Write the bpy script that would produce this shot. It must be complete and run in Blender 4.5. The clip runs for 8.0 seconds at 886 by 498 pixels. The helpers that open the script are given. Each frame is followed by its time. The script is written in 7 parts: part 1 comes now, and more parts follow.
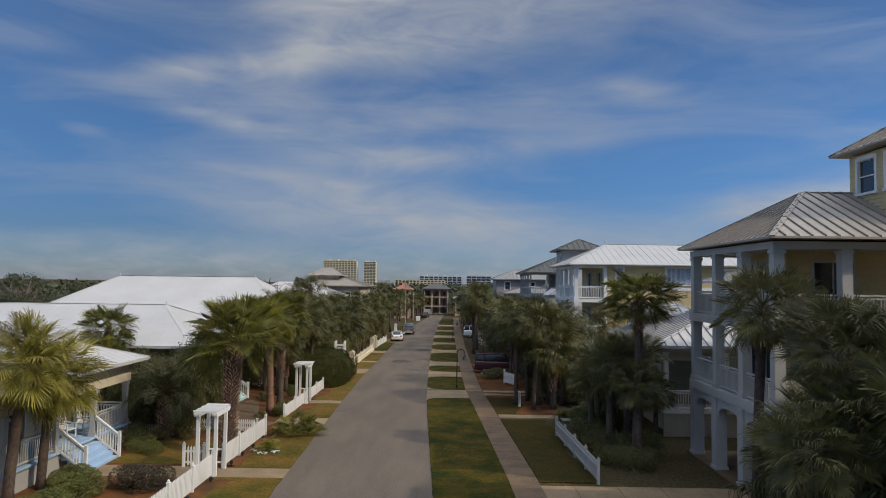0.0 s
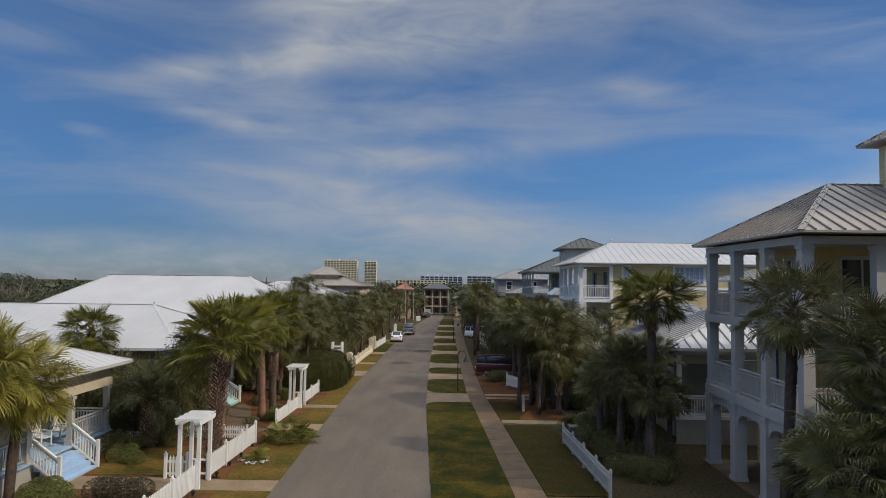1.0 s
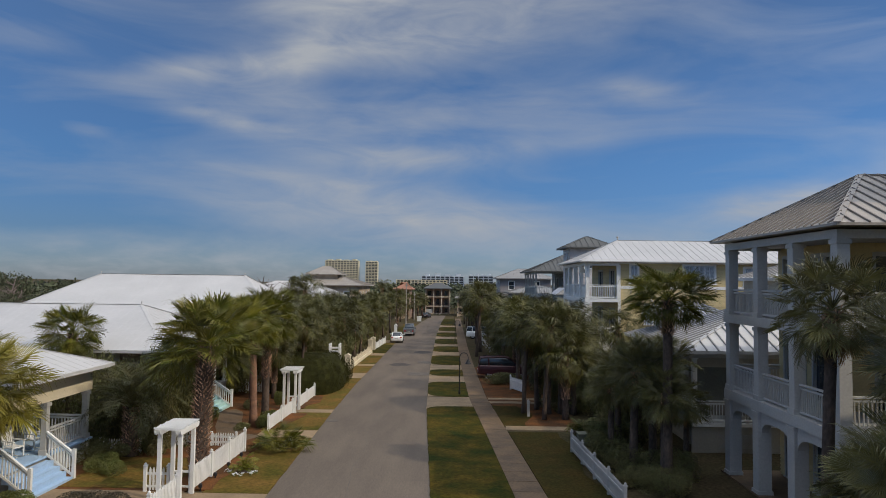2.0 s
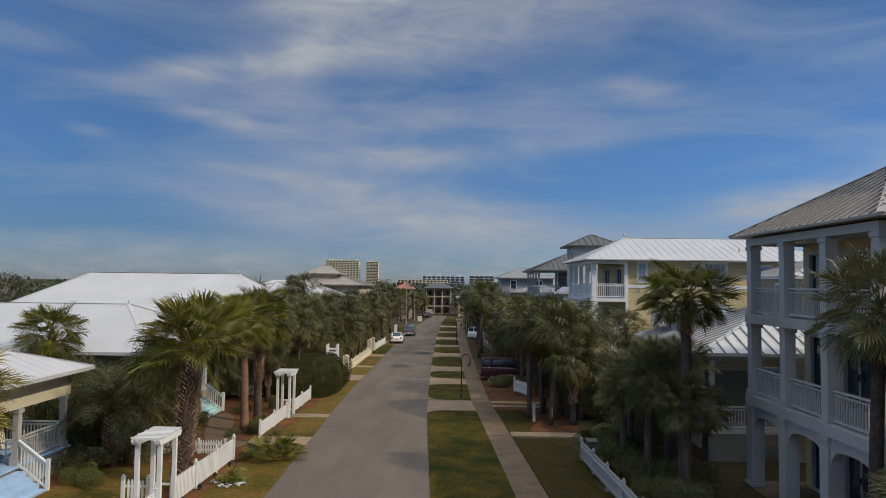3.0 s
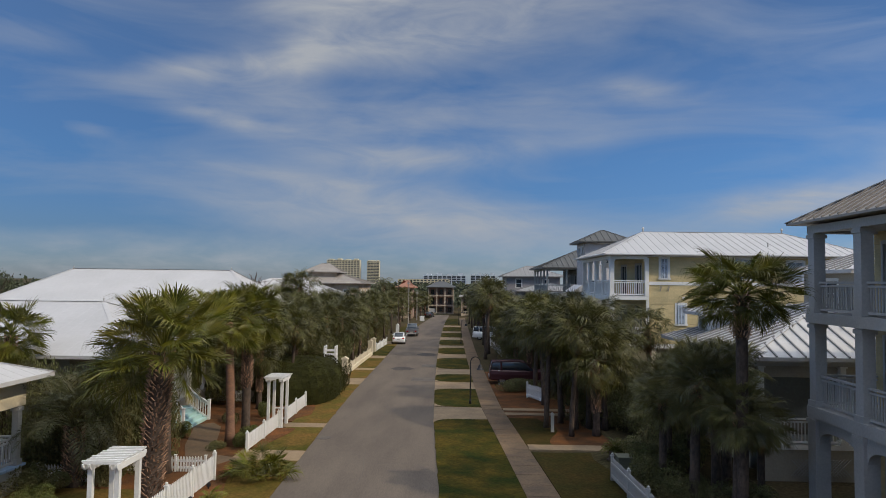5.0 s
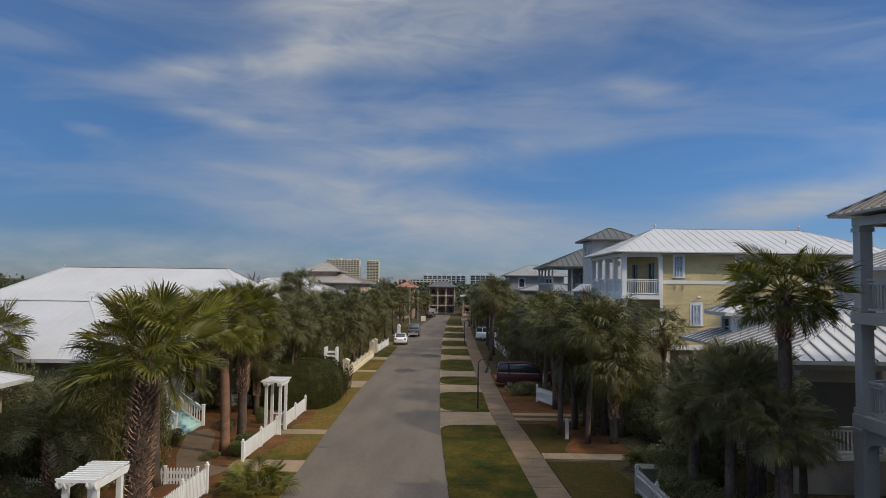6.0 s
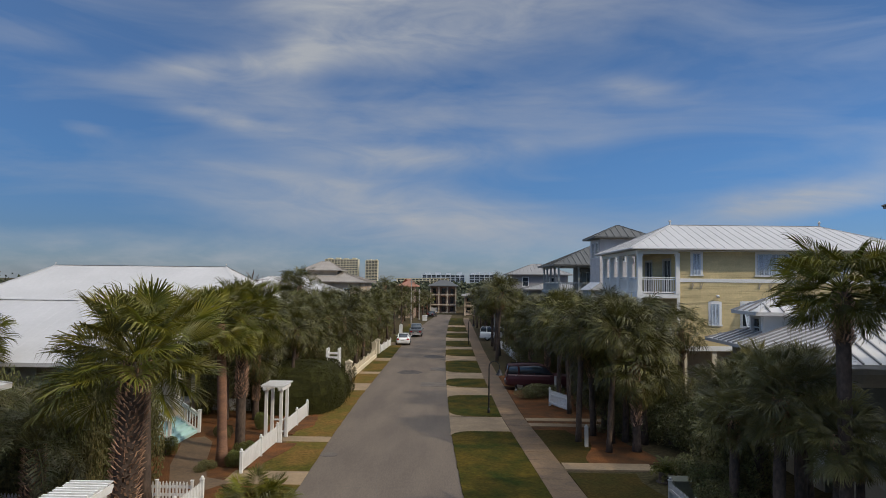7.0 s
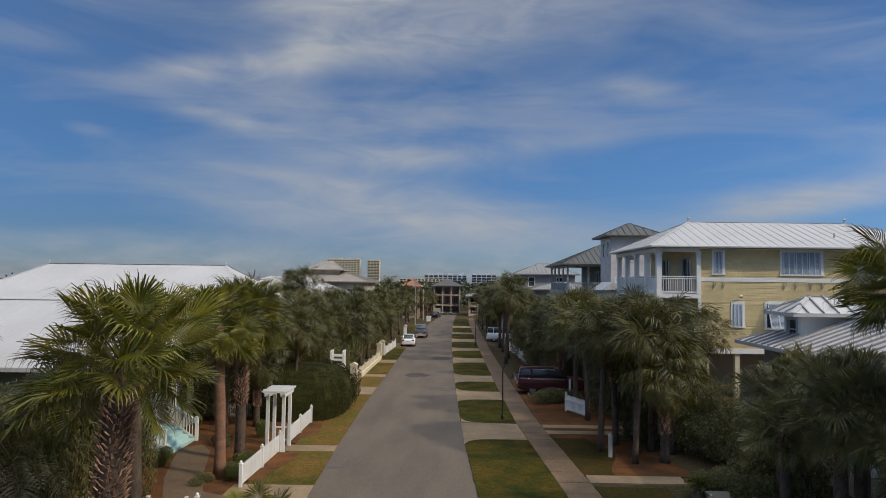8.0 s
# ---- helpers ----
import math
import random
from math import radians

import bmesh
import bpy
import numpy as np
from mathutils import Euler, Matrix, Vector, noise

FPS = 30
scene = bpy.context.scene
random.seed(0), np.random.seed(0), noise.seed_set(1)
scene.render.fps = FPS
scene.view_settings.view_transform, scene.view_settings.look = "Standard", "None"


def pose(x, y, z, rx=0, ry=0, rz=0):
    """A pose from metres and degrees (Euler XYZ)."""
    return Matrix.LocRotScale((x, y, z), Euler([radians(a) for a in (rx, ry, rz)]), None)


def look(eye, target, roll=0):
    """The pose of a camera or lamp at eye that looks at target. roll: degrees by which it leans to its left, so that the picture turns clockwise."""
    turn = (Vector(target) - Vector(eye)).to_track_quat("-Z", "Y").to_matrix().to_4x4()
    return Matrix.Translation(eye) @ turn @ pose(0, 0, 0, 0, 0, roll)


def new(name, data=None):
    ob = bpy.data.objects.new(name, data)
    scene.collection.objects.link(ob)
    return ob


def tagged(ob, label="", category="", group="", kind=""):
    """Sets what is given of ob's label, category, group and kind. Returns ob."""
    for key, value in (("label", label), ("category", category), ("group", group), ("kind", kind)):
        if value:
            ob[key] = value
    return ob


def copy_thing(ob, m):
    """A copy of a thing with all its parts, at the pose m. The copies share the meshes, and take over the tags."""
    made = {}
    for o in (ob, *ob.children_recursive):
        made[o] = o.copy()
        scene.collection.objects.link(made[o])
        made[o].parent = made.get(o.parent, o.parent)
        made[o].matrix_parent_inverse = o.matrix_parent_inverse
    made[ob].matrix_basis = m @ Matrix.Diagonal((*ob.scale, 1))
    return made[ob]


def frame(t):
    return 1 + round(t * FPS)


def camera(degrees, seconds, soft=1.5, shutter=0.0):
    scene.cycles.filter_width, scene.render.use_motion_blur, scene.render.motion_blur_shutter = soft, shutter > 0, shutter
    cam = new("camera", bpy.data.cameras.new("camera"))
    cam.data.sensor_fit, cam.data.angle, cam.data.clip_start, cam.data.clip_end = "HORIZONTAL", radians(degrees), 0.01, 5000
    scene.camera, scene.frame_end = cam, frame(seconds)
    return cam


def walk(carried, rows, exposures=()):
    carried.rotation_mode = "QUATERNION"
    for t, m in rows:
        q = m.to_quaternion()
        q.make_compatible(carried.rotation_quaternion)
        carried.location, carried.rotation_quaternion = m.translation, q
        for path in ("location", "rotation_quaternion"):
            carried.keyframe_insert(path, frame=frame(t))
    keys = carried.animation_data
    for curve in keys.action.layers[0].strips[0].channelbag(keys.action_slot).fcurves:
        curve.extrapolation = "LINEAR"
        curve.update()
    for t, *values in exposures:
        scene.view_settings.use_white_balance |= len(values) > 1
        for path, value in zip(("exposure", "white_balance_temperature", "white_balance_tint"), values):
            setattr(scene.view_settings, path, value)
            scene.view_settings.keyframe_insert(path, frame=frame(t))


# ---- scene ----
cam = camera(66.6, 8.0, soft=0.9)
SCALE = 1.2   # metres for each unit of the plan below
PATH = [
    (0, (0.252, -0.285, 7.448), (0.222, 1.712, 7.547), 0.7),
    (0.5, (0.255, 0.589, 7.418), (0.226, 2.586, 7.517), 0.7),
    (1, (0.248, 1.495, 7.391), (0.216, 3.492, 7.49), 0.7),
    (1.5, (0.24, 2.404, 7.362), (0.205, 4.401, 7.461), 0.7),
    (3, (0.173, 5.036, 7.242), (0.135, 7.033, 7.341), 0.71),
    (3.5, (0.093, 5.901, 7.19), (0.052, 7.898, 7.289), 0.71),
    (4, (0.002, 6.753, 7.134), (-0.038, 8.751, 7.232), 0.72),
    (4.5, (-0.112, 7.614, 7.082), (-0.153, 9.611, 7.18), 0.72),
    (6, (-0.668, 10.279, 6.955), (-0.707, 12.276, 7.053), 0.7),
    (6.5, (-0.952, 11.162, 6.916), (-0.989, 13.16, 7.014), 0.68),
    (7, (-1.241, 12.112, 6.885), (-1.276, 14.109, 6.981), 0.67),
    (7.5, (-1.511, 13.052, 6.852), (-1.549, 15.05, 6.949), 0.69),
    (8, (-1.745, 13.943, 6.807), (-1.785, 15.94, 6.904), 0.7),
]
walk(cam, [(t, look(Vector(eye) * SCALE, Vector(target) * SCALE, roll)) for t, eye, target, roll in PATH])

# ---- world and sun ----
SUN_TO = Vector((0.87, -0.40, 0.71)).normalized()   # the way towards the sun
scene.view_settings.exposure = 0.0
world = bpy.data.worlds.new("sky")
scene.world = world
world.use_nodes = True
wn, wl = world.node_tree.nodes, world.node_tree.links
wn.clear()


def wnode(kind):
    return wn.new(kind)


def wmath(op, a, b=None, c=None, clamp=False):
    n = wn.new("ShaderNodeMath")
    n.operation, n.use_clamp = op, clamp
    for k, v in enumerate((a, b, c)):
        if v is None:
            continue
        if isinstance(v, (int, float)):
            n.inputs[k].default_value = v
        else:
            wl.new(v, n.inputs[k])
    return n.outputs[0]


sky = wnode("ShaderNodeTexSky")
sky.sky_type, sky.sun_disc = "NISHITA", False
sky.sun_elevation, sky.sun_rotation = math.asin(SUN_TO.z), -math.atan2(SUN_TO.x, SUN_TO.y)
sky.altitude, sky.air_density, sky.dust_density, sky.ozone_density = 0.0, 1.0, 0.4, 3.0
geo = wnode("ShaderNodeTexCoord")
sep = wnode("ShaderNodeSeparateXYZ")
wl.new(geo.outputs["Generated"], sep.inputs[0])
dx, dy, dz = sep.outputs
# azimuth and height above the horizon, in degrees
azim = wmath("MULTIPLY", wmath("ARCTAN2", dx, dy), 57.2958)
elev = wmath("MULTIPLY", wmath("ARCSINE", dz), 57.2958)
# streaked high cloud: soft banks broken up by drawn-out noise
uv = wnode("ShaderNodeCombineXYZ")
wl.new(azim, uv.inputs[0]), wl.new(elev, uv.inputs[1])


def streaks(sx, sy, turn, detail, distortion, shift):
    mp = wnode("ShaderNodeMapping")
    mp.inputs["Rotation"].default_value = (0, 0, radians(turn))
    mp.inputs["Scale"].default_value = (sx, sy, 1.0)
    mp.inputs["Location"].default_value = (shift, shift * 0.7, 0.0)
    wl.new(uv.outputs[0], mp.inputs[0])
    n = wnode("ShaderNodeTexNoise")
    n.inputs["Scale"].default_value, n.inputs["Detail"].default_value = 1.0, detail
    n.inputs["Roughness"].default_value, n.inputs["Distortion"].default_value = 0.55, distortion
    wl.new(mp.outputs[0], n.inputs["Vector"])
    return n.outputs[0]


wisps = streaks(0.045, 0.20, -4, 8.0, 0.9, 4.3)
combs = streaks(0.13, 0.42, 9, 7.0, 1.0, 9.1)


def bank(a, e, wa, we, turn):
    """A soft oval bank of cloud round an azimuth and a height."""
    c, s = math.cos(radians(turn)), math.sin(radians(turn))
    u, v = wmath("SUBTRACT", azim, a), wmath("SUBTRACT", elev, e)
    along = wmath("ADD", wmath("MULTIPLY", u, c / wa), wmath("MULTIPLY", v, s / wa))
    across = wmath("ADD", wmath("MULTIPLY", u, -s / we), wmath("MULTIPLY", v, c / we))
    d = wmath("ADD", wmath("MULTIPLY", along, along), wmath("MULTIPLY", across, across))
    return wmath("POWER", 2.718, wmath("MULTIPLY", d, -1.0))


HIGH = [(-15.5, 17.5, 8.0, 1.2, 11, 0.34), (-12.5, 19.4, 3.6, 2.0, 40, 0.28), (-14.5, 22.2, 4.0, 1.5, 25, 0.22), (-8.0, 23.6, 5.5, 1.8, 8, 0.36), (-5.0, 20.0, 8.0, 2.6, 0, 0.3), (-24.0, 16.0, 4.5, 1.0, 14, 0.24),
         (15.5, 15.6, 4.2, 1.0, -12, 0.24), (4.0, 22.5, 12.0, 4.0, 6, 0.33), (-34.0, 17.2, 5.0, 1.2, 0, 0.14), (-34.0, 22.5, 9.0, 2.4, 0, 0.12), (20.0, 23.0, 10.0, 3.0, 4, 0.03),
         (-16.0, 15.4, 6.0, 1.3, -8, 0.16)]
LOW = [(29.0, 6.6, 8.0, 1.0, 3, 0.16), (1.0, 14.2, 17.0, 2.0, 2, 0.20), (-13.0, 12.6, 10.0, 1.6, -4, 0.16), (-20.0, 13.0, 5.5, 0.8, -13, 0.24), (-4.5, 10.3, 8.5, 1.1, 1, 0.36), (8.0, 11.6, 9.0, 0.9, 4, 0.17), (-8.0, 6.4, 13.0, 2.8, -2, 0.40), (2.0, 4.6, 10.0, 1.8, 0, 0.26),
         (26.0, 6.2, 6.5, 1.3, 6, 0.52), (34.5, 10.0, 3.0, 1.4, 20, 0.24), (-29.5, 11.2, 1.6, 0.5, -6, 0.16), (-15.0, 8.6, 8.0, 0.8, -6, 0.14), (20.0, 3.5, 14.0, 1.2, 0, 0.18),
         (-26.0, 2.4, 16.0, 1.5, 0, 0.16)]
total = None
for a, e, wa, we, turn, amount in HIGH + LOW:
    b = wmath("MULTIPLY", bank(a, e, wa, we, turn), amount)
    total = b if total is None else wmath("ADD", total, b)
broken = wmath("ADD", wmath("MULTIPLY", combs, 1.7), 0.15)
cover = wmath("ADD", wmath("MULTIPLY", total, broken), wmath("MULTIPLY", wmath("SUBTRACT", wisps, 0.50), 0.65))
cover = wmath("MULTIPLY", cover, 1.55, clamp=True)
low = wmath("SUBTRACT", 1.0, wmath("DIVIDE", elev, 4.0), clamp=True)
puffs = wmath("MULTIPLY", wmath("SUBTRACT", streaks(0.35, 1.1, 0, 5.0, 0.3, 2.2), 0.42, clamp=True), low)
cover = wmath("ADD", cover, wmath("MULTIPLY", puffs, 1.7), clamp=True)
tint = wnode("ShaderNodeMix")
tint.data_type, tint.blend_type = "RGBA", "MULTIPLY"
tint.inputs[0].default_value = 1.0
wl.new(sky.outputs[0], tint.inputs[6])
grade = wnode("ShaderNodeValToRGB")
wl.new(wmath("DIVIDE", elev, 30.0, clamp=True), grade.inputs[0])
grade.color_ramp.elements[0].color = (0.54, 0.66, 0.98, 1)
grade.color_ramp.elements[1].color = (0.70, 0.80, 0.98, 1)
for at_, colour in ((0.13, (0.36, 0.53, 0.86, 1)), (0.33, (0.42, 0.65, 0.95, 1)), (0.66, (0.62, 0.79, 1.00, 1))):
    grade.color_ramp.elements.new(at_).color = colour
wl.new(grade.outputs[0], tint.inputs[7])
mixc = wnode("ShaderNodeMix")
mixc.data_type = "RGBA"
# added veil of cloud above the view, there to brighten the shade
fill_veil = wmath("MULTIPLY", wmath("DIVIDE", wmath("SUBTRACT", elev, 27.0), 25.0, clamp=True), wmath("ADD", wisps, 0.40))
cover = wmath("MAXIMUM", cover, fill_veil, clamp=True)
wl.new(cover, mixc.inputs[0])
wl.new(tint.outputs[2], mixc.inputs[6])
# cloud shines more towards the sun and high up, boosted to lift shaded parts
toward = wnode("ShaderNodeVectorMath")
toward.operation = "DOT_PRODUCT"
wl.new(geo.outputs["Generated"], toward.inputs[0])
toward.inputs[1].default_value = SUN_TO
glow = wmath("ADD", wmath("MULTIPLY", wmath("POWER", wmath("MAXIMUM", toward.outputs["Value"], 0.0), 2.0), 4.8), 1.0)
shine = wnode("ShaderNodeVectorMath")
shine.operation = "SCALE"
shine.inputs[0].default_value = (4.4, 4.7, 5.2)
thick = wmath("ADD", wmath("MULTIPLY", wmath("DIVIDE", wmath("SUBTRACT", elev, 27.0), 40.0, clamp=True), 0.4), 1.0)
wl.new(wmath("MULTIPLY", glow, thick), shine.inputs["Scale"])
wl.new(shine.outputs[0], mixc.inputs[7])
back = wnode("ShaderNodeBackground")
wl.new(mixc.outputs[2], back.inputs["Color"])
back.inputs["Strength"].default_value = 0.085
outw = wnode("ShaderNodeOutputWorld")
wl.new(back.outputs[0], outw.inputs[0])

sun = new("sun", bpy.data.lights.new("sun", "SUN"))
sun.data.energy, sun.data.angle, sun.data.color = 2.2, radians(0.6), (1.0, 0.87, 0.67)
sun.matrix_world = look(SUN_TO * 60, (0, 0, 0))


# ---- materials ----
def material(name, colour, rough=0.6, metal=0.0, vary=0.15, scale=3.0, fine=40.0, bump=0.1, other=None, spec=0.5,
             translucent=0.0, island=0.0, thing=0.0, stretch=(1, 1, 1), coat=0.0):
    """A procedural surface: two scales of variation in colour, fine relief, and a change from piece to piece."""
    m = bpy.data.materials.new(name)
    m.use_nodes = True
    n, l = m.node_tree.nodes, m.node_tree.links
    p = n["Principled BSDF"]
    p.inputs["Roughness"].default_value = rough
    p.inputs["Metallic"].default_value = metal
    p.inputs["Specular IOR Level"].default_value = spec
    p.inputs["Coat Weight"].default_value = coat
    tc = n.new("ShaderNodeTexCoord")
    mp = n.new("ShaderNodeMapping")
    mp.inputs["Scale"].default_value = stretch
    gp = n.new("ShaderNodeNewGeometry")
    l.new(gp.outputs["Position"] if not island else tc.outputs["Object"], mp.inputs[0])
    big, small = n.new("ShaderNodeTexNoise"), n.new("ShaderNodeTexNoise")
    big.inputs["Scale"].default_value, big.inputs["Detail"].default_value = 1.0 / scale, 4
    small.inputs["Scale"].default_value, small.inputs["Detail"].default_value = fine, 3
    l.new(mp.outputs[0], big.inputs["Vector"]), l.new(mp.outputs[0], small.inputs["Vector"])
    ramp = n.new("ShaderNodeMapRange")
    ramp.inputs[1].default_value, ramp.inputs[2].default_value = 0.35, 0.65
    l.new(big.outputs[0], ramp.inputs[0])
    mix = n.new("ShaderNodeMix")
    mix.data_type = "RGBA"
    mix.inputs[6].default_value = (*colour, 1)
    mix.inputs[7].default_value = (*(other or [c * (1 - vary) for c in colour]), 1)
    l.new(ramp.outputs[0], mix.inputs[0])
    val = n.new("ShaderNodeMapRange")
    val.inputs[1].default_value, val.inputs[2].default_value = 0.3, 0.7
    val.inputs[3].default_value, val.inputs[4].default_value = 1 - vary, 1 + vary
    l.new(small.outputs[0], val.inputs[0])
    value = val.outputs[0]
    for source, amount in ((gp.outputs["Random Per Island"], island), (None, thing)):
        if not amount:
            continue
        if source is None:
            oi = n.new("ShaderNodeObjectInfo")
            source = oi.outputs["Random"]
        r = n.new("ShaderNodeMapRange")
        r.inputs[3].default_value, r.inputs[4].default_value = 1 - amount, 1 + amount
        l.new(source, r.inputs[0])
        mm = n.new("ShaderNodeMath")
        mm.operation = "MULTIPLY"
        l.new(value, mm.inputs[0]), l.new(r.outputs[0], mm.inputs[1])
        value = mm.outputs[0]
    hsv = n.new("ShaderNodeHueSaturation")
    l.new(mix.outputs[2], hsv.inputs["Color"]), l.new(value, hsv.inputs["Value"])
    l.new(hsv.outputs[0], p.inputs["Base Color"])
    if bump:
        bp = n.new("ShaderNodeBump")
        bp.inputs["Strength"].default_value = bump
        bp.inputs["Distance"].default_value = 0.02
        l.new(small.outputs[0], bp.inputs["Height"])
        l.new(bp.outputs[0], p.inputs["Normal"])
    if translucent:
        tr = n.new("ShaderNodeBsdfTranslucent")
        l.new(hsv.outputs[0], tr.inputs["Color"])
        ms = n.new("ShaderNodeMixShader")
        ms.inputs[0].default_value = translucent
        l.new(p.outputs[0], ms.inputs[1]), l.new(tr.outputs[0], ms.inputs[2])
        l.new(ms.outputs[0], n["Material Output"].inputs[0])
    return m


ASPHALT = material("asphalt", (0.153, 0.123, 0.097), 0.9, vary=0.11, scale=2.5, fine=14, bump=0.25, other=(0.118, 0.095, 0.077), spec=0.2, stretch=(1.6, 0.35, 1))
PATCH = material("asphalt_patch", (0.100, 0.087, 0.077), 0.9, vary=0.2, scale=1, fine=25, bump=0.3, other=(0.134, 0.115, 0.097), spec=0.2)
STAIN = material("road_stain", (0.045, 0.038, 0.034), 0.8, vary=0.25, scale=0.6, fine=20, bump=0.2, other=(0.085, 0.071, 0.059), spec=0.3)
CONCRETE = material("concrete", (0.164, 0.105, 0.057), 0.85, vary=0.18, scale=1.2, fine=9, bump=0.15, other=(0.109, 0.073, 0.043), thing=0.08)
PALEC = material("pale_concrete", (0.276, 0.193, 0.111), 0.85, vary=0.12, scale=1.2, fine=9, bump=0.15, other=(0.206, 0.144, 0.083), thing=0.05)
VERGE = material("verge_grass", (0.058, 0.056, 0.008), 0.9, vary=0.3, scale=1.9, fine=8, bump=0.6, other=(0.143, 0.085, 0.021), spec=0.1)
GRASS = material("grass", (0.020, 0.028, 0.003), 0.9, vary=0.32, scale=1.6, fine=7, bump=0.6, other=(0.076, 0.052, 0.007), spec=0.1)
DRYGRASS = material("dry_grass", (0.154, 0.087, 0.023), 0.9, vary=0.3, scale=1.3, fine=8, bump=0.6, other=(0.096, 0.079, 0.015), spec=0.1)
# lawn on the shaded side: browner than GRASS, its shade put into the colour
SHADE_GRASS = material("shade_darkened_grass", (0.057, 0.037, 0.009), 0.95, vary=0.35, scale=1.4, fine=10, bump=0.6, other=(0.036, 0.032, 0.007), spec=0.1)
MULCH = material("pine_straw", (0.165, 0.067, 0.024), 0.95, vary=0.35, scale=1.2, fine=25, bump=0.6, other=(0.078, 0.041, 0.020), spec=0.1)
EARTH = material("ground_cover", (0.078, 0.057, 0.031), 0.95, vary=0.4, scale=3, fine=6, bump=0.5, other=(0.056, 0.048, 0.022), spec=0.1)
WHITE = material("white_paint", (0.80, 0.79, 0.77), 0.5, vary=0.05, scale=1.0, fine=14, bump=0.05, other=(0.76, 0.75, 0.71), thing=0.03)
# duller than WHITE; also stands in for shade on railings and one fence
TRIM = material("dull_trim", (0.451, 0.437, 0.408), 0.6, vary=0.07, scale=0.8, fine=12, bump=0.05, other=(0.416, 0.401, 0.378))
ROOFW = material("white_metal_roof", (0.517, 0.503, 0.493), 0.45, metal=0.0, vary=0.03, scale=2.5, fine=5, bump=0.02, other=(0.471, 0.460, 0.450), thing=0.03)
ROOFL = material("pale_grey_metal_roof", (0.269, 0.260, 0.251), 0.5, vary=0.05, scale=2.5, fine=5, bump=0.02)
ROOFG = material("grey_metal_roof", (0.353, 0.312, 0.269), 0.5, metal=0.1, vary=0.06, scale=1.5, fine=9, bump=0.04, other=(0.300, 0.265, 0.230), thing=0.05)
ROOFM = material("mid_grey_metal_roof", (0.101, 0.101, 0.094), 0.5, metal=0.1, vary=0.06, scale=1.5, fine=9, bump=0.04, thing=0.05)
ROOFD = material("dark_seam", (0.256, 0.224, 0.192), 0.5, metal=0.1, vary=0.1, scale=1, fine=9, bump=0)
YELLOW = material("yellow_siding", (0.628, 0.501, 0.259), 0.65, vary=0.08, scale=1.5, fine=12, bump=0.06, other=(0.528, 0.424, 0.220), island=0.06)
PALEGREY = material("pale_grey_siding", (0.600, 0.560, 0.540), 0.7, vary=0.06, scale=1.5, fine=12, bump=0.06, other=(0.540, 0.500, 0.485), island=0.05)
MAUVE = material("mauve_grey_siding", (0.300, 0.275, 0.275), 0.7, vary=0.06, scale=1.5, fine=12, bump=0.06, other=(0.255, 0.235, 0.235), island=0.05)
GREY = material("grey_siding", (0.410, 0.416, 0.390), 0.7, vary=0.06, scale=1.5, fine=12, bump=0.06, other=(0.346, 0.352, 0.333), island=0.05)
# dark green-grey siding, with the porch's deep shade put into the colour
SHADED_SLATE = material("shaded_slate_siding", (0.150, 0.155, 0.140), 0.7, vary=0.06, scale=1.5, fine=12, bump=0.06, other=(0.125, 0.130, 0.120), island=0.05)
BEIGE = material("beige_siding", (0.435, 0.392, 0.315), 0.7, vary=0.07, scale=1.5, fine=12, bump=0.06, other=(0.348, 0.315, 0.261), island=0.05)
CREAM = material("cream_paint", (0.660, 0.577, 0.424), 0.7, vary=0.06, scale=1, fine=12, bump=0.05, thing=0.04)
SCREEN = material("porch_screen", (0.13, 0.135, 0.12), 0.8, vary=0.1, scale=1, fine=10, bump=0)
TAN = material("tan_stucco", (0.614, 0.486, 0.358), 0.85, vary=0.08, scale=2, fine=12, bump=0.1, other=(0.384, 0.294, 0.205))
BROWN = material("brown_wall", (0.375, 0.247, 0.194), 0.8, vary=0.1, scale=2, fine=10, bump=0.05)
GLASS = material("window_glass", (0.03, 0.04, 0.05), 0.06, vary=0.1, scale=1, fine=2, bump=0, spec=0.7)
SHUTTER = material("shutter_paint", (0.538, 0.614, 0.704), 0.55, vary=0.06, scale=0.6, fine=15, bump=0.04, thing=0.04)
STUB = material("leaf_stub", (0.500, 0.314, 0.207), 0.9, vary=0.35, scale=0.4, fine=14, bump=0.3, other=(0.175, 0.098, 0.063), island=0.75)
TRUNK = material("palm_trunk", (0.099, 0.068, 0.049), 0.9, vary=0.35, scale=0.5, fine=14, bump=0.6, other=(0.056, 0.039, 0.030), stretch=(1, 1, 0.5), island=0.25)
TRUNKR = material("reddish_trunk", (0.256, 0.134, 0.079), 0.9, vary=0.25, scale=0.5, fine=14, bump=0.4, other=(0.179, 0.096, 0.064), stretch=(1, 1, 2.5))
FROND = material("palm_frond", (0.094, 0.105, 0.014), 0.42, vary=0.2, scale=0.8, fine=7, bump=0, other=(0.155, 0.137, 0.014), translucent=0.16, thing=0.5, spec=0.36)
# for palms in shade: paler than FROND, with skylight put into the colour
FROND_SHADE = material("shade_frond", (0.129, 0.121, 0.043), 0.34, vary=0.2, scale=0.8, fine=7, bump=0, other=(0.159, 0.140, 0.048), translucent=0.16, thing=0.4, spec=0.45)
# lighter, yellower copy of FROND with the sunlight put into the colour
FROND_SUN = material("sunlit_palm_frond", (0.255, 0.212, 0.040), 0.42, vary=0.2, scale=0.8, fine=7, bump=0, other=(0.202, 0.188, 0.030), translucent=0.22, thing=0.4, spec=0.36)
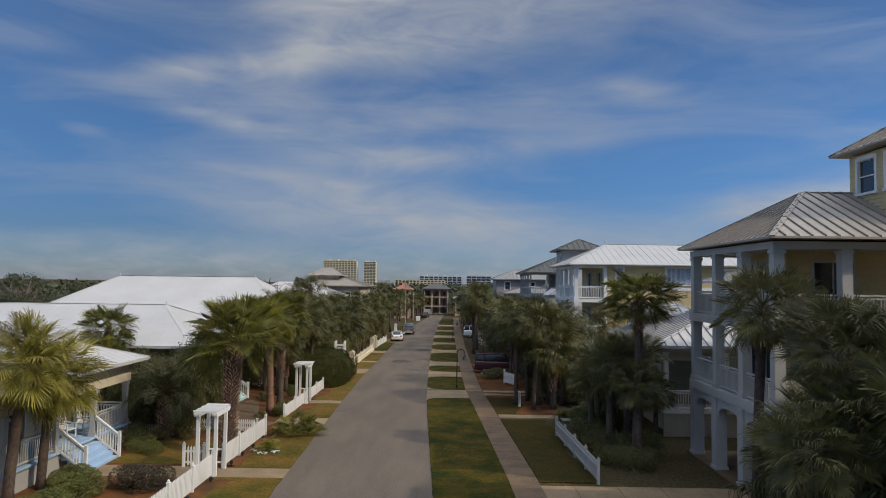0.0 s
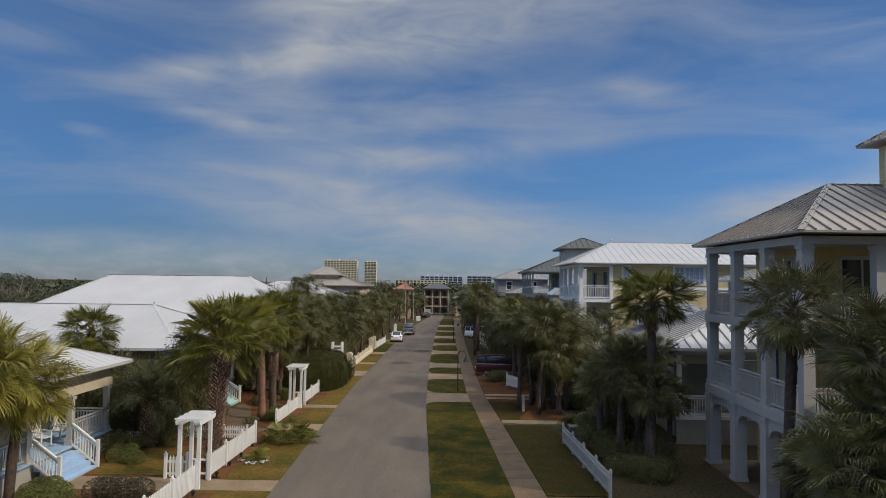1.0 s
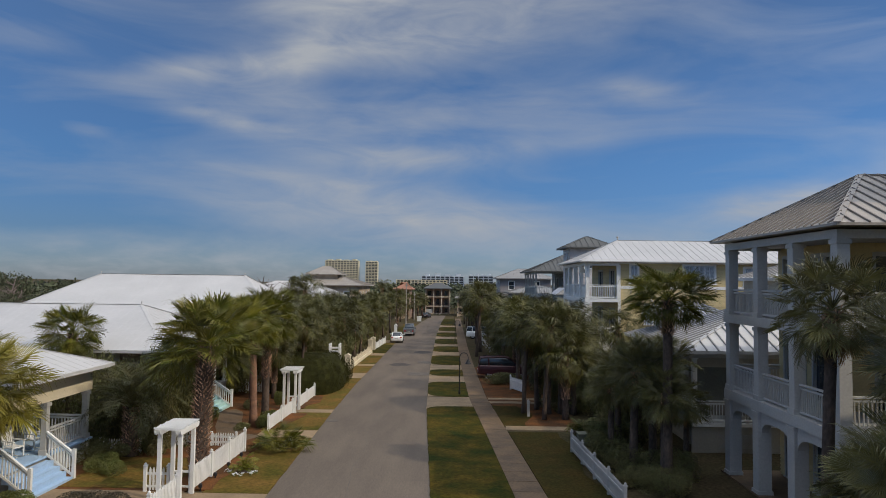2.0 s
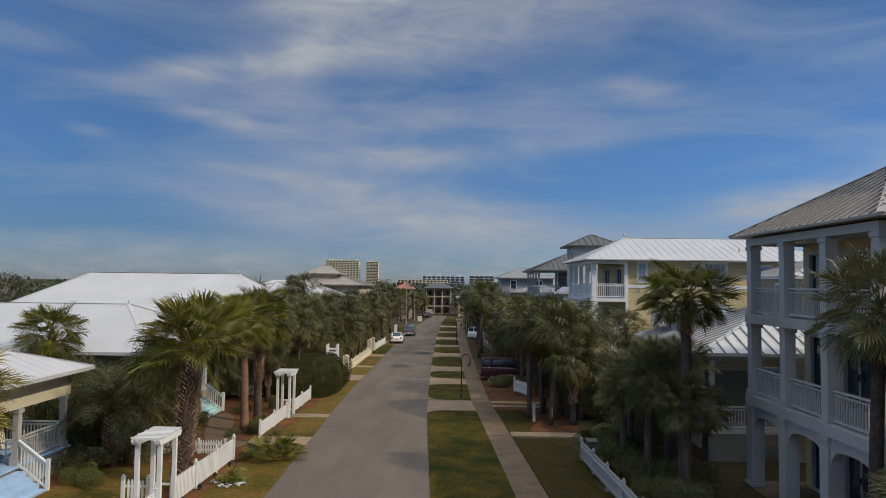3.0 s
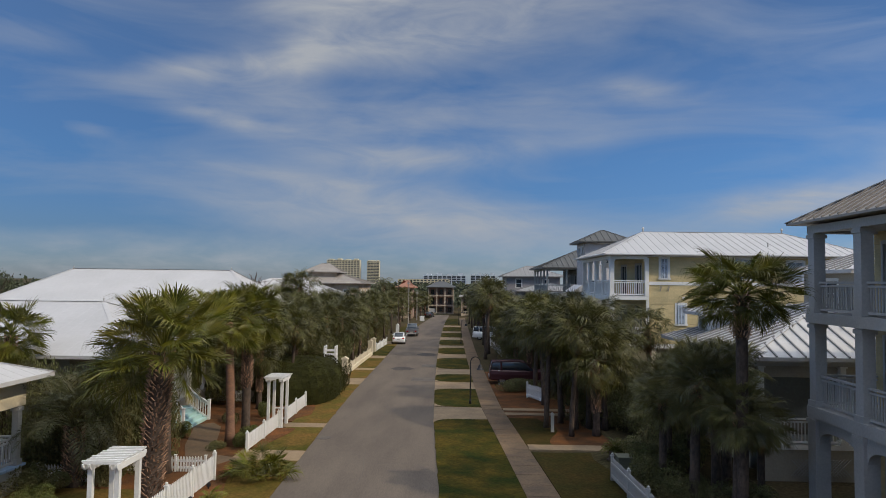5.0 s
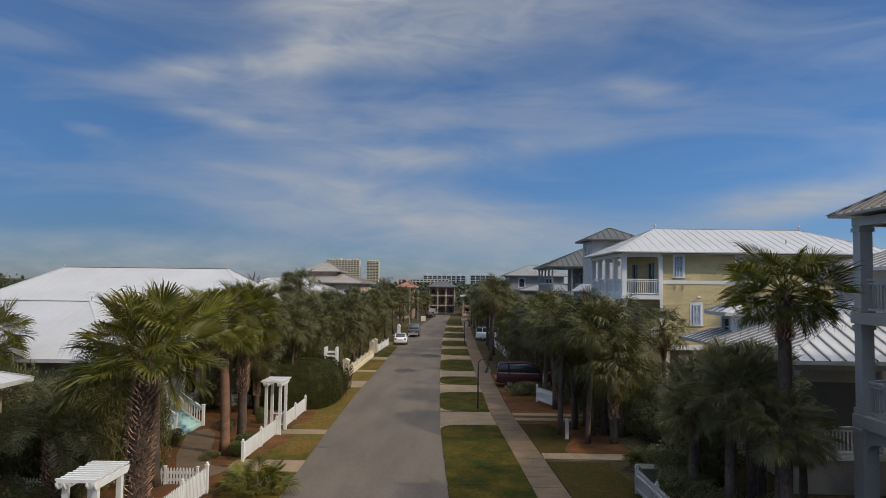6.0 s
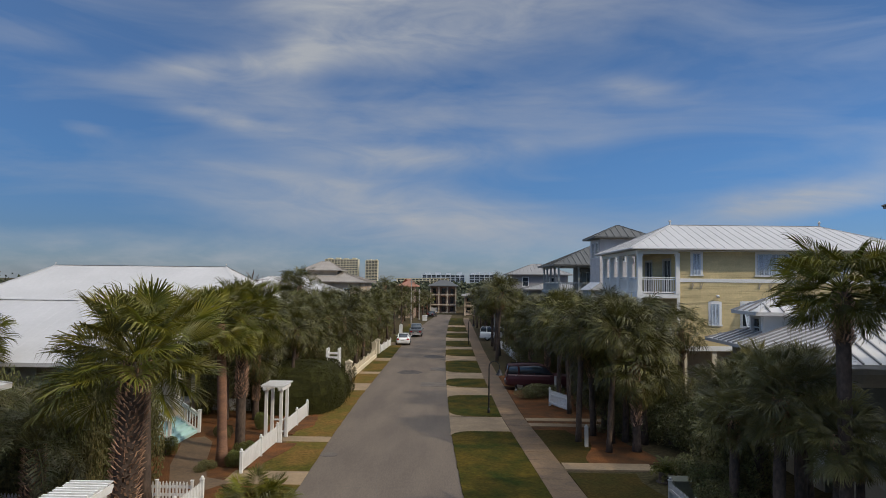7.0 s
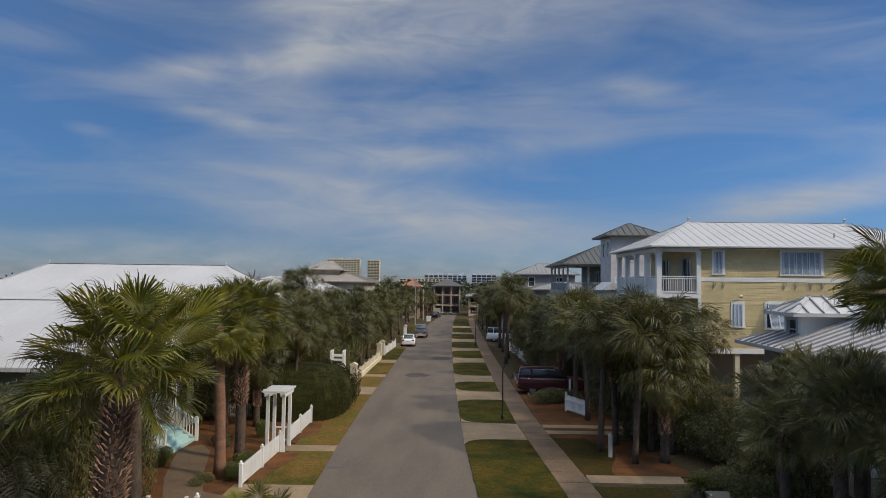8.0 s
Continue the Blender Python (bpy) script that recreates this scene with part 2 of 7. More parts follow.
FROND_FAR = material("palm_crown", (0.075, 0.076, 0.016), 0.42, vary=0.25, scale=0.7, fine=5, bump=0, other=(0.093, 0.081, 0.017), translucent=0.18, island=0.55, thing=0.35, spec=0.42)
FRONDD = material("dry_frond", (0.256, 0.160, 0.074), 0.8, vary=0.2, scale=1.0, fine=7, bump=0, translucent=0.2, thing=0.25, spec=0.2)
FRONDP = material("pindo_frond", (0.116, 0.123, 0.047), 0.5, vary=0.2, scale=1.0, fine=7, bump=0, other=(0.140, 0.120, 0.046), translucent=0.22, thing=0.35)
LEAFP = material("purple_leaf", (0.072, 0.059, 0.033), 0.6, vary=0.25, scale=0.8, fine=4, bump=0, translucent=0.2, island=0.4)
LEAF = material("shrub_leaf", (0.127, 0.136, 0.048), 0.6, vary=0.25, scale=0.8, fine=4, bump=0, other=(0.190, 0.158, 0.060), translucent=0.3, island=0.45)
LEAFL = material("light_leaf", (0.109, 0.128, 0.028), 0.5, vary=0.25, scale=0.8, fine=4, bump=0, other=(0.154, 0.154, 0.038), translucent=0.25, island=0.4)
LEAFH = material("hedge_leaf", (0.041, 0.041, 0.010), 0.8, vary=0.25, scale=0.8, fine=4, bump=0, translucent=0.12, island=0.4, spec=0.12)
BARK = material("bark", (0.109, 0.077, 0.058), 0.9, vary=0.3, scale=0.6, fine=12, bump=0.5)
TWIG = material("bare_twig", (0.205, 0.154, 0.141), 0.9, vary=0.2, scale=0.6, fine=12, bump=0)
BLUE = material("blue_deck", (0.384, 0.538, 0.742), 0.6, vary=0.06, scale=0.8, fine=12, bump=0.05, thing=0.04)
TEAL = material("teal_paint", (0.461, 0.666, 0.640), 0.6, vary=0.06, scale=0.8, fine=12, bump=0.05)
BLACK = material("black_metal", (0.02, 0.02, 0.022), 0.45, metal=0.4, vary=0.1, scale=1, fine=10, bump=0)
RUBBER = material("rubber", (0.018, 0.018, 0.018), 0.85, vary=0.1, scale=1, fine=10, bump=0)
CHROME = material("wheel_metal", (0.45, 0.45, 0.46), 0.3, metal=0.9, vary=0.05, scale=1, fine=10, bump=0)
CARW = material("white_car_paint", (0.78, 0.78, 0.77), 0.25, vary=0.02, scale=2, fine=3, bump=0, coat=0.6)
CARR = material("red_car_paint", (0.050, 0.006, 0.008), 0.5, vary=0.03, scale=2, fine=3, bump=0, coat=0.1)
CARG = material("grey_car_paint", (0.16, 0.17, 0.18), 0.3, metal=0.3, vary=0.03, scale=2, fine=3, bump=0, coat=0.6)
CARD = material("black_car_paint", (0.022, 0.022, 0.025), 0.4, vary=0.03, scale=2, fine=3, bump=0, coat=0.3)
LAMPR = material("tail_lamp", (0.35, 0.02, 0.02), 0.2, vary=0.05, scale=1, fine=5, bump=0)
LAMPW = material("head_lamp", (0.7, 0.7, 0.68), 0.15, vary=0.05, scale=1, fine=5, bump=0)
TERRA = material("terracotta", (0.320, 0.147, 0.090), 0.8, vary=0.12, scale=2, fine=6, bump=0.2)
CONDO = material("condo_wall", (0.610, 0.544, 0.384), 0.8, vary=0.06, scale=20, fine=0.6, bump=0)
CONDO2 = material("pale_condo_wall", (0.507, 0.549, 0.592), 0.8, vary=0.06, scale=20, fine=0.6, bump=0)
DARKGLASS = material("dark_glazing", (0.05, 0.06, 0.07), 0.3, vary=0.2, scale=10, fine=0.5, bump=0)
POLE = material("weathered_pole", (0.384, 0.346, 0.307), 0.85, vary=0.1, scale=1, fine=10, bump=0.1)
FLOWER = material("white_flower", (0.800, 0.800, 0.800), 0.7, vary=0.1, scale=1, fine=10, bump=0)
BOX = material("utility_green", (0.134, 0.138, 0.096), 0.7, vary=0.1, scale=0.5, fine=10, bump=0.05)
WOODS = material("far_leaf", (0.045, 0.059, 0.023), 0.7, vary=0.3, scale=6, fine=0.5, bump=0, other=(0.064, 0.067, 0.031), island=0.4)


# ---- mesh helpers ----
class Shape:
    """Vertices and faces that become one mesh."""

    def __init__(self):
        self.v, self.f = [], []

    def face(self, *points):
        k = len(self.v)
        self.v.extend(tuple(p) for p in points)
        self.f.append(tuple(range(k, k + len(points))))
        return self

    def box(self, x0, y0, z0, x1, y1, z1):
        x0, x1, y0, y1, z0, z1 = min(x0, x1), max(x0, x1), min(y0, y1), max(y0, y1), min(z0, z1), max(z0, z1)
        k = len(self.v)
        self.v.extend([(x0, y0, z0), (x1, y0, z0), (x1, y1, z0), (x0, y1, z0), (x0, y0, z1), (x1, y0, z1), (x1, y1, z1), (x0, y1, z1)])
        self.f.extend(tuple(k + i for i in q) for q in ((3, 2, 1, 0), (4, 5, 6, 7), (0, 1, 5, 4), (1, 2, 6, 5), (2, 3, 7, 6), (3, 0, 4, 7)))
        return self

    def beam(self, a, b, w, h, up=(0, 0, 1)):
        """A bar of section w (sideways) by h (along up) from a to b."""
        a, b = Vector(a), Vector(b)
        d = (b - a).normalized()
        s = d.cross(Vector(up))
        s = s.normalized() if s.length > 1e-4 else Vector((1, 0, 0))
        u = s.cross(d).normalized()
        k = len(self.v)
        for c in (a, b):
            for i, j in ((-1, -1), (1, -1), (1, 1), (-1, 1)):
                self.v.append(tuple(c + s * (i * w / 2) + u * (j * h / 2)))
        self.f.extend(tuple(k + i for i in q) for q in ((3, 2, 1, 0), (4, 5, 6, 7), (0, 1, 5, 4), (1, 2, 6, 5), (2, 3, 7, 6), (3, 0, 4, 7)))
        return self

    def tube(self, points, radii, n=8, caps=True):
        pts = [Vector(p) for p in points]
        rings = []
        for i, p in enumerate(pts):
            d = (pts[min(i + 1, len(pts) - 1)] - pts[max(i - 1, 0)]).normalized()
            s = d.cross(Vector((0, 1, 0.01)))
            s = s.normalized() if s.length > 1e-3 else Vector((1, 0, 0))
            u = s.cross(d)
            r = radii[i] if isinstance(radii, (list, tuple)) else radii
            k = len(self.v)
            for j in range(n):
                a = 2 * math.pi * j / n
                self.v.append(tuple(p + s * (r * math.cos(a)) + u * (r * math.sin(a))))
            rings.append(k)
        for a, b in zip(rings, rings[1:]):
            for j in range(n):
                self.f.append((a + j, b + j, b + (j + 1) % n, a + (j + 1) % n))
        if caps:
            self.f.append(tuple(rings[0] + j for j in range(n)))
            self.f.append(tuple(rings[-1] + j for j in reversed(range(n))))
        return self

    def prism(self, outline, axis, c0, c1):
        """An outline of (a, b) pairs, drawn out along an axis from c0 to c1. Along x: (y, z), along y: (x, z), along z: (x, y)."""
        def at(a, b, c):
            return {"x": (c, a, b), "y": (a, c, b), "z": (a, b, c)}[axis]
        k, n = len(self.v), len(outline)
        self.v.extend(at(a, b, c0) for a, b in outline)
        self.v.extend(at(a, b, c1) for a, b in outline)
        self.f.append(tuple(range(k, k + n)))
        self.f.append(tuple(reversed(range(k + n, k + 2 * n))))
        for j in range(n):
            self.f.append((k + j, k + n + j, k + n + (j + 1) % n, k + (j + 1) % n))
        return self

    def mesh(self, name, mat, smooth=False, weld=False):
        me = bpy.data.meshes.new(name)
        me.from_pydata(self.v, [], self.f)
        if not smooth or len(self.f) < 4000:
            bm = bmesh.new()
            bm.from_mesh(me)
            if weld:
                bmesh.ops.remove_doubles(bm, verts=bm.verts, dist=1e-4)
            bmesh.ops.recalc_face_normals(bm, faces=bm.faces)
            bm.to_mesh(me)
            bm.free()
        me.materials.append(mat)
        if smooth:
            me.polygons.foreach_set("use_smooth", [True] * len(me.polygons))
        return me


def leafmesh(name, shape, mat):
    """A mesh of loose leaves, with their normals left as drawn."""
    me = bpy.data.meshes.new(name)
    me.from_pydata(shape.v, [], shape.f)
    me.materials.append(mat)
    return me


def part(name, shape, mat, parent, label="", smooth=False, weld=False):
    ob = new(name, shape.mesh(name, mat, smooth, weld) if isinstance(shape, Shape) else shape)
    ob.parent = parent
    if label:
        tagged(ob, label)
    return ob


def shared(name, mesh, parent, m):
    ob = new(name, mesh)
    ob.parent = parent
    ob.matrix_basis = m
    return ob


def thing(name, label, category, group="", kind="", at=(0, 0, 0)):
    ob = new(name)
    ob.location = at
    ob.empty_display_size = 0.2
    return tagged(ob, label, category, group, kind)


def solid(name, shape, mat, label, category="", kind="", group="", smooth=False):
    return tagged(new(name, shape.mesh(name, mat, smooth)), label, category, group, kind)


def lerp(table, y):
    for (a, u), (b, v) in zip(table, table[1:]):
        if y <= b:
            return u + (v - u) * max(0.0, (y - a)) / (b - a)
    return table[-1][1]


# ---- ground, road and pavements ----
ROAD_R = [(-60, 3.9), (20, -0.15), (26, -0.46), (36, -0.97), (43.5, -1.32), (55, -1.63), (68, -1.88), (95, -2.2), (125, -2.1), (152, -1.7)]
ROAD_L = [(-60, -3.8), (20, -5.9), (26, -6.08), (35.5, -6.36), (42, -6.56), (52, -6.74), (68, -6.75), (90, -6.85), (105, -6.6), (125, -5.9), (152, -4.6)]
WALK_L = [(-60, 6.6), (20, 2.64), (26, 2.40), (36, 1.84), (41.6, 1.52), (47, 1.2), (57, 0.98), (68, 0.80), (80, 0.65), (150, 0.3)]


def strip(name, left, right, y0, y1, z0, z1, mat, label, category, step=3.0):
    s = Shape()
    n = max(1, int((y1 - y0) / step))
    ys = [y0 + (y1 - y0) * i / n for i in range(n + 1)]
    for a, b in zip(ys, ys[1:]):
        la, lb, ra, rb = left(a), left(b), right(a), right(b)
        s.face((la, a, z1), (ra, a, z1), (rb, b, z1), (lb, b, z1))
        s.face((la, a, z0), (la, a, z1), (lb, b, z1), (lb, b, z0))
        s.face((ra, a, z0), (rb, b, z0), (rb, b, z1), (ra, a, z1))
    for y in (ys[0], ys[-1]):
        s.face((left(y), y, z0), (right(y), y, z0), (right(y), y, z1), (left(y), y, z1))
    return solid(name, s, mat, label, category, "structure")


ground = solid("ground", Shape().face((-2500, -300, 0), (2500, -300, 0), (2500, 3000, 0), (-2500, 3000, 0)), EARTH,
               "flat sandy ground with dark leaf litter and low cover", "ground", "structure")
strip("road", lambda y: lerp(ROAD_L, y), lambda y: lerp(ROAD_R, y), -60, 152, -0.02, 0.030, ASPHALT,
      "worn grey-brown asphalt street with faint cracks", "road")
strip("pavement", lambda y: lerp(WALK_L, y), lambda y: lerp(WALK_L, y) + 1.12, -60, 140, -0.02, 0.050, CONCRETE,
      "narrow tan concrete pavement along the street", "pavement")

walkbase = bpy.data.objects["pavement"]
yy = 16.0
while yy < 62:
    gap_, l0, l1 = 0.012, lerp(WALK_L, yy), lerp(WALK_L, yy + 1.25)
    s = Shape().prism([(l0 + 0.01, yy + gap_), (l0 + 1.11, yy + gap_), (l1 + 1.11, yy + 1.25 - gap_), (l1 + 0.01, yy + 1.25 - gap_)], "z", 0.045, 0.068)
    part("slab", s, CONCRETE, walkbase)
    yy += 1.25

# lawns between road and pavement, cut by driveways
CUTS = [(43.4, 46.75), (53.2, 56.2), (60.2, 63.3), (71.0, 74.5), (80.7, 83.5), (90.5, 94.5), (102, 105), (114, 118)]
y = -60.0
for a, b in CUTS + [(138, 140)]:
    strip("lawn", lambda y: lerp(ROAD_R, y) - 0.02 + 0.05 * noise.noise((y * 1.7, 3, 0)), lambda y: lerp(WALK_L, y) + 0.02, y, a, -0.02, 0.058, GRASS,
          "strip of patchy green lawn beside the road", "lawn", 0.5)
    if b < 138:
        strip("driveway", lambda y: lerp(ROAD_R, y) - 0.02, lambda y: lerp(WALK_L, y) + 0.02, a, b, -0.02, 0.044, PALEC,
              "pale concrete driveway apron between road and pavement", "driveway")
        # the apron's curved flares at the road
        for edge, way in ((a, -1), (b, 1)):
            xr = lerp(ROAD_R, edge)
            curve = [(xr - 0.02, edge + way * 0.95), (xr + 0.14, edge + way * 0.52), (xr + 0.36, edge + way * 0.26), (xr + 0.68, edge + way * 0.08), (xr + 1.1, edge)]
            solid("driveway", Shape().prism(curve + [(xr - 0.02, edge)], "z", -0.02, 0.064), PALEC, "curved concrete flare of a driveway apron", "driveway", "structure")
    y = b
# left verge: grass and pine straw
LEFTCUT = [(25.3, 26.6), (34.9, 36.5), (40.9, 41.9), (54.4, 57.4), (61.9, 63.2), (70.2, 72.3), (84.0, 88.0)]
y = -60.0
for k, (a, b) in enumerate(LEFTCUT + [(120, 121)]):
    for y0, y1, mat, nm in ((y, y + (a - y) * (0.55 if k < 3 else 0.8), DRYGRASS if k in (3, 4) else VERGE if k < 6 else GRASS, "lawn"), (y + (a - y) * (0.55 if k < 3 else 0.8), a, DRYGRASS if k in (2, 3, 4) else VERGE, "verge")):
        strip(nm, lambda y: -8.5 + 0.25 * math.sin(y * 0.5), lambda y: lerp(ROAD_L, y) + 0.02 + 0.06 * noise.noise((y * 1.7, 9, 0)), y0, y1, -0.02, 0.052, mat,
              "strip of dry grass and pine straw beside the road", "lawn", 0.5)
    if b < 120:
        strip("walkway", lambda y: -9.0, lambda y: lerp(ROAD_L, y) + 0.02, a, b, -0.02, 0.044, PALEC,
              "tan concrete walkway from road to garden", "walkway")
    y = b
# pine straw beds behind the left fences and on the right
strip("garden_bed", lambda y: -15.0 + 0.6 * math.sin(y * 0.7), lambda y: -8.95, 19, 58, -0.02, 0.034, MULCH,
      "reddish pine straw garden bed under palms", "garden bed", 1.0)
strip("garden_lawn", lambda y: -13.6, lambda y: -9.7, 27.0, 31.0, -0.02, 0.046, DRYGRASS, "small dry lawn in front garden", "lawn", 1.0)
strip("verge", lambda y: lerp(WALK_L, y) + 1.16, lambda y: 5.6 + 0.3 * math.sin(y), 25.4, 36.9, -0.02, 0.040, SHADE_GRASS,
      "lawn between pavement and picket fence, darkened for shade", "lawn", 1.0)
strip("verge", lambda y: lerp(WALK_L, y) + 1.16, lambda y: 6.4 + 0.4 * math.sin(y), 38.2, 62, -0.02, 0.036, MULCH,
      "pine straw bed under palms beside pavement", "garden bed", 1.0)
drive = solid("driveway", Shape().box(3.2, 20.4, -0.02, 12.6, 24.9, 0.044), CONCRETE, "tan concrete driveway crossing to a house", "driveway", "structure")
for i in range(6):
    for j in range(3):
        x0_, y0_ = 3.2 + i * 1.567, 20.4 + j * 1.5
        part("slab", Shape().box(x0_ + 0.015, y0_ + 0.015, 0.04, x0_ + 1.552, y0_ + 1.485, 0.056), PALEC, drive)
solid("walkway", Shape().box(2.9, 37.3, -0.02, 6.2, 38.2, 0.054), PALEC, "pale concrete garden walkway", "walkway", "structure")
for yy in (44.65, 45.9):
    solid("walkway", Shape().box(2.4, yy, -0.02, 11.5, yy + 0.7, 0.055), PALEC, "pale concrete ribbon of a driveway", "walkway", "structure")
solid("walkway", Shape().box(-14.6, 25.2, -0.02, -9.0, 26.7, 0.050), PALEC, "curving tan concrete path to porch steps", "walkway", "structure")
bend = Shape()
PATHB = [(-9.0, 34.6), (-10.2, 35.2), (-11.0, 37.2), (-11.5, 39.0), (-11.9, 40.4), (-12.5, 41.2)]
sides = []
for k, (ax, ay) in enumerate(PATHB):
    (px_, py_), (qx, qy) = PATHB[max(k - 1, 0)], PATHB[min(k + 1, len(PATHB) - 1)]
    d = Vector((qx - px_, qy - py_)).normalized() * 0.62
    sides.append(((ax + d.y, ay - d.x, 0.05), (ax - d.y, ay + d.x, 0.05)))
for (a0, a1), (b0, b1) in zip(sides, sides[1:]):
    bend.face(a0, b0, b1, a1)
solid("walkway", bend, CONCRETE, "winding tan concrete path to teal steps", "walkway", "structure")
for y0, y1 in ((19.5, 25.0), (26.9, 34.6), (36.8, 40.6), (42.2, 48.0)):
    strip("garden_bed", lambda y: -8.95, lambda y: -8.0 + 0.22 * math.sin(y * 1.3) + 0.25 * noise.noise((y * 0.9, 5, 0)), y0, y1, -0.02, 0.060, MULCH,
          "strip of pine straw along the picket fence", "garden bed", 0.4)
strip("verge", lambda y: lerp(WALK_L, y) + 1.14, lambda y: 4.3 + 0.35 * math.sin(y * 1.1), 38.2, 43.9, -0.02, 0.042, SHADE_GRASS,
      "grass between pavement and palms, darkened for shade", "lawn", 0.5)
# repairs in the road: a stain, two squared patches and a manhole
for x, yy, rx, ry in ((-4.5, 63.2, 0.95, 1.2), (-3.0, 74.0, 1.0, 1.5)):
    s = Shape()
    rnd = random.Random(int(yy))
    s.face(*[(x + rx * (0.75 + 0.35 * rnd.random()) * math.cos(a), yy + ry * (0.75 + 0.35 * rnd.random()) * math.sin(a), 0.034)
             for a in [2 * math.pi * k / 26 for k in range(26)]])
    solid("road_patch", s, STAIN, "dark oily stain on the street", "road patch", "structure")
for x0, x1, y0, y1 in ((-3.4, -1.75, 56.5, 58.3), (-3.05, -1.95, 64.4, 66.2)):
    rnd = random.Random(int(y0))
    ring_ = [(x0, y0), ((x0 + x1) / 2, y0 - 0.04), (x1, y0 + 0.05), (x1 + 0.03, (y0 + y1) / 2), (x1, y1), ((x0 + x1) / 2, y1 + 0.05), (x0 - 0.03, y1)]
    solid("road_patch", Shape().prism(ring_, "z", 0.02, 0.036), PATCH, "squared darker asphalt repair in the street", "road patch", "structure")
cover_ring = [(-6.1 + 0.34 * math.cos(a), 38.9 + 0.34 * math.sin(a)) for a in [2 * math.pi * k / 20 for k in range(20)]]
solid("manhole_cover", Shape().prism(cover_ring, "z", 0.02, 0.037), PATCH, "round iron manhole cover at the road's edge", "manhole cover", "structure")


# seams and cracks in the asphalt
rc = random.Random(31)
for y0, across in ((28.5, True), (34.8, True), (43.2, True), (50.5, True), (60.0, True), (71.0, True), (24.0, False), (38.0, False), (55.0, False)):
    s = Shape()
    pts = []
    for k in range(15):
        if across:
            x = lerp(ROAD_L, y0) + (lerp(ROAD_R, y0) - lerp(ROAD_L, y0)) * k / 14
            pts.append((x, y0 + rc.uniform(-0.06, 0.06)))
        else:
            y = y0 + k * 0.9
            pts.append((lerp(ROAD_L, y) + 2.6 + 0.1 * math.sin(y) + rc.uniform(-0.05, 0.05), y))
    for (ax, ay), (bx, by) in zip(pts, pts[1:]):
        w = rc.uniform(0.004, 0.011)
        d = Vector((bx - ax, by - ay)).normalized() * w
        s.face((ax + d.y, ay - d.x, 0.034), (bx + d.y, by - d.x, 0.034), (bx - d.y, by + d.x, 0.034), (ax - d.y, ay + d.x, 0.034))
    solid("road_crack", s, PATCH, "thin tarred crack in the asphalt street", "road crack", "structure")


# ---- house parts ----
def hip_roof(parent, x0, x1, y0, y1, ze, zr, in0, in1, axis, mat, seam_mat, gap=0.5, thick=0.14, seam=(0.05, 0.06), seams=True, name="roof"):
    """A hipped roof over a rectangle of eaves: ze and zr are its eaves' and ridge's heights, in0 and in1 the hips' lengths."""
    if axis == "x":
        ym = (y0 + y1) / 2
        r0, r1 = (x0 + in0, ym, zr), (x1 - in1, ym, zr)
    else:
        xm = (x0 + x1) / 2
        r0, r1 = (xm, y0 + in0, zr), (xm, y1 - in1, zr)
    a, b, c, d = (x0, y0, ze), (x1, y0, ze), (x1, y1, ze), (x0, y1, ze)
    s = Shape()
    if axis == "x":
        faces = [(a, b, r1, r0), (b, c, r1), (c, d, r0, r1), (d, a, r0)]
    else:
        faces = [(a, b, r0), (b, c, r1, r0), (c, d, r1), (d, a, r0, r1)]
    for f in faces:
        s.face(*f)
    low = [(p[0], p[1], p[2] - thick) for p in (a, b, c, d)]
    top = [a, b, c, d]
    for k in range(4):
        s.face(low[k], low[(k + 1) % 4], top[(k + 1) % 4], top[k])
    s.face(*low)
    roof = part(name, s, mat, parent)
    if not seams:
        return roof
    for f in faces:
        p, q = Vector(f[0]), Vector(f[1])
        along = (q - p).normalized()
        length = (q - p).length
        tops = [Vector(v) for v in f[2:]]
        n = (q - p).cross(Vector(f[-1]) - p).normalized()
        if n.z < 0:
            n = -n
        up = n.cross(along).normalized()
        if up.z < 0:
            up = -up
        us = [(t - p).dot(along) for t in tops]
        full = (tops[0] - p).dot(up)
        left, right = min(us), max(us)
        k = int(length / gap)
        for i in range(1, k):
            u = length * i / k
            run = full * min(1.0, u / max(left, 0.01), (length - u) / max(length - right, 0.01))
            if run < 0.15:
                continue
            b0, b1 = p + along * u + n * seam[1] * 0.5, p + along * u + up * run + n * seam[1] * 0.5
            part("seam", Shape().beam(b0, b1, seam[0], seam[1], n), seam_mat, roof)
    caps = Shape()
    ends = [r0, r1]
    corners = [(a, r0), (d, r0), (b, r1), (c, r1)] if axis == "x" else [(a, r0), (b, r0), (c, r1), (d, r1)]
    for u, v in corners + [(r0, r1)]:
        caps.beam(Vector(u) + Vector((0, 0, 0.006)), Vector(v) + Vector((0, 0, 0.006)), 0.2, min(0.03, seam[1]))
    part("ridge_cap", caps, mat, roof)
    return roof


def wall_cells(a0, a1, z0, z1, holes):
    """The rectangles that are left of a wall once the holes are taken out."""
    cuts_a = sorted({a0, a1, *[min(max(h[k], a0), a1) for h in holes for k in (0, 1)]})
    cuts_z = sorted({z0, z1, *[min(max(h[k], z0), z1) for h in holes for k in (2, 3)]})
    for p, q in zip(cuts_a, cuts_a[1:]):
        for u, v in zip(cuts_z, cuts_z[1:]):
            ma, mz = (p + q) / 2, (u + v) / 2
            if not any(h[0] < ma < h[1] and h[2] < mz < h[3] for h in holes):
                yield p, q, u, v


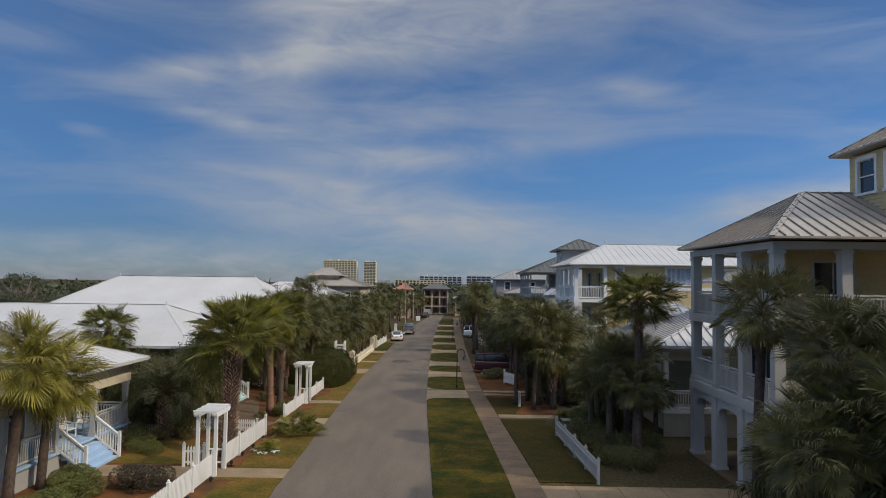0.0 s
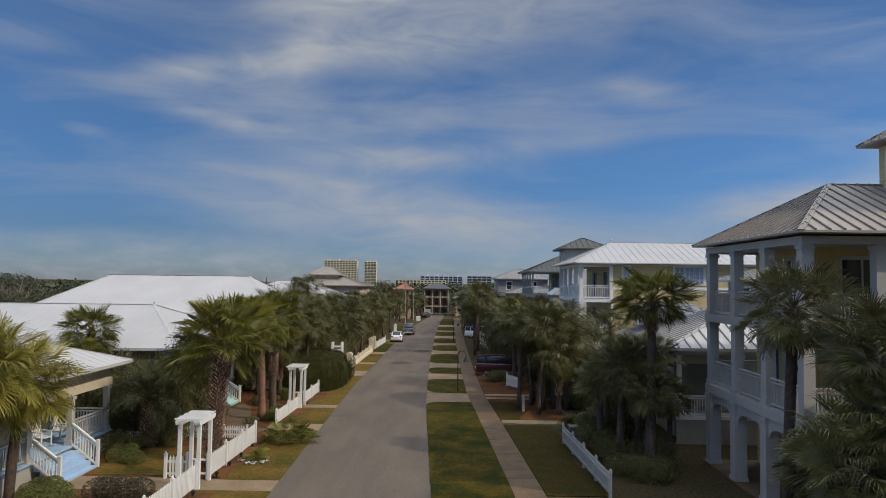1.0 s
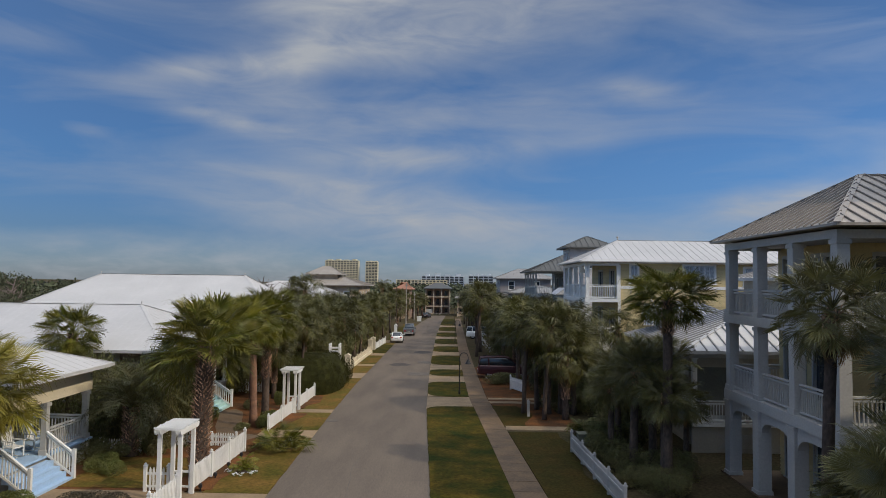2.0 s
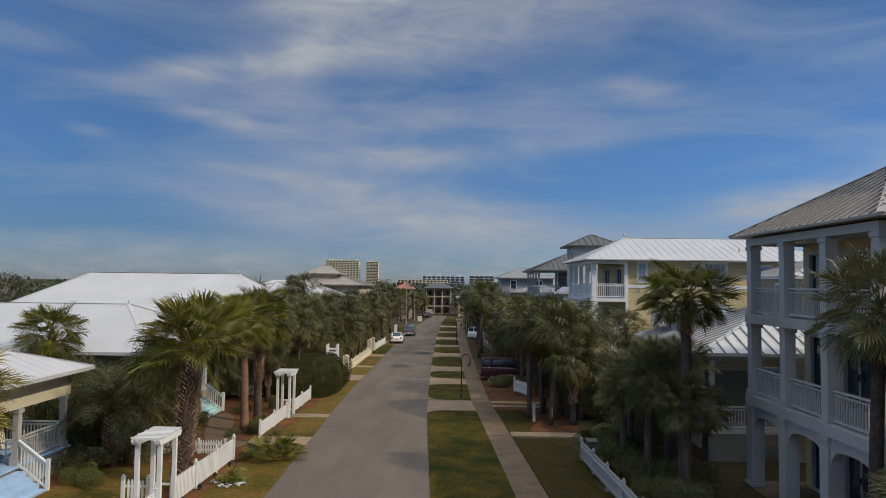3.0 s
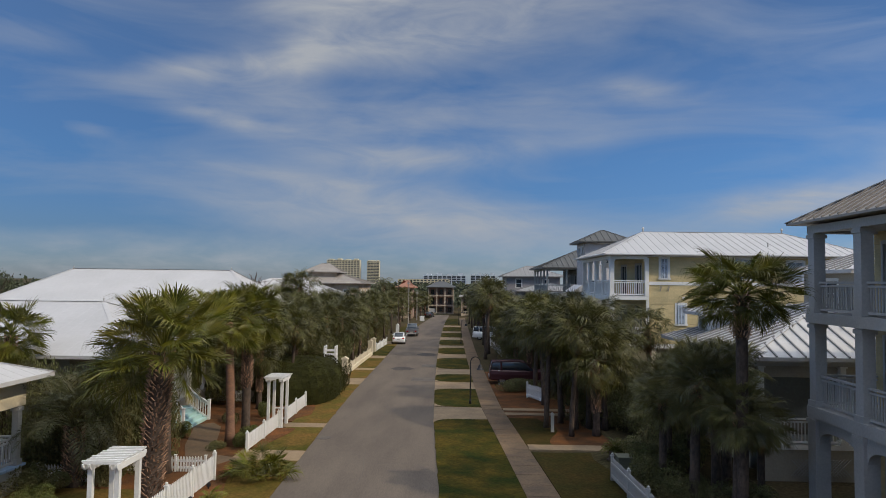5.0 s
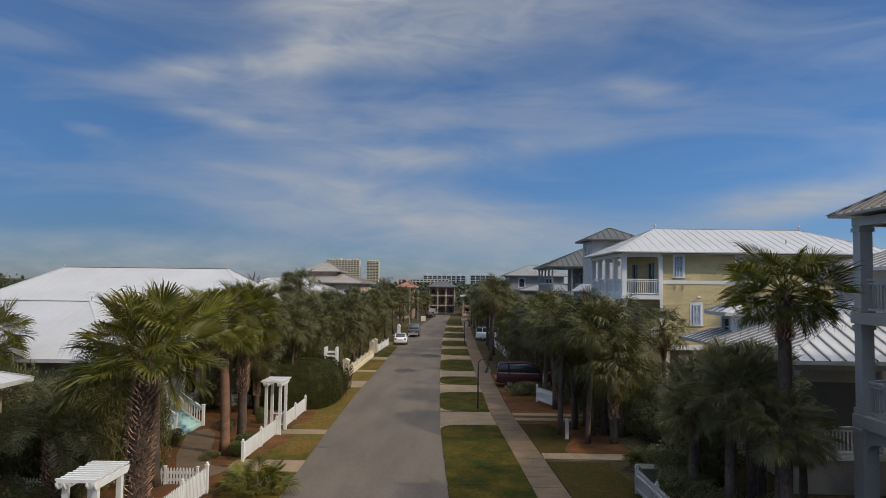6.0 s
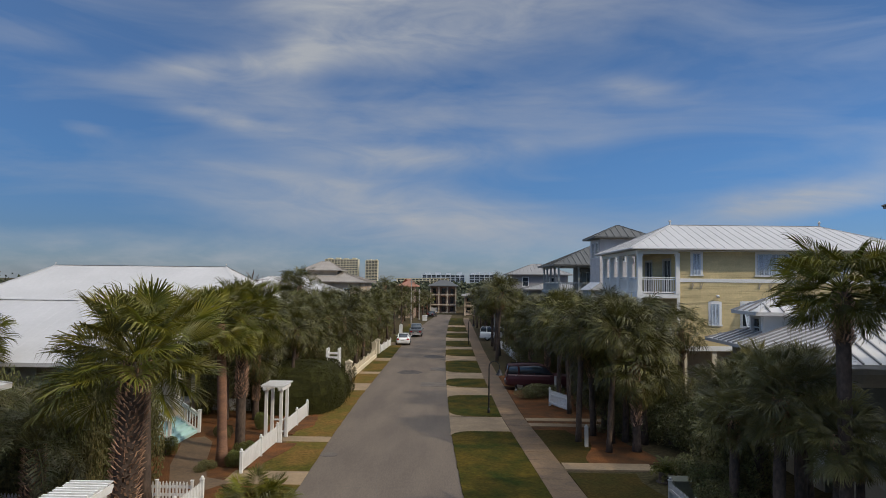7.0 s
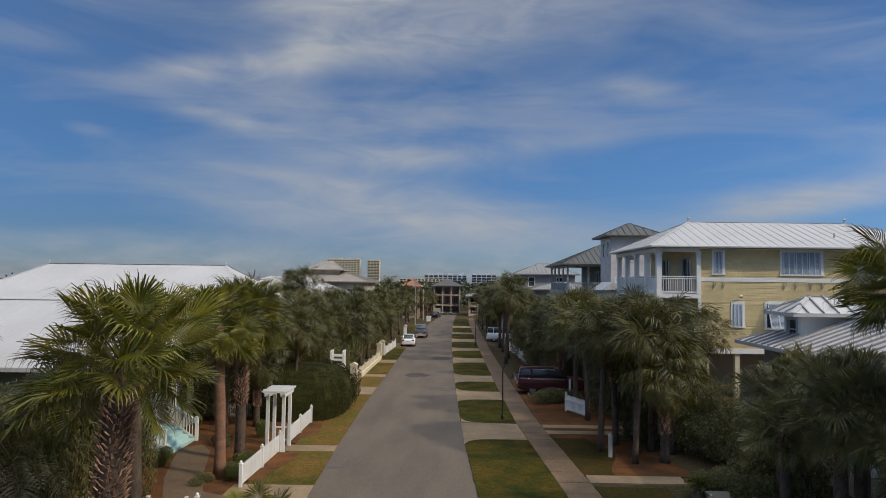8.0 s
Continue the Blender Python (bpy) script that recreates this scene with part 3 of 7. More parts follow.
def wall(parent, axis, c, a0, a1, z0, z1, mat, holes=(), out=-1, thick=0.18, lap=0.14, name="wall"):
    """A wall in the plane axis = c, with holes and, where lap is set, real clapboards on the side that out names."""
    s = Shape()
    for p, q, u, v in wall_cells(a0, a1, z0, z1, holes):
        if axis == "x":
            s.box(c, p, u, c - out * thick, q, v)
        else:
            s.box(p, c, u, q, c - out * thick, v)
    base = part(name, s, mat, parent, weld=True)
    if lap:
        s = Shape()
        z = z0
        while z < z1 - 0.02:
            top = min(z + lap, z1)
            for p, q, u, v in wall_cells(a0, a1, z, top, holes):
                if v - u < lap * 0.3:
                    continue
                d0, d1 = out * 0.026, out * 0.004
                if axis == "x":
                    s.face((c + d0, p, u), (c + d0, q, u), (c + d1, q, v), (c + d1, p, v)).face((c, p, u), (c, q, u), (c + d0, q, u), (c + d0, p, u))
                else:
                    s.face((p, c + d0, u), (q, c + d0, u), (q, c + d1, v), (p, c + d1, v)).face((p, c, u), (q, c, u), (q, c + d0, u), (p, c + d0, u))
            z = top
        tagged(part("clapboard", s, mat, base), kind="stuff")
    return base


def window(parent, axis, c, a0, a1, z0, z1, out=-1, frame_mat=None, bars=(1, 1), trim=0.1, shutter=None, lights=1, name="window"):
    """A window in a wall's hole: casing, sash bars and sill as one mesh, with the panes and any shutter under it."""
    s = Shape()

    def put(p, q, u, v, d0, d1, shape):
        if axis == "x":
            shape.box(c + out * d0, p, u, c + out * d1, q, v)
        else:
            shape.box(p, c + out * d0, u, q, c + out * d1, v)
    put(a0 - trim, a0, z0 - trim * 0.3, z1 + trim, -0.04, 0.05, s)
    put(a1, a1 + trim, z0 - trim * 0.3, z1 + trim, -0.04, 0.05, s)
    put(a0, a1, z1, z1 + trim * 1.2, -0.04, 0.055, s)
    w = part(name, s, frame_mat or WHITE, parent)
    sill = Shape()
    put(a0 - trim * 1.3, a1 + trim * 1.3, z0 - trim * 0.7, z0, -0.04, 0.09, sill)
    part("window_sill", sill, frame_mat or WHITE, w)
    for k in range(lights + 1):
        m = a0 + (a1 - a0) * k / lights
        bar = Shape()
        put(max(m - 0.035, a0), min(m + 0.035, a1), z0, z1, -0.06, -0.01, bar)
        part("sash_bar", bar, frame_mat or WHITE, w)
    for k in range(bars[1] + 1):
        m = z0 + (z1 - z0) * k / bars[1]
        bar = Shape()
        put(a0, a1, max(m - 0.025, z0), min(m + 0.025, z1), -0.055, -0.015, bar)
        part("sash_bar", bar, frame_mat or WHITE, w)
    for k in range(lights):
        p, q = a0 + (a1 - a0) * k / lights, a0 + (a1 - a0) * (k + 1) / lights
        g = Shape()
        put(p, q, z0, z1, -0.10, -0.07, g)
        part("pane", g, GLASS, w)
        if shutter is not None:
            sh = Shape()
            tilt = shutter
            n = 22

            def slat(u, v, d0, d1):
                # hung from the top, tilted outwards by the given amount at the foot
                t0, t1 = tilt * (z1 - u) / (z1 - z0), tilt * (z1 - v) / (z1 - z0)
                if axis == "x":
                    sh.prism([(p + 0.05, u), (q - 0.05, u), (q - 0.05, v), (p + 0.05, v)], "x", c + out * (d0 + t0), c + out * (d1 + t0))
                else:
                    sh.prism([(p + 0.05, u), (q - 0.05, u), (q - 0.05, v), (p + 0.05, v)], "y", c + out * (d0 + t0), c + out * (d1 + t0))
            for i in range(n):
                u = z0 + (z1 - z0) * i / n
                slat(u, u + (z1 - z0) / n * 0.62, 0.05, 0.075)
            tagged(part("shutter", sh, SHUTTER, w, "pale blue louvred shutter"), kind="stuff")
            rails = Shape()
            for x_ in (p + 0.05, (p + q) / 2, q - 0.05):
                if axis == "x":
                    rails.beam((c + out * 0.07, x_, z1), (c + out * (0.07 + tilt), x_, z0), 0.05, 0.05)
                else:
                    rails.beam((x_, c + out * 0.07, z1), (x_, c + out * (0.07 + tilt), z0), 0.05, 0.05)
            part("shutter_frame", rails, SHUTTER, w)
    return w


BALUSTER = {}


def railing(parent, p, q, z0, height=0.95, gap=0.125, mat=None, thick=0.035, name="railing"):
    """A balustrade from p to q above the floor height(s) z0: rails as one mesh, every baluster under it."""
    mat = mat or WHITE
    za, zb = z0 if isinstance(z0, tuple) else (z0, z0)
    a, b = Vector((*p, za)), Vector((*q, zb))
    s = Shape()
    s.beam(a + Vector((0, 0, height)), b + Vector((0, 0, height)), 0.10, 0.06)
    s.beam(a + Vector((0, 0, height - 0.11)), b + Vector((0, 0, height - 0.11)), 0.05, 0.06)
    s.beam(a + Vector((0, 0, 0.10)), b + Vector((0, 0, 0.10)), 0.06, 0.07)
    rail = part(name, s, mat, parent)
    key = (round(height, 2), round(thick, 3), mat.name)
    if key not in BALUSTER:
        t = thick / 2
        BALUSTER[key] = Shape().box(-t, -t, 0, t, t, height - 0.22).mesh("baluster", mat)
    n = int((b - a).length / gap)
    for i in range(1, n):
        shared("baluster", BALUSTER[key], rail, Matrix.Translation(a.lerp(b, i / n) + Vector((0, 0, 0.13))))
    return rail


def column(parent, x, y, z0, z1, w=0.36, mat=None, cap=True, name="column"):
    s = Shape().box(x - w / 2, y - w / 2, z0, x + w / 2, y + w / 2, z1)
    if cap:
        s.box(x - w / 2 - 0.04, y - w / 2 - 0.04, z1 - 0.16, x + w / 2 + 0.04, y + w / 2 + 0.04, z1 - 0.04)
        s.box(x - w / 2 - 0.04, y - w / 2 - 0.04, z0, x + w / 2 + 0.04, y + w / 2 + 0.04, z0 + 0.18)
    return part(name, s, mat or TRIM, parent)


def slab(parent, x0, y0, z0, x1, y1, z1, mat, name="floor_slab", label=""):
    return part(name, Shape().box(x0, y0, z0, x1, y1, z1), mat, parent, label)


def door(parent, axis, c, a0, a1, z0, z1, out=-1, name="door"):
    w = window(parent, axis, c, a0, a1, z0, z1, out, TRIM, (1, 1), 0.1, None, 2, name)
    h = Shape()
    m = (a0 + a1) / 2
    if axis == "x":
        h.box(c + out * 0.0, m - 0.07, z0 + 0.95, c + out * 0.05, m - 0.05, z0 + 1.15)
    else:
        h.box(m - 0.07, c, z0 + 0.95, m - 0.05, c + out * 0.05, z0 + 1.15)
    part("handle", h, BLACK, w)
    return w


def arch(parent, axis, c, a0, a1, z_spring, z_top, z_crown, mat, thick=0.26):
    """A spandrel over an opening, cut by a flat arch."""
    pts = [(a0, z_top), (a0, z_spring)]
    for k in range(0, 17):
        t = k / 16
        a = math.pi * (1 - t)
        pts.append(((a0 + a1) / 2 + (a1 - a0) / 2 * math.copysign(abs(math.cos(a)) ** 0.7, math.cos(a)), z_spring + (z_crown - z_spring) * abs(math.sin(a)) ** 0.6))
    pts += [(a1, z_spring), (a1, z_top)]
    s = Shape()
    core = pts[2:-2]
    for (u0, v0), (u1, v1) in zip(core, core[1:]):
        if u1 - u0 < 1e-4:
            continue
        s.prism([(u0, v0), (u1, v1), (u1, z_top), (u0, z_top)], axis, c - thick / 2, c + thick / 2)
    return part("arch", s, mat, parent, weld=True)


# ---- three-storey beach house beside the driveway ----
def beach_house():
    h = thing("beach_house", "tall yellow beach house with stacked porches and grey metal roof", "house", "houses")
    xs, ys = 11.3, [22.9, 25.45, 28.0, 30.5]
    xq = [13.6, 16.0, 18.4]
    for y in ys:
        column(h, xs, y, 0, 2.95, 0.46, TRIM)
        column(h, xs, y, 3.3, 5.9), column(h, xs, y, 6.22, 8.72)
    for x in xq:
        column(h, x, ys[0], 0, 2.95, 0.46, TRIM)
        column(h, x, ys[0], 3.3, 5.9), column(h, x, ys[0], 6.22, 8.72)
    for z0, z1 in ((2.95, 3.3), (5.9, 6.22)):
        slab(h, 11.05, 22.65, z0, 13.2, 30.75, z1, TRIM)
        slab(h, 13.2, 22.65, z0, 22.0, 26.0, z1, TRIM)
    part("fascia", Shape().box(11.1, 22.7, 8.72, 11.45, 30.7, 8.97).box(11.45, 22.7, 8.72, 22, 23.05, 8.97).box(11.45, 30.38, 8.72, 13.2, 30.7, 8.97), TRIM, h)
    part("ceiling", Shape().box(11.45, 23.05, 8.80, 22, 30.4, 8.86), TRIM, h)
    # railings take the duller trim, so part of their shade is painted on
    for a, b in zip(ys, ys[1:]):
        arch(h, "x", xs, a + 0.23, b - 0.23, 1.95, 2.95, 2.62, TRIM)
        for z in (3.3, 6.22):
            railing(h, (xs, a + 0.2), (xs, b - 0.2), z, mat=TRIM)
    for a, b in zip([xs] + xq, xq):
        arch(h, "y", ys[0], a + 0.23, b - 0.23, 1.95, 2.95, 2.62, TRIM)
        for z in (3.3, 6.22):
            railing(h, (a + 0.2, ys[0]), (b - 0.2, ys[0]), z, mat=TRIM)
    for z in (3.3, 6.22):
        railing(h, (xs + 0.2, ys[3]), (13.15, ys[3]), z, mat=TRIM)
    openings = []
    for z in (0.1, 3.32, 6.24):
        for a in (26.5, 28.6):
            openings.append((a, a + 1.5, z, z + 2.15))
    wall(h, "x", 13.2, 26.0, 30.6, 0, 8.8, YELLOW, openings)
    for a, b, u, v in openings:
        door(h, "x", 13.2, a, b, u, v)
    south = [(a, a + 1.5, z, z + 2.15) for z in (3.32, 6.24) for a in (14.2, 17.2)]
    wall(h, "y", 26.0, 13.38, 24.0, 0, 8.8, YELLOW, south)
    for a, b, u, v in south:
        door(h, "y", 26.0, a, b, u, v)
    wall(h, "y", 30.6, 13.38, 24.0, 0, 8.8, YELLOW, (), out=1)
    wall(h, "x", 24.0, 26.0, 30.6, 0, 8.8, YELLOW, (), out=1)
    slab(h, 11.0, 22.6, 0.0, 24, 31, 0.06, CONCRETE)
    hip_roof(h, 10.75, 24.6, 22.05, 31.35, 9.10, 11.16, 3.42, 4.2, "x", ROOFG, ROOFD, 0.44, seam=(0.045, 0.055), thick=0.07)
    # the look-out room over the ridge
    tw = [(25.15, 26.2, 11.05, 12.3), (23.4, 24.45, 11.05, 12.3)]
    wall(h, "x", 16.1, 22.8, 26.75, 9.2, 12.55, YELLOW, tw, name="tower_wall")
    for a, b, u, v in tw:
        window(h, "x", 16.1, a, b, u, v, bars=(1, 2), trim=0.14)
    tsw = [(17.0, 18.0, 11.05, 12.3), (18.8, 19.8, 11.05, 12.3)]
    wall(h, "y", 22.8, 16.1, 20.8, 9.2, 12.55, YELLOW, tsw, name="tower_wall")
    for a, b, u, v in tsw:
        window(h, "y", 22.8, a, b, u, v, bars=(1, 2), trim=0.14)
    wall(h, "y", 26.75, 16.28, 20.8, 9.2, 12.55, YELLOW, (), out=1, name="tower_wall")
    wall(h, "x", 20.8, 22.98, 26.57, 9.2, 12.55, YELLOW, (), out=1, name="tower_wall")
    hip_roof(h, 15.6, 21.4, 22.2, 27.35, 12.70, 14.2, 2.4, 2.4, "x", ROOFG, ROOFD, 0.46, thick=0.07, name="tower_roof")
    return h


beach_house()


# ---- yellow house with white roof ----
def yellow_house():
    h = thing("yellow_house", "pale yellow clapboard house with white metal roof and corner balconies", "house", "houses")
    x0, x1, y0, y1 = 12.25, 26.7, 52.95, 62.5
    holes = [(13.14, 13.62, 7.48, 8.78), (17.02, 19.22, 7.48, 8.78), (14.2, 14.72, 4.45, 5.72), (16.1, 17.2, 4.35, 5.75), (21.4, 22.4, 7.35, 8.62), (21.4, 22.4, 4.35, 5.75)]
    wall(h, "y", y0, x0, x1, 3.15, 8.95, YELLOW, holes)
    tilts = [0.02, 0.02, 0.02, 0.5, 0.02, 0.02]
    for (a, b, u, v), tilt in zip(holes, tilts):
        window(h, "y", y0, a, b, u, v, lights=3 if b - a > 2 else 1, shutter=tilt, trim=0.13)
    wholes = [(54.2, 55.7, z, z + 2.1) for z in (3.3, 6.3)] + [(58.2, 59.7, z, z + 2.1) for z in (3.3, 6.3)]
    wall(h, "x", x0, y0 + 0.18, y1, 3.15, 8.95, YELLOW, wholes)
    for a, b, u, v in wholes:
        door(h, "x", x0, a, b, u, v)
    wall(h, "y", y1, x0, x1, 3.15, 8.95, YELLOW, (), out=1)
    wall(h, "x", x1, y0 + 0.18, y1 - 0.18, 0, 8.95, YELLOW, (), out=1)
    part("trim", Shape().box(x0 - 0.04, y0 - 0.05, 7.02, x1, y0 - 0.027, 7.24).box(x0 - 0.06, y0 - 0.06, 3.15, x0 + 0.12, y0 - 0.028, 8.8)
         .box(x0 - 0.04, y0 - 0.05, 8.88, x1, y0 - 0.027, 8.95), WHITE, h)
    # brackets under the upper windows
    for a in (13.1, 13.62, 17.1, 17.75, 18.6, 19.25):
        part("bracket", Shape().beam((a, y0 - 0.05, 6.98), (a, y0 - 0.05, 6.6), 0.035, 0.035).beam((a, y0 - 0.05, 6.62), (a + 0.08, y0 - 0.18, 6.98), 0.022, 0.022), POLE, h)
    part("wall_lamp", Shape().tube([(14.6, y0 - 0.03, 6.2), (14.6, y0 - 0.14, 6.2), (14.6, y0 - 0.2, 6.12)], [0.06, 0.08, 0.1], 8), WHITE, h)
    for z0, z1 in ((2.95, 3.2), (6.02, 6.28)):
        slab(h, 9.75, 52.75, z0, x0, y1, z1, WHITE)
    posts = [52.95, 55.3, 57.7, 60.1, 62.3]
    for y in posts:
        column(h, 9.95, y, 6.28, 8.75, 0.28, WHITE)
        column(h, 9.95, y, 3.2, 6.02, 0.28, WHITE)
        column(h, 9.95, y, 0, 2.95, 0.34, WHITE)
    column(h, x0 - 0.06, 52.87, 6.28, 8.75, 0.2, WHITE)
    for a, b in zip(posts, posts[1:]):
        for z in (3.2, 6.28):
            railing(h, (9.95, a + 0.15), (9.95, b - 0.15), z, 1.0)
    for z in (3.2, 6.28):
        railing(h, (10.1, 52.9), (x0 - 0.16, 52.9), z, 1.0)
        railing(h, (10.1, 62.35), (x0 - 0.16, 62.35), z, 1.0)
    part("fascia", Shape().box(9.78, 52.8, 8.72, 10.1, 62.5, 8.95).box(10.1, 52.8, 8.72, x0, 53.08, 8.95), WHITE, h)
    # open ground floor with pillars
    for x in (12.69, 14.45, 18.5, 22.0, 26.5):
        column(h, x, y0 + 0.2, 0, 2.95, 0.26, CREAM)
    part("ground_wall", Shape().box(13.5, 56.5, 0, 26.6, 56.7, 2.95), BEIGE, h)
    part("floor_beam", Shape().box(x0, y0 - 0.03, 2.85, x1, y0 + 0.35, 3.15), WHITE, h)
    slab(h, x0, y0 + 0.35, 3.0, x1, y1, 3.14, TRIM)
    slab(h, 9.6, 52.6, 0, x1, y1, 0.08, CONCRETE)
    roof = hip_roof(h, 9.25, 27.3, 52.2, 63.2, 9.04, 10.92, 4.05, 4.0, "x", ROOFW, ROOFW, 0.55, thick=0.07, seam=(0.03, 0.022))
    for x in (13.3, 23.3):
        part("finial", Shape().tube([(x, 57.7, 10.9), (x, 57.7, 11.1), (x, 57.7, 11.16), (x, 57.7, 11.28)], [0.05, 0.05, 0.11, 0.02], 8), TRIM, roof)
    part("vent", Shape().tube([(20.7, 54.2, 9.6), (20.7, 54.2, 10.0)], 0.05, 8), TRIM, roof)
    part("speaker", Shape().box(10.2, 56.2, 8.2, 10.5, 56.6, 8.55), WHITE, h)
    return h


yellow_house()


# ---- cottage with white roof between them ----
def cottage():
    h = thing("cottage", "low beige cottage with white standing-seam roof and railed porch", "house", "houses")
    holes = [(12.0, 13.0, 2.1, 3.6), (15.4, 16.4, 2.1, 3.6), (18.0, 19.0, 2.1, 3.6)]
    wall(h, "y", 35.2, 11.2, 22, 0, 4.4, BEIGE, holes)
    for a, b, u, v in holes:
        window(h, "y", 35.2, a, b, u, v, bars=(1, 2), frame_mat=TRIM)
    part("porch_screen", Shape().box(10.95, 33.62, 2.25, 13.7, 33.635, 3.72), SCREEN, h, "dark insect screen of the porch")
    part("header", Shape().box(10.75, 33.60, 3.72, 13.7, 33.70, 4.15), BEIGE, h)
    for a, b in ((13.9, 16.7), (16.9, 19.7)):
        part("porch_wall", Shape().box(a, 33.60, 2.7, b, 33.70, 4.15), BEIGE, h)
    wh = [(36.5, 37.5, 2.0, 3.5), (39.5, 40.5, 1.4, 3.5)]
    wall(h, "x", 11.2, 35.38, 42.6, 0, 4.4, BEIGE, wh)
    for a, b, u, v in wh:
        window(h, "x", 11.2, a, b, u, v, bars=(1, 2))
    wall(h, "y", 42.6, 11.2, 22, 0, 4.4, BEIGE, (), out=1)
    wall(h, "x", 22, 35.38, 42.42, 0, 4.4, BEIGE, (), out=1)
    slab(h, 10.7, 33.4, 1.15, 20, 35.2, 1.32, WHITE, "porch_floor")
    part("porch_base", Shape().box(10.75, 33.5, 0, 20, 33.62, 1.15), BEIGE, h)
    lat = Shape()
    for k in range(14):
        lat.beam((11.9 + k * 0.12, 33.46, 0.2), (12.5 + k * 0.12, 33.46, 0.8), 0.02, 0.03).beam((12.5 + k * 0.12, 33.44, 0.2), (11.9 + k * 0.12, 33.44, 0.8), 0.02, 0.03)
    part("lattice", lat, TRIM, h)
    for x in (10.85, 13.8, 16.8, 19.8):
        column(h, x, 33.5, 1.32, 4.25, 0.2, WHITE)
    for a, b in ((10.95, 13.7), (13.9, 16.7), (16.9, 19.7)):
        railing(h, (a, 33.5), (b, 33.5), 1.32, 0.92)
    railing(h, (10.85, 33.6), (10.85, 35.1), 1.32, 0.92)
    part("fascia", Shape().box(10.6, 33.35, 4.15, 20.2, 33.6, 4.36), TRIM, h)
    hip_roof(h, 10.2, 22.6, 33.0, 43.2, 4.5, 6.55, 5.6, 5.1, "x", ROOFW, ROOFL, 0.5)
    # upper storey set back over the ridge
    wall(h, "y", 36.2, 16.0, 21.5, 5.0, 7.7, BEIGE, [(17, 18, 6.2, 7.3), (19.4, 20.4, 6.2, 7.3)], name="upper_wall")
    for a in (17, 19.4):
        window(h, "y", 36.2, a, a + 1, 6.2, 7.3, bars=(1, 2))
    wall(h, "x", 16.0, 36.38, 40.4, 5.0, 7.7, BEIGE, [(37.6, 38.6, 6.2, 7.3)], name="upper_wall")
    window(h, "x", 16.0, 37.6, 38.6, 6.2, 7.3, bars=(1, 2))
    wall(h, "y", 40.4, 16.0, 21.5, 5.0, 7.7, BEIGE, (), out=1, name="upper_wall")
    hip_roof(h, 15.4, 22.1, 35.6, 41.0, 7.75, 8.7, 2.6, 2.6, "x", ROOFW, ROOFL, 0.5, name="upper_roof")
    # small hipped entry block over the eaves
    wall(h, "x", 11.4, 40.18, 41.3, 4.5, 5.72, WHITE, [(40.3, 41.0, 4.75, 5.5)], name="dormer_wall", lap=0)
    window(h, "x", 11.4, 40.3, 41.0, 4.75, 5.5, bars=(1, 2), trim=0.08, frame_mat=TRIM)
    wall(h, "y", 40.0, 11.4, 14.2, 4.5, 5.72, WHITE, (), name="dormer_wall", lap=0)
    wall(h, "y", 41.3, 11.58, 14.2, 4.5, 5.72, WHITE, (), out=1, name="dormer_wall", lap=0)
    hip_roof(h, 10.85, 14.8, 39.45, 41.85, 5.8, 6.42, 1.2, 1.2, "x", ROOFW, ROOFL, 0.5, name="dormer_roof")
    return h


cottage()


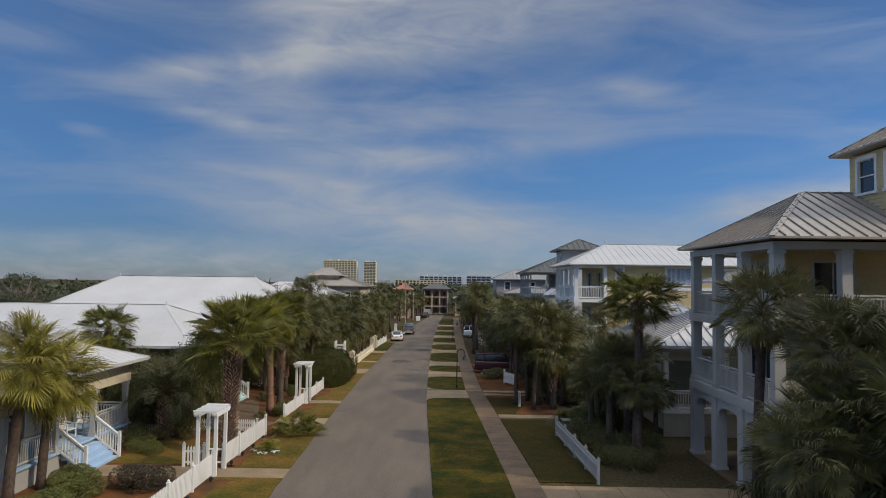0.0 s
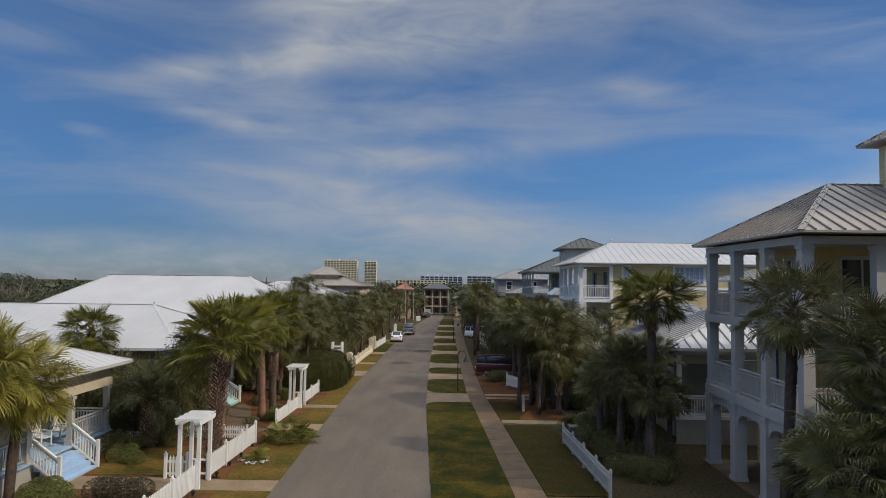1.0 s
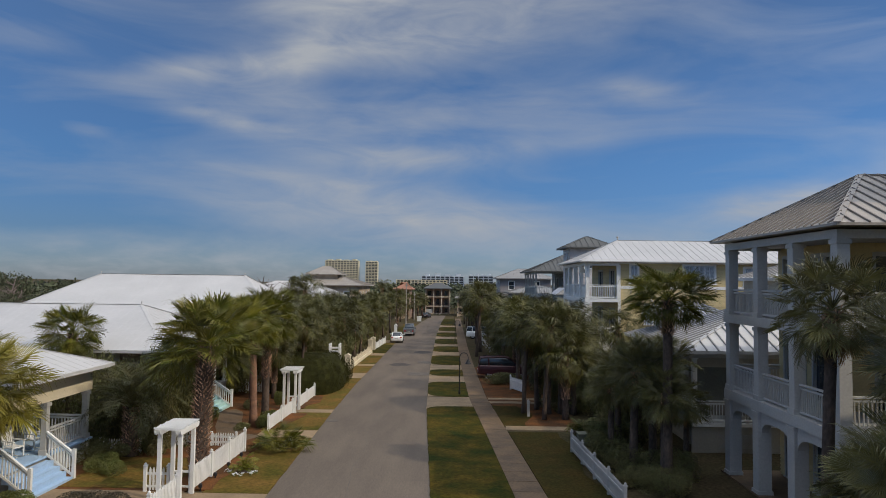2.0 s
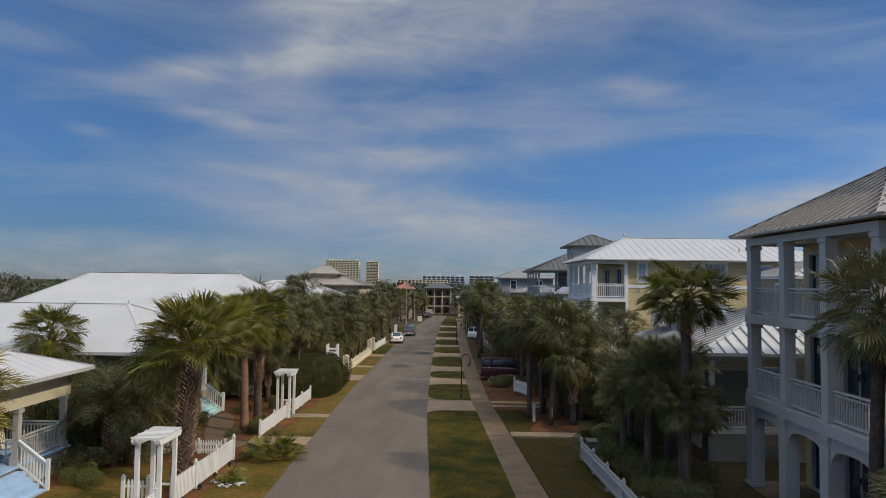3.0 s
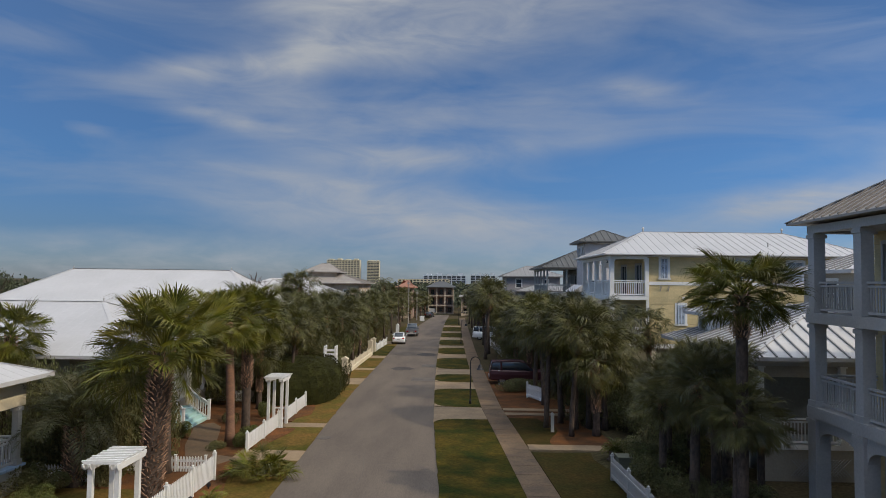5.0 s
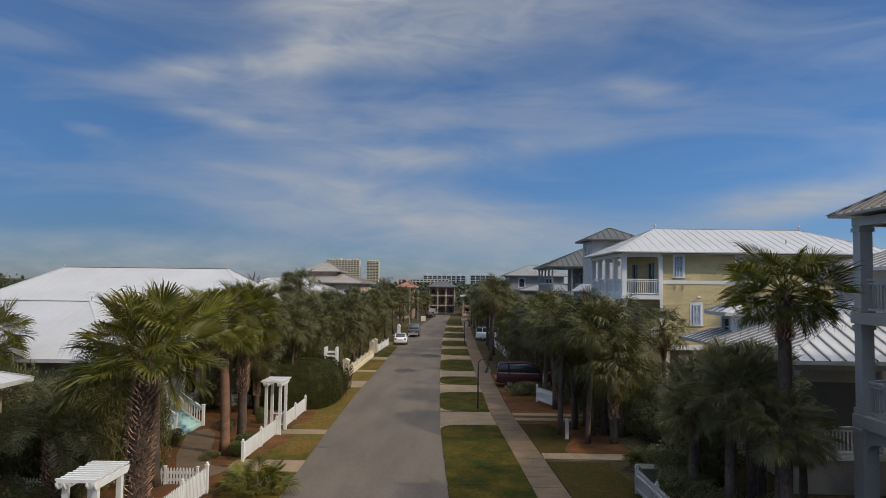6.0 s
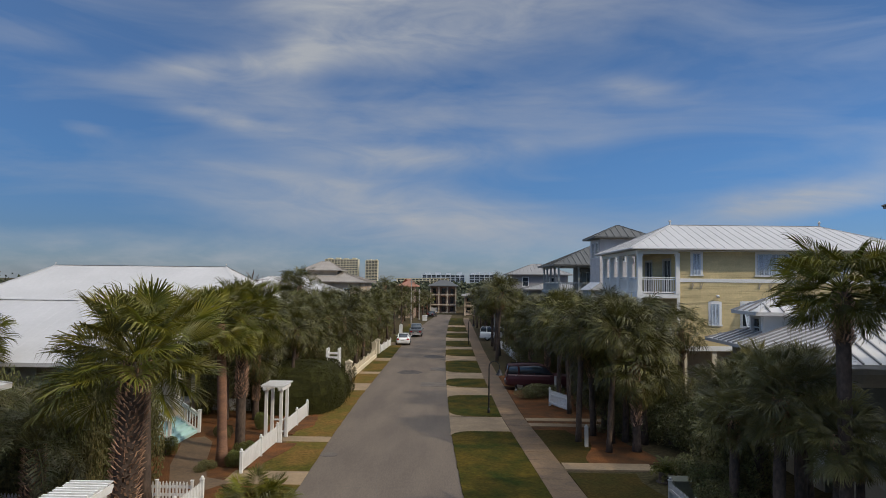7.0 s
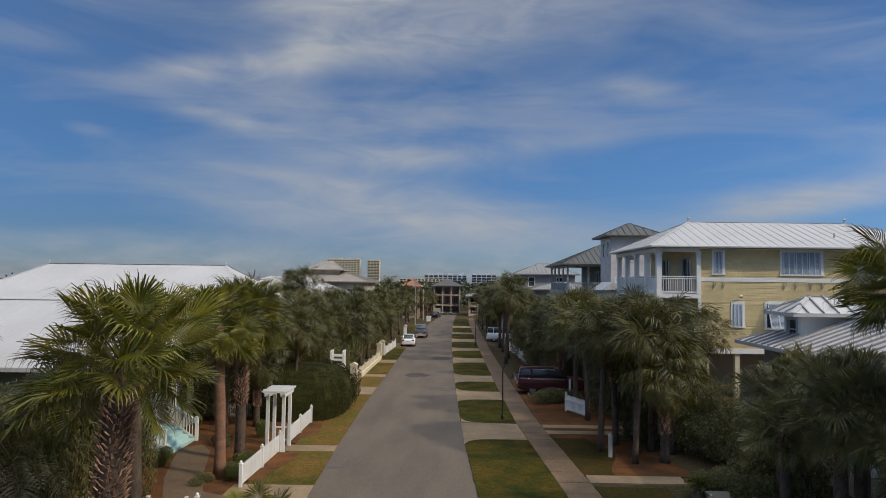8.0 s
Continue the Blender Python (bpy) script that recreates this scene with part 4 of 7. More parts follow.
# ---- grey house with look-out tower ----
def grey_house():
    h = thing("grey_house", "grey house with square look-out tower and hipped metal roofs", "house", "houses")
    tw = [(77.3, 78.1, 9.5, 10.9), (79.2, 80.0, 9.5, 10.9)]
    wall(h, "x", 12.7, 76.5, 80.9, 0, 11.43, PALEGREY, tw, lap=0.3, name="tower_wall")
    for a, b, u, v in tw:
        window(h, "x", 12.7, a, b, u, v, bars=(1, 2))
    ts = [(14.3, 15.1, 9.1, 10.5), (13.2, 13.9, 6.2, 7.4)]
    wall(h, "y", 76.5, 12.7, 17.2, 0, 11.43, PALEGREY, ts, lap=0.3, name="tower_wall")
    for a, b, u, v in ts:
        window(h, "y", 76.5, a, b, u, v, bars=(1, 2))
    wall(h, "y", 80.9, 12.88, 17.2, 0, 11.43, GREY, (), out=1, lap=0, name="tower_wall")
    wall(h, "x", 17.2, 76.68, 80.72, 0, 11.43, GREY, (), out=1, lap=0, name="tower_wall")
    hip_roof(h, 12.0, 17.9, 75.8, 81.6, 11.48, 12.83, 2.8, 2.8, "x", ROOFM, ROOFM, 0.6, name="tower_roof")
    gh = [(86.0, 87.4, z, z + 2.1) for z in (2.9, 5.95)] + [(90.5, 92, z, z + 2.1) for z in (2.9, 5.95)]
    wall(h, "x", 13.6, 84.2, 96, 0, 8.75, SHADED_SLATE, gh, lap=0.3)
    for a, b, u, v in gh:
        door(h, "x", 13.6, a, b, u, v)
    wall(h, "y", 84.0, 13.6, 25, 0, 8.75, SHADED_SLATE, (), lap=0.3)
    wall(h, "y", 80.9, 17.2, 25, 0, 8.75, SHADED_SLATE, (), lap=0.3)
    for z in (2.6, 5.65):
        slab(h, 9.75, 83.9, z, 13.6, 96, z + 0.28, GREY)
    posts = [84.1, 87.0, 90.0, 93.0, 95.8]
    for y in posts:
        for z0, z1 in ((0, 2.6), (2.88, 5.65), (5.93, 8.65)):
            column(h, 9.95, y, z0, z1, 0.18, GREY)
    for z0, z1 in ((2.88, 5.65), (5.93, 8.65)):
        column(h, 12.1, 84.1, z0, z1, 0.18, GREY)
    for a, b in zip(posts, posts[1:]):
        railing(h, (9.95, a), (9.95, b), 5.93, 1.0, 0.2, GREY, 0.04)
    railing(h, (9.95, 84.1), (13.5, 84.1), 5.93, 1.0, 0.2, GREY, 0.04)
    part("fascia", Shape().box(9.8, 83.95, 8.6, 10.1, 96, 8.8).box(10.1, 83.95, 8.6, 13.6, 84.25, 8.8), GREY, h)
    hip_roof(h, 9.3, 25.6, 83.3, 96.7, 8.9, 11.3, 5.2, 5.2, "x", ROOFM, ROOFM, 0.6)
    # small white gabled hood between the houses
    s = Shape().prism([(9.6, 6.3), (11.4, 6.3), (10.5, 6.95)], "y", 66, 70)
    part("hood", s, ROOFW, h)
    part("hood_wall", Shape().box(9.8, 66.2, 0, 11.2, 69.8, 6.3), GREY, h)
    return h


grey_house()


def plain_house(name, label, x0, x1, y0, y1, zw, zr, over, wall_mat, roof_mat, storeys, ins=None, seam_mat=None, axis="x", gap=0.6, group="houses", lap=0.3):
    """A hipped house with windows on the sides that face the street and the camera."""
    h = thing(name, label, "house", group)
    rows = [0.9 + k * (zw / storeys) for k in range(storeys)]
    nx = max(2, int((x1 - x0) / 3.2))
    sy = [(x0 + (x1 - x0) * (k + 0.35) / nx, x0 + (x1 - x0) * (k + 0.35) / nx + 0.9, z, z + 1.35) for k in range(nx) for z in rows]
    wall(h, "y", y0, x0, x1, 0, zw, wall_mat, sy, lap=lap)
    for a, b, u, v in sy:
        window(h, "y", y0, a, b, u, v, bars=(1, 2))
    side = x0 if x0 > -3 else x1
    out = -1 if x0 > -3 else 1
    ny = max(2, int((y1 - y0) / 3.2))
    sx = [(y0 + (y1 - y0) * (k + 0.35) / ny, y0 + (y1 - y0) * (k + 0.35) / ny + 0.9, z, z + 1.35) for k in range(ny) for z in rows]
    wall(h, "x", side, y0 + 0.18, y1, 0, zw, wall_mat, sx, out=out, lap=lap)
    for a, b, u, v in sx:
        window(h, "x", side, a, b, u, v, out=out, bars=(1, 2))
    wall(h, "y", y1, x0 + (0.18 if out == -1 else 0), x1 - (0.18 if out == 1 else 0), 0, zw, wall_mat, (), out=1, lap=0)
    wall(h, "x", x1 if out == -1 else x0, y0 + 0.18, y1 - 0.18, 0, zw, wall_mat, (), out=-out, lap=0)
    k = ins or min(x1 - x0, y1 - y0) / 2
    hip_roof(h, x0 - over, x1 + over, y0 - over, y1 + over, zw + 0.08, zr, k, k, axis, roof_mat, seam_mat or roof_mat, gap)
    return h


plain_house("far_house", "distant grey two-storey house with hipped metal roof", 7.9, 16.5, 118, 128, 8.1, 9.9, 0.7, MAUVE, ROOFL, 3, seam_mat=ROOFL)
plain_house("far_house", "distant white-roofed house half hidden by palms", 8.8, 17, 103, 112, 5.9, 7.0, 0.7, MAUVE, ROOFL, 2, seam_mat=ROOFL)

# out of view: added and sized to cast shade on the driveway palms
plain_house("neighbour_house", "unseen neighbour house, put there to shade the driveway palms", 13.4, 25.5, 1.5, 17.4, 11.3, 14.0, 0.7, YELLOW, ROOFG, 3)

# ---- left side: porch house ----
def porch_house():
    h = thing("porch_house", "white-roofed beige house with blue porch and steps", "house", "houses")
    wall(h, "x", -17.0, 14, 30.4, 0, 3.7, BEIGE, [(22.5, 23.5, 1.5, 3.0), (26.0, 27.0, 0.95, 3.05), (28.6, 29.6, 1.5, 3.0), (18, 19, 1.5, 3.0)], out=1)
    window(h, "x", -17.0, 22.5, 23.5, 1.5, 3.0, out=1, bars=(1, 2))
    door(h, "x", -17.0, 26.0, 27.0, 0.95, 3.05, out=1)
    window(h, "x", -17.0, 28.6, 29.6, 1.5, 3.0, out=1, bars=(1, 2))
    window(h, "x", -17.0, 18, 19, 1.5, 3.0, out=1, bars=(1, 2))
    wall(h, "y", 30.4, -27, -17.2, 0, 3.7, BEIGE, (), out=1)
    wall(h, "y", 14, -27, -17.2, 0, 3.7, BEIGE, ())
    wall(h, "x", -27, 14.2, 30.2, 0, 3.7, BEIGE, (), out=-1)
    for k in range(17):
        y = 14.4 + k * 0.98
        part("floor_board", Shape().box(-17.0, y, 0.78, -14.55, y + 0.972, 0.86), BLUE, h)
    part("porch_base", Shape().box(-14.75, 14.5, 0, -14.65, 31, 0.78).box(-17, 30.9, 0, -14.75, 31, 0.78), TRIM, h)
    # trim instead of white puts the porch's shade into posts and front rails
    for y in (14.7, 19.0, 22.3, 25.3, 28.05, 30.75):
        column(h, -14.72, y, 0.86, 2.78, 0.2, TRIM)
    part("fascia", Shape().box(-14.86, 14.5, 2.78, -14.6, 31, 3.66).box(-17.0, 30.8, 2.78, -14.86, 31, 3.66), CREAM, h)
    for a, b in ((14.8, 18.9), (19.1, 22.2), (22.4, 25.2), (28.15, 30.65)):
        railing(h, (-14.72, a), (-14.72, b), 0.86, 0.9, mat=TRIM)
    railing(h, (-17.0, 30.8), (-14.8, 30.8), 0.86, 0.9)
    for k in range(4):
        z = 0.70 - k * 0.19
        part("step", Shape().box(-14.55 + k * 0.24, 25.5, max(z - 0.19, 0), -14.26 + k * 0.24, 27.9, z), BLUE, h, "pale blue painted wooden step")
    for y in (25.42, 27.98):
        railing(h, (-14.6, y), (-13.6, y), (0.80, 0.06), 0.9)
        column(h, -13.56, y, 0.0, 1.1, 0.11, WHITE, cap=False, name="newel")
    hip_roof(h, -27.8, -13.95, 13.2, 31.5, 3.82, 6.3, 6.75, 6.75, "y", ROOFW, ROOFW, 0.5, seam=(0.022, 0.006))
    return h


porch_house()


def rocking_chair(x, y, turn, z=0.86):
    c = thing("rocking_chair", "white painted wooden rocking chair on the porch", "chair", "rocking chairs", at=(x, y, z))
    c.scale = (0.95, 0.95, 0.95)
    c.rotation_euler = (0, 0, radians(turn))
    part("seat", Shape().box(-0.25, -0.25, 0.40, 0.25, 0.25, 0.44), WHITE, c)
    back = Shape().beam((-0.22, 0.24, 0.40), (-0.22, 0.42, 1.12), 0.045, 0.045).beam((0.22, 0.24, 0.40), (0.22, 0.42, 1.12), 0.045, 0.045).beam((-0.22, 0.42, 1.10), (0.22, 0.42, 1.10), 0.03, 0.10)
    b = part("backrest", back, WHITE, c)
    for k in range(5):
        part("slat", Shape().beam((-0.15 + k * 0.075, 0.25, 0.46), (-0.15 + k * 0.075, 0.40, 1.06), 0.045, 0.02, (0, 1, 0)), WHITE, b)
    for sx in (-0.24, 0.24):
        part("leg", Shape().box(sx - 0.02, -0.24, 0.08, sx + 0.02, -0.2, 0.66), WHITE, c)
        part("leg", Shape().box(sx - 0.02, 0.2, 0.08, sx + 0.02, 0.24, 0.5), WHITE, c)
        part("armrest", Shape().box(sx - 0.04, -0.28, 0.64, sx + 0.04, 0.3, 0.67), WHITE, c)
        part("rocker", Shape().tube([(sx, -0.45, 0.12), (sx, -0.2, 0.04), (sx, 0.1, 0.02), (sx, 0.35, 0.05), (sx, 0.55, 0.13)], 0.022, 6), WHITE, c)


rocking_chair(-15.5, 27.5, 75), rocking_chair(-15.5, 28.7, 80), rocking_chair(-15.9, 23.6, 70)


# ---- left side: the two white-roofed houses behind ----
def white_roof_house(label, x0, x1, y0, y1, zw, zr, ins, porch=0.0):
    h = thing("white_roof_house", label, "house", "houses")
    holes = [(x1 - 3.4, x1 - 2.4, 1.5, 3.0), (x1 - 7, x1 - 6, 1.5, 3.0)]
    wall(h, "y", y0, x0, x1, 0, zw, BEIGE, holes)
    for a, b, u, v in holes:
        window(h, "y", y0, a, b, u, v, bars=(1, 2))
    eh = [(y0 + 2, y0 + 3, 1.5, 3.0), (y0 + 6, y0 + 7, 1.5, 3.0)]
    wall(h, "x", x1, y0 + 0.18, y1, 0, zw, BEIGE, eh, out=1)
    for a, b, u, v in eh:
        window(h, "x", x1, a, b, u, v, out=1, bars=(1, 2))
    wall(h, "y", y1, x0, x1 - 0.18, 0, zw, BEIGE, (), out=1)
    wall(h, "x", x0, y0 + 0.18, y1 - 0.18, 0, zw, BEIGE, ())
    if porch:
        part("porch_floor", Shape().box(x1 + 0.03, y0 + 4.0, 0.9, x1 + porch - 0.1, y1, 1.02), TRIM, h)
        part("porch_base", Shape().box(x1 + porch - 0.25, y0 + 4.0, 0, x1 + porch - 0.15, y1, 0.9), BEIGE, h)
        for k in range(4):
            column(h, x1 + porch - 0.2, y0 + 4.1 + (y1 - y0 - 4.3) * k / 3, 1.02, zw, 0.18, WHITE)
        part("ceiling", Shape().box(x1 + 0.03, y0, zw - 0.05, x1 + porch, y1, zw), TRIM, h)
        x1 = x1 + porch
    roof = hip_roof(h, x0 - 0.6, x1 + 0.6, y0 - 0.6, y1 + 0.6, zw + 0.1, zr, ins, ins, "x", ROOFW, ROOFW, 0.5, seam=(0.022, 0.006))
    for x in (x0 - 0.6 + ins, x1 + 0.6 - ins):
        part("finial", Shape().tube([(x, (y0 + y1) / 2, zr), (x, (y0 + y1) / 2, zr + 0.10), (x, (y0 + y1) / 2, zr + 0.14), (x, (y0 + y1) / 2, zr + 0.2)], [0.025, 0.025, 0.05, 0.01], 6), TRIM, roof)
    part("vent", Shape().tube([(x0 + 5, y0 + 2.0, zw + 0.3), (x0 + 5, y0 + 2.0, zw + 1.1)], 0.06, 8), TRIM, roof)
    return h


white_roof_house("long low house with smooth white metal roof", -31.0, -15.8, 35.6, 45.8, 3.85, 5.9, 3.9, porch=1.9)
big = white_roof_house("large house with tall white hipped metal roof", -32.6, -13.0, 51.9, 64.3, 4.45, 7.72, 4.5)


def teal_steps():
    h = thing("porch_steps", "teal painted wooden steps with white handrails", "steps")
    for k in range(4):
        part("step", Shape().box(-14.2, 40.0, 0.16 * k + 0.004, -12.62 - 0.25 * k, 42.3, 0.16 * (k + 1)), TEAL, h)
    for y, x in ((39.92, -12.92), (42.38, -12.62)):
        railing(h, (-13.6, y), (x, y), (0.66, 0.66 - 0.64 * (x + 13.6)), 0.84, 0.13, WHITE)
        part("newel", Shape().box(x, y - 0.06, 0, x + 0.12, y + 0.06, 1.0).box(x - 0.02, y - 0.08, 1.0, x + 0.14, y + 0.08, 1.03), WHITE, h)
        part("stringer", Shape().prism([(-14.2, 0.0), (-12.58, 0.0), (-12.58, 0.16), (-13.6, 0.70), (-14.2, 0.70)], "y", y - 0.02, y + 0.02), TEAL, h)


teal_steps()

twin = plain_house("far_house", "distant tan house with two-tiered hipped roof", -28, -16.0, 118, 132, 6.6, 8.6, 0.8, TAN, ROOFG, 2)
part("upper_storey", Shape().box(-25.2, 121.5, 7.0, -20.4, 127, 8.5), TAN, twin)
hip_roof(twin, -26, -19.6, 120.8, 127.8, 8.55, 10.0, 2.6, 2.6, "x", ROOFG, ROOFG, 0.7, name="upper_roof")
plain_house("far_house", "distant house with white hipped roof behind palms", -30, -17, 96, 106, 5.2, 7.3, 0.7, BEIGE, ROOFW, 2)


def porch_block(name, label, x0, x1, y0, y1, levels, zr, wall_mat, roof_mat, bays, rails=True, trim=TAN):
    """A house at the street's end with porches on every storey."""
    h = thing(name, label, "house", "houses")
    part("wall", Shape().box(x0 + 0.2, y0 + 2.4, 0, x1 - 0.2, y1, levels[-1]), wall_mat, h)
    part("side_wall", Shape().box(x0, y0 + 0.4, 0, x0 + 0.18, y0 + 2.38, levels[-1] - 0.25).box(x1 - 0.18, y0 + 0.4, 0, x1, y0 + 2.38, levels[-1] - 0.25), wall_mat, h)
    for z in levels:
        slab(h, x0, y0, z - 0.16, x1, y0 + 2.5, z + 0.06, trim)
    for k in range(bays + 1):
        x = x0 + 0.15 + (x1 - x0 - 0.3) * k / bays
        column(h, x, y0 + 0.15, 0, levels[-1] - 0.16, 0.25, trim)
    for z0, z1 in zip(levels, levels[1:]):
        if rails:
            railing(h, (x0, y0 + 0.1), (x1, y0 + 0.1), z0, 0.75, 0.3, trim, 0.06)
        for k in range(bays):
            xa = x0 + (x1 - x0) * (k + 0.28) / bays
            g = part("window", Shape().box(xa, y0 + 2.34, z0 + 0.2, xa + (x1 - x0) / bays * 0.45, y0 + 2.39, z1 - 0.5), TAN, h)
            part("pane", Shape().box(xa + 0.06, y0 + 2.32, z0 + 0.26, xa + (x1 - x0) / bays * 0.45 - 0.06, y0 + 2.338, z1 - 0.56), GLASS, g)
    hip_roof(h, x0 - 0.5, x1 + 0.5, y0 - 0.5, y1 + 0.5, levels[-1] + 0.05, zr, 2.6, 2.6, "x", roof_mat, roof_mat, 0.8, seams=False)
    return h


end = porch_block("end_house", "brown three-storey house with pale stacked porches at the street's end", -6.6, -0.8, 160, 170, (0.1, 1.8, 4.0, 5.9), 7.2, BROWN, ROOFM, 3, False, TAN)
part("garage_door", Shape().box(-6.4, 160.2, 0, -4.9, 160.3, 1.15), TRIM, end)
porch_block("side_house", "brown house with terracotta hipped roof and porches", -11.6, -8.6, 138, 146, (0.25, 2.2, 4.2, 5.9), 7.3, BROWN, TERRA, 2)
porch_block("side_house", "tan house with balconies beyond the palms", 0.8, 4.6, 150, 160, (0.25, 2.0, 4.0), 4.8, TAN, ROOFG, 2)


# set the houses beyond the cottage at their true distance
for name, k in (("yellow_house", 1.012), ("grey_house", 1.035), ("beach_house", 0.987)):
    bpy.data.objects[name].location = (0.25 * (1 - k), -0.29 * (1 - k), 0)
    bpy.data.objects[name].scale = (k, k, 1)


# ---- fences and arbors ----
def picket_mesh(paint, k):
    return Shape().prism([(-0.035, 0), (0.035, 0), (0.035, 0.94 * k - 0.08), (0, 0.94 * k), (-0.035, 0.94 * k - 0.08)], "x", -0.01, 0.01).mesh("picket", paint)


PICKETS = {}
PICKET_LOW = Shape().prism([(-0.03, 0), (0.03, 0), (0.03, 0.5), (0, 0.56), (-0.03, 0.5)], "x", -0.01, 0.01).mesh("picket", WHITE)


def fence(p, q, label, bay=2.2, height=1.0, gap=0.105, low=False, group="picket fences", paint=None, k=0.7):
    """A picket fence from p to q; k scales its height from 1.24 units at the posts' caps."""
    paint = paint or WHITE
    if (paint.name, k) not in PICKETS:
        PICKETS[paint.name, k] = picket_mesh(paint, k)
    f = thing("picket_fence", label, "fence", group)
    a, b = Vector((*p, 0)), Vector((*q, 0))
    length = (b - a).length
    turn = math.atan2(b.y - a.y, b.x - a.x) - math.pi / 2
    n = max(1, round(length / bay))
    rails = Shape()
    side = Vector((math.cos(turn), math.sin(turn), 0)) * 0.03
    for z in ((0.18, 0.42) if low else (0.08 + 0.18 * k, 0.80 * k)):
        rails.beam(a - side + Vector((0, 0, z)), b - side + Vector((0, 0, z)), 0.035, 0.08)
    part("rail", rails, paint, f)
    t = 0.035 if low else 0.05
    h = 0.62 if low else (height + 0.12) * k
    post = Shape().box(-t, -t, 0, t, t, h).box(-t - 0.015, -t - 0.015, h, t + 0.015, t + 0.015, h + 0.025)
    if not low:
        post.tube([(0, 0, h + 0.02), (0, 0, h + 0.05), (0, 0, h + 0.09), (0, 0, h + 0.12)], [0.025, 0.05, 0.045, 0.008], 8)
    post = post.mesh("post", paint)
    for i in range(n + 1):
        shared("post", post, f, Matrix.Translation(a.lerp(b, i / n)))
    m = int(length / gap)
    for j in range(m):
        c = a.lerp(b, (j + 0.5) / m)
        if min((c - a.lerp(b, i / n)).length for i in range(n + 1)) < t + 0.03:
            continue
        shared("picket", PICKET_LOW if low else PICKETS[paint.name, k], f, Matrix.Translation(c + Vector((0, 0, 0.04 if low else 0.14 * k))) @ Matrix.Rotation(turn, 4, "Z"))
    return f


WHITE_FENCE = "white painted wooden picket fence with capped posts"
fence((-8.72, 19.4), (-8.72, 25.4), WHITE_FENCE, k=0.86)
fence((-8.72, 26.55), (-8.62, 32.2), WHITE_FENCE, k=0.86)
fence((-10.3, 26.6), (-9.5, 26.6), "short white picket return beside the garden arbor", k=0.82)
fence((-8.70, 36.15), (-8.62, 40.7), WHITE_FENCE, k=0.70)
fence((-8.58, 41.85), (-8.56, 46.2), WHITE_FENCE, k=0.70)
# this white fence gets trim paint to imitate the palms' shade on it
fence((5.76, 25.3), (5.40, 33.1), "white picket fence in duller paint for the shade of palms", k=0.80, paint=TRIM)
fence((4.9, 48.4), (4.15, 50.2), "white picket fence behind palms beside pavement", k=0.85)
fence((4.4, 66.5), (3.6, 84.0), "white picket fence behind palms beside pavement")
fence((-8.42, 59.0), (-8.25, 72.5), "cream painted picket fence along a shaded garden", paint=CREAM)
solid("low_wall", Shape().prism([(-8.54, 58.8), (-8.30, 58.8), (-8.13, 72.8), (-8.37, 72.8)], "z", 0, 0.34), CREAM, "low cream rendered wall under a picket fence", "wall")
fence((-8.2, 76.3), (-7.9, 83.5), "white picket fence along a shaded garden")
fence((-12.6, 33.2), (-9.3, 33.2), "low white picket edging behind the palms", 1.2, low=True)
fence((-15.2, 47.2), (-9.2, 47.0), "white picket fence crossing the shaded garden", 2.0)
fence((-14.6, 31.8), (-12.9, 31.8), "low white picket edging beside the porch", 1.2, low=True)


def arbor(x0, x1, y0, y1, h, out=0.1):
    a = thing("garden_arbor", "white painted wooden garden arbor over a path", "arbor", "garden arbors")
    for x in (x0, x1):
        for y in (y0, y1):
            part("post", Shape().box(x - 0.06, y - 0.06, 0, x + 0.06, y + 0.06, h - 0.14), WHITE, a)
    for x in (x0, x1):
        for d in (-0.08, 0.08):
            part("beam", Shape().prism([(y0 - 0.26, h - 0.06), (y0 - 0.18, h - 0.16), (y1 + 0.18, h - 0.16), (y1 + 0.26, h - 0.06), (y1 + 0.26, h), (y0 - 0.26, h)], "x", x + d - 0.02, x + d + 0.02), WHITE, a)
    n = 10
    r = random.Random(int(y0))
    for k in range(n):
        y = y0 - 0.2 + (y1 - y0 + 0.4) * k / (n - 1)
        e = r.uniform(-0.03, 0.03)
        part("slat", Shape().prism([(x0 - out + e, h + 0.06), (x0 - out + 0.06 + e, h + 0.002), (x1 + out - 0.06 + e, h + 0.002), (x1 + out + e, h + 0.06), (x1 + out + e, h + 0.08), (x0 - out + e, h + 0.08)], "y", y - 0.032, y + 0.032), WHITE, a)
    for y in (y0, y1):
        for z in (0.25, 0.75):
            part("side_rail", Shape().box(x0 - 0.03, y - 0.03, z, x1 + 0.03, y + 0.03, z + 0.06), WHITE, a) if y == y1 else None
    return a


arbor(-9.32, -8.64, 25.42, 26.5, 2.44, 0.12)
arbor(-9.13, -8.5, 40.75, 41.75, 2.36, 0.2)


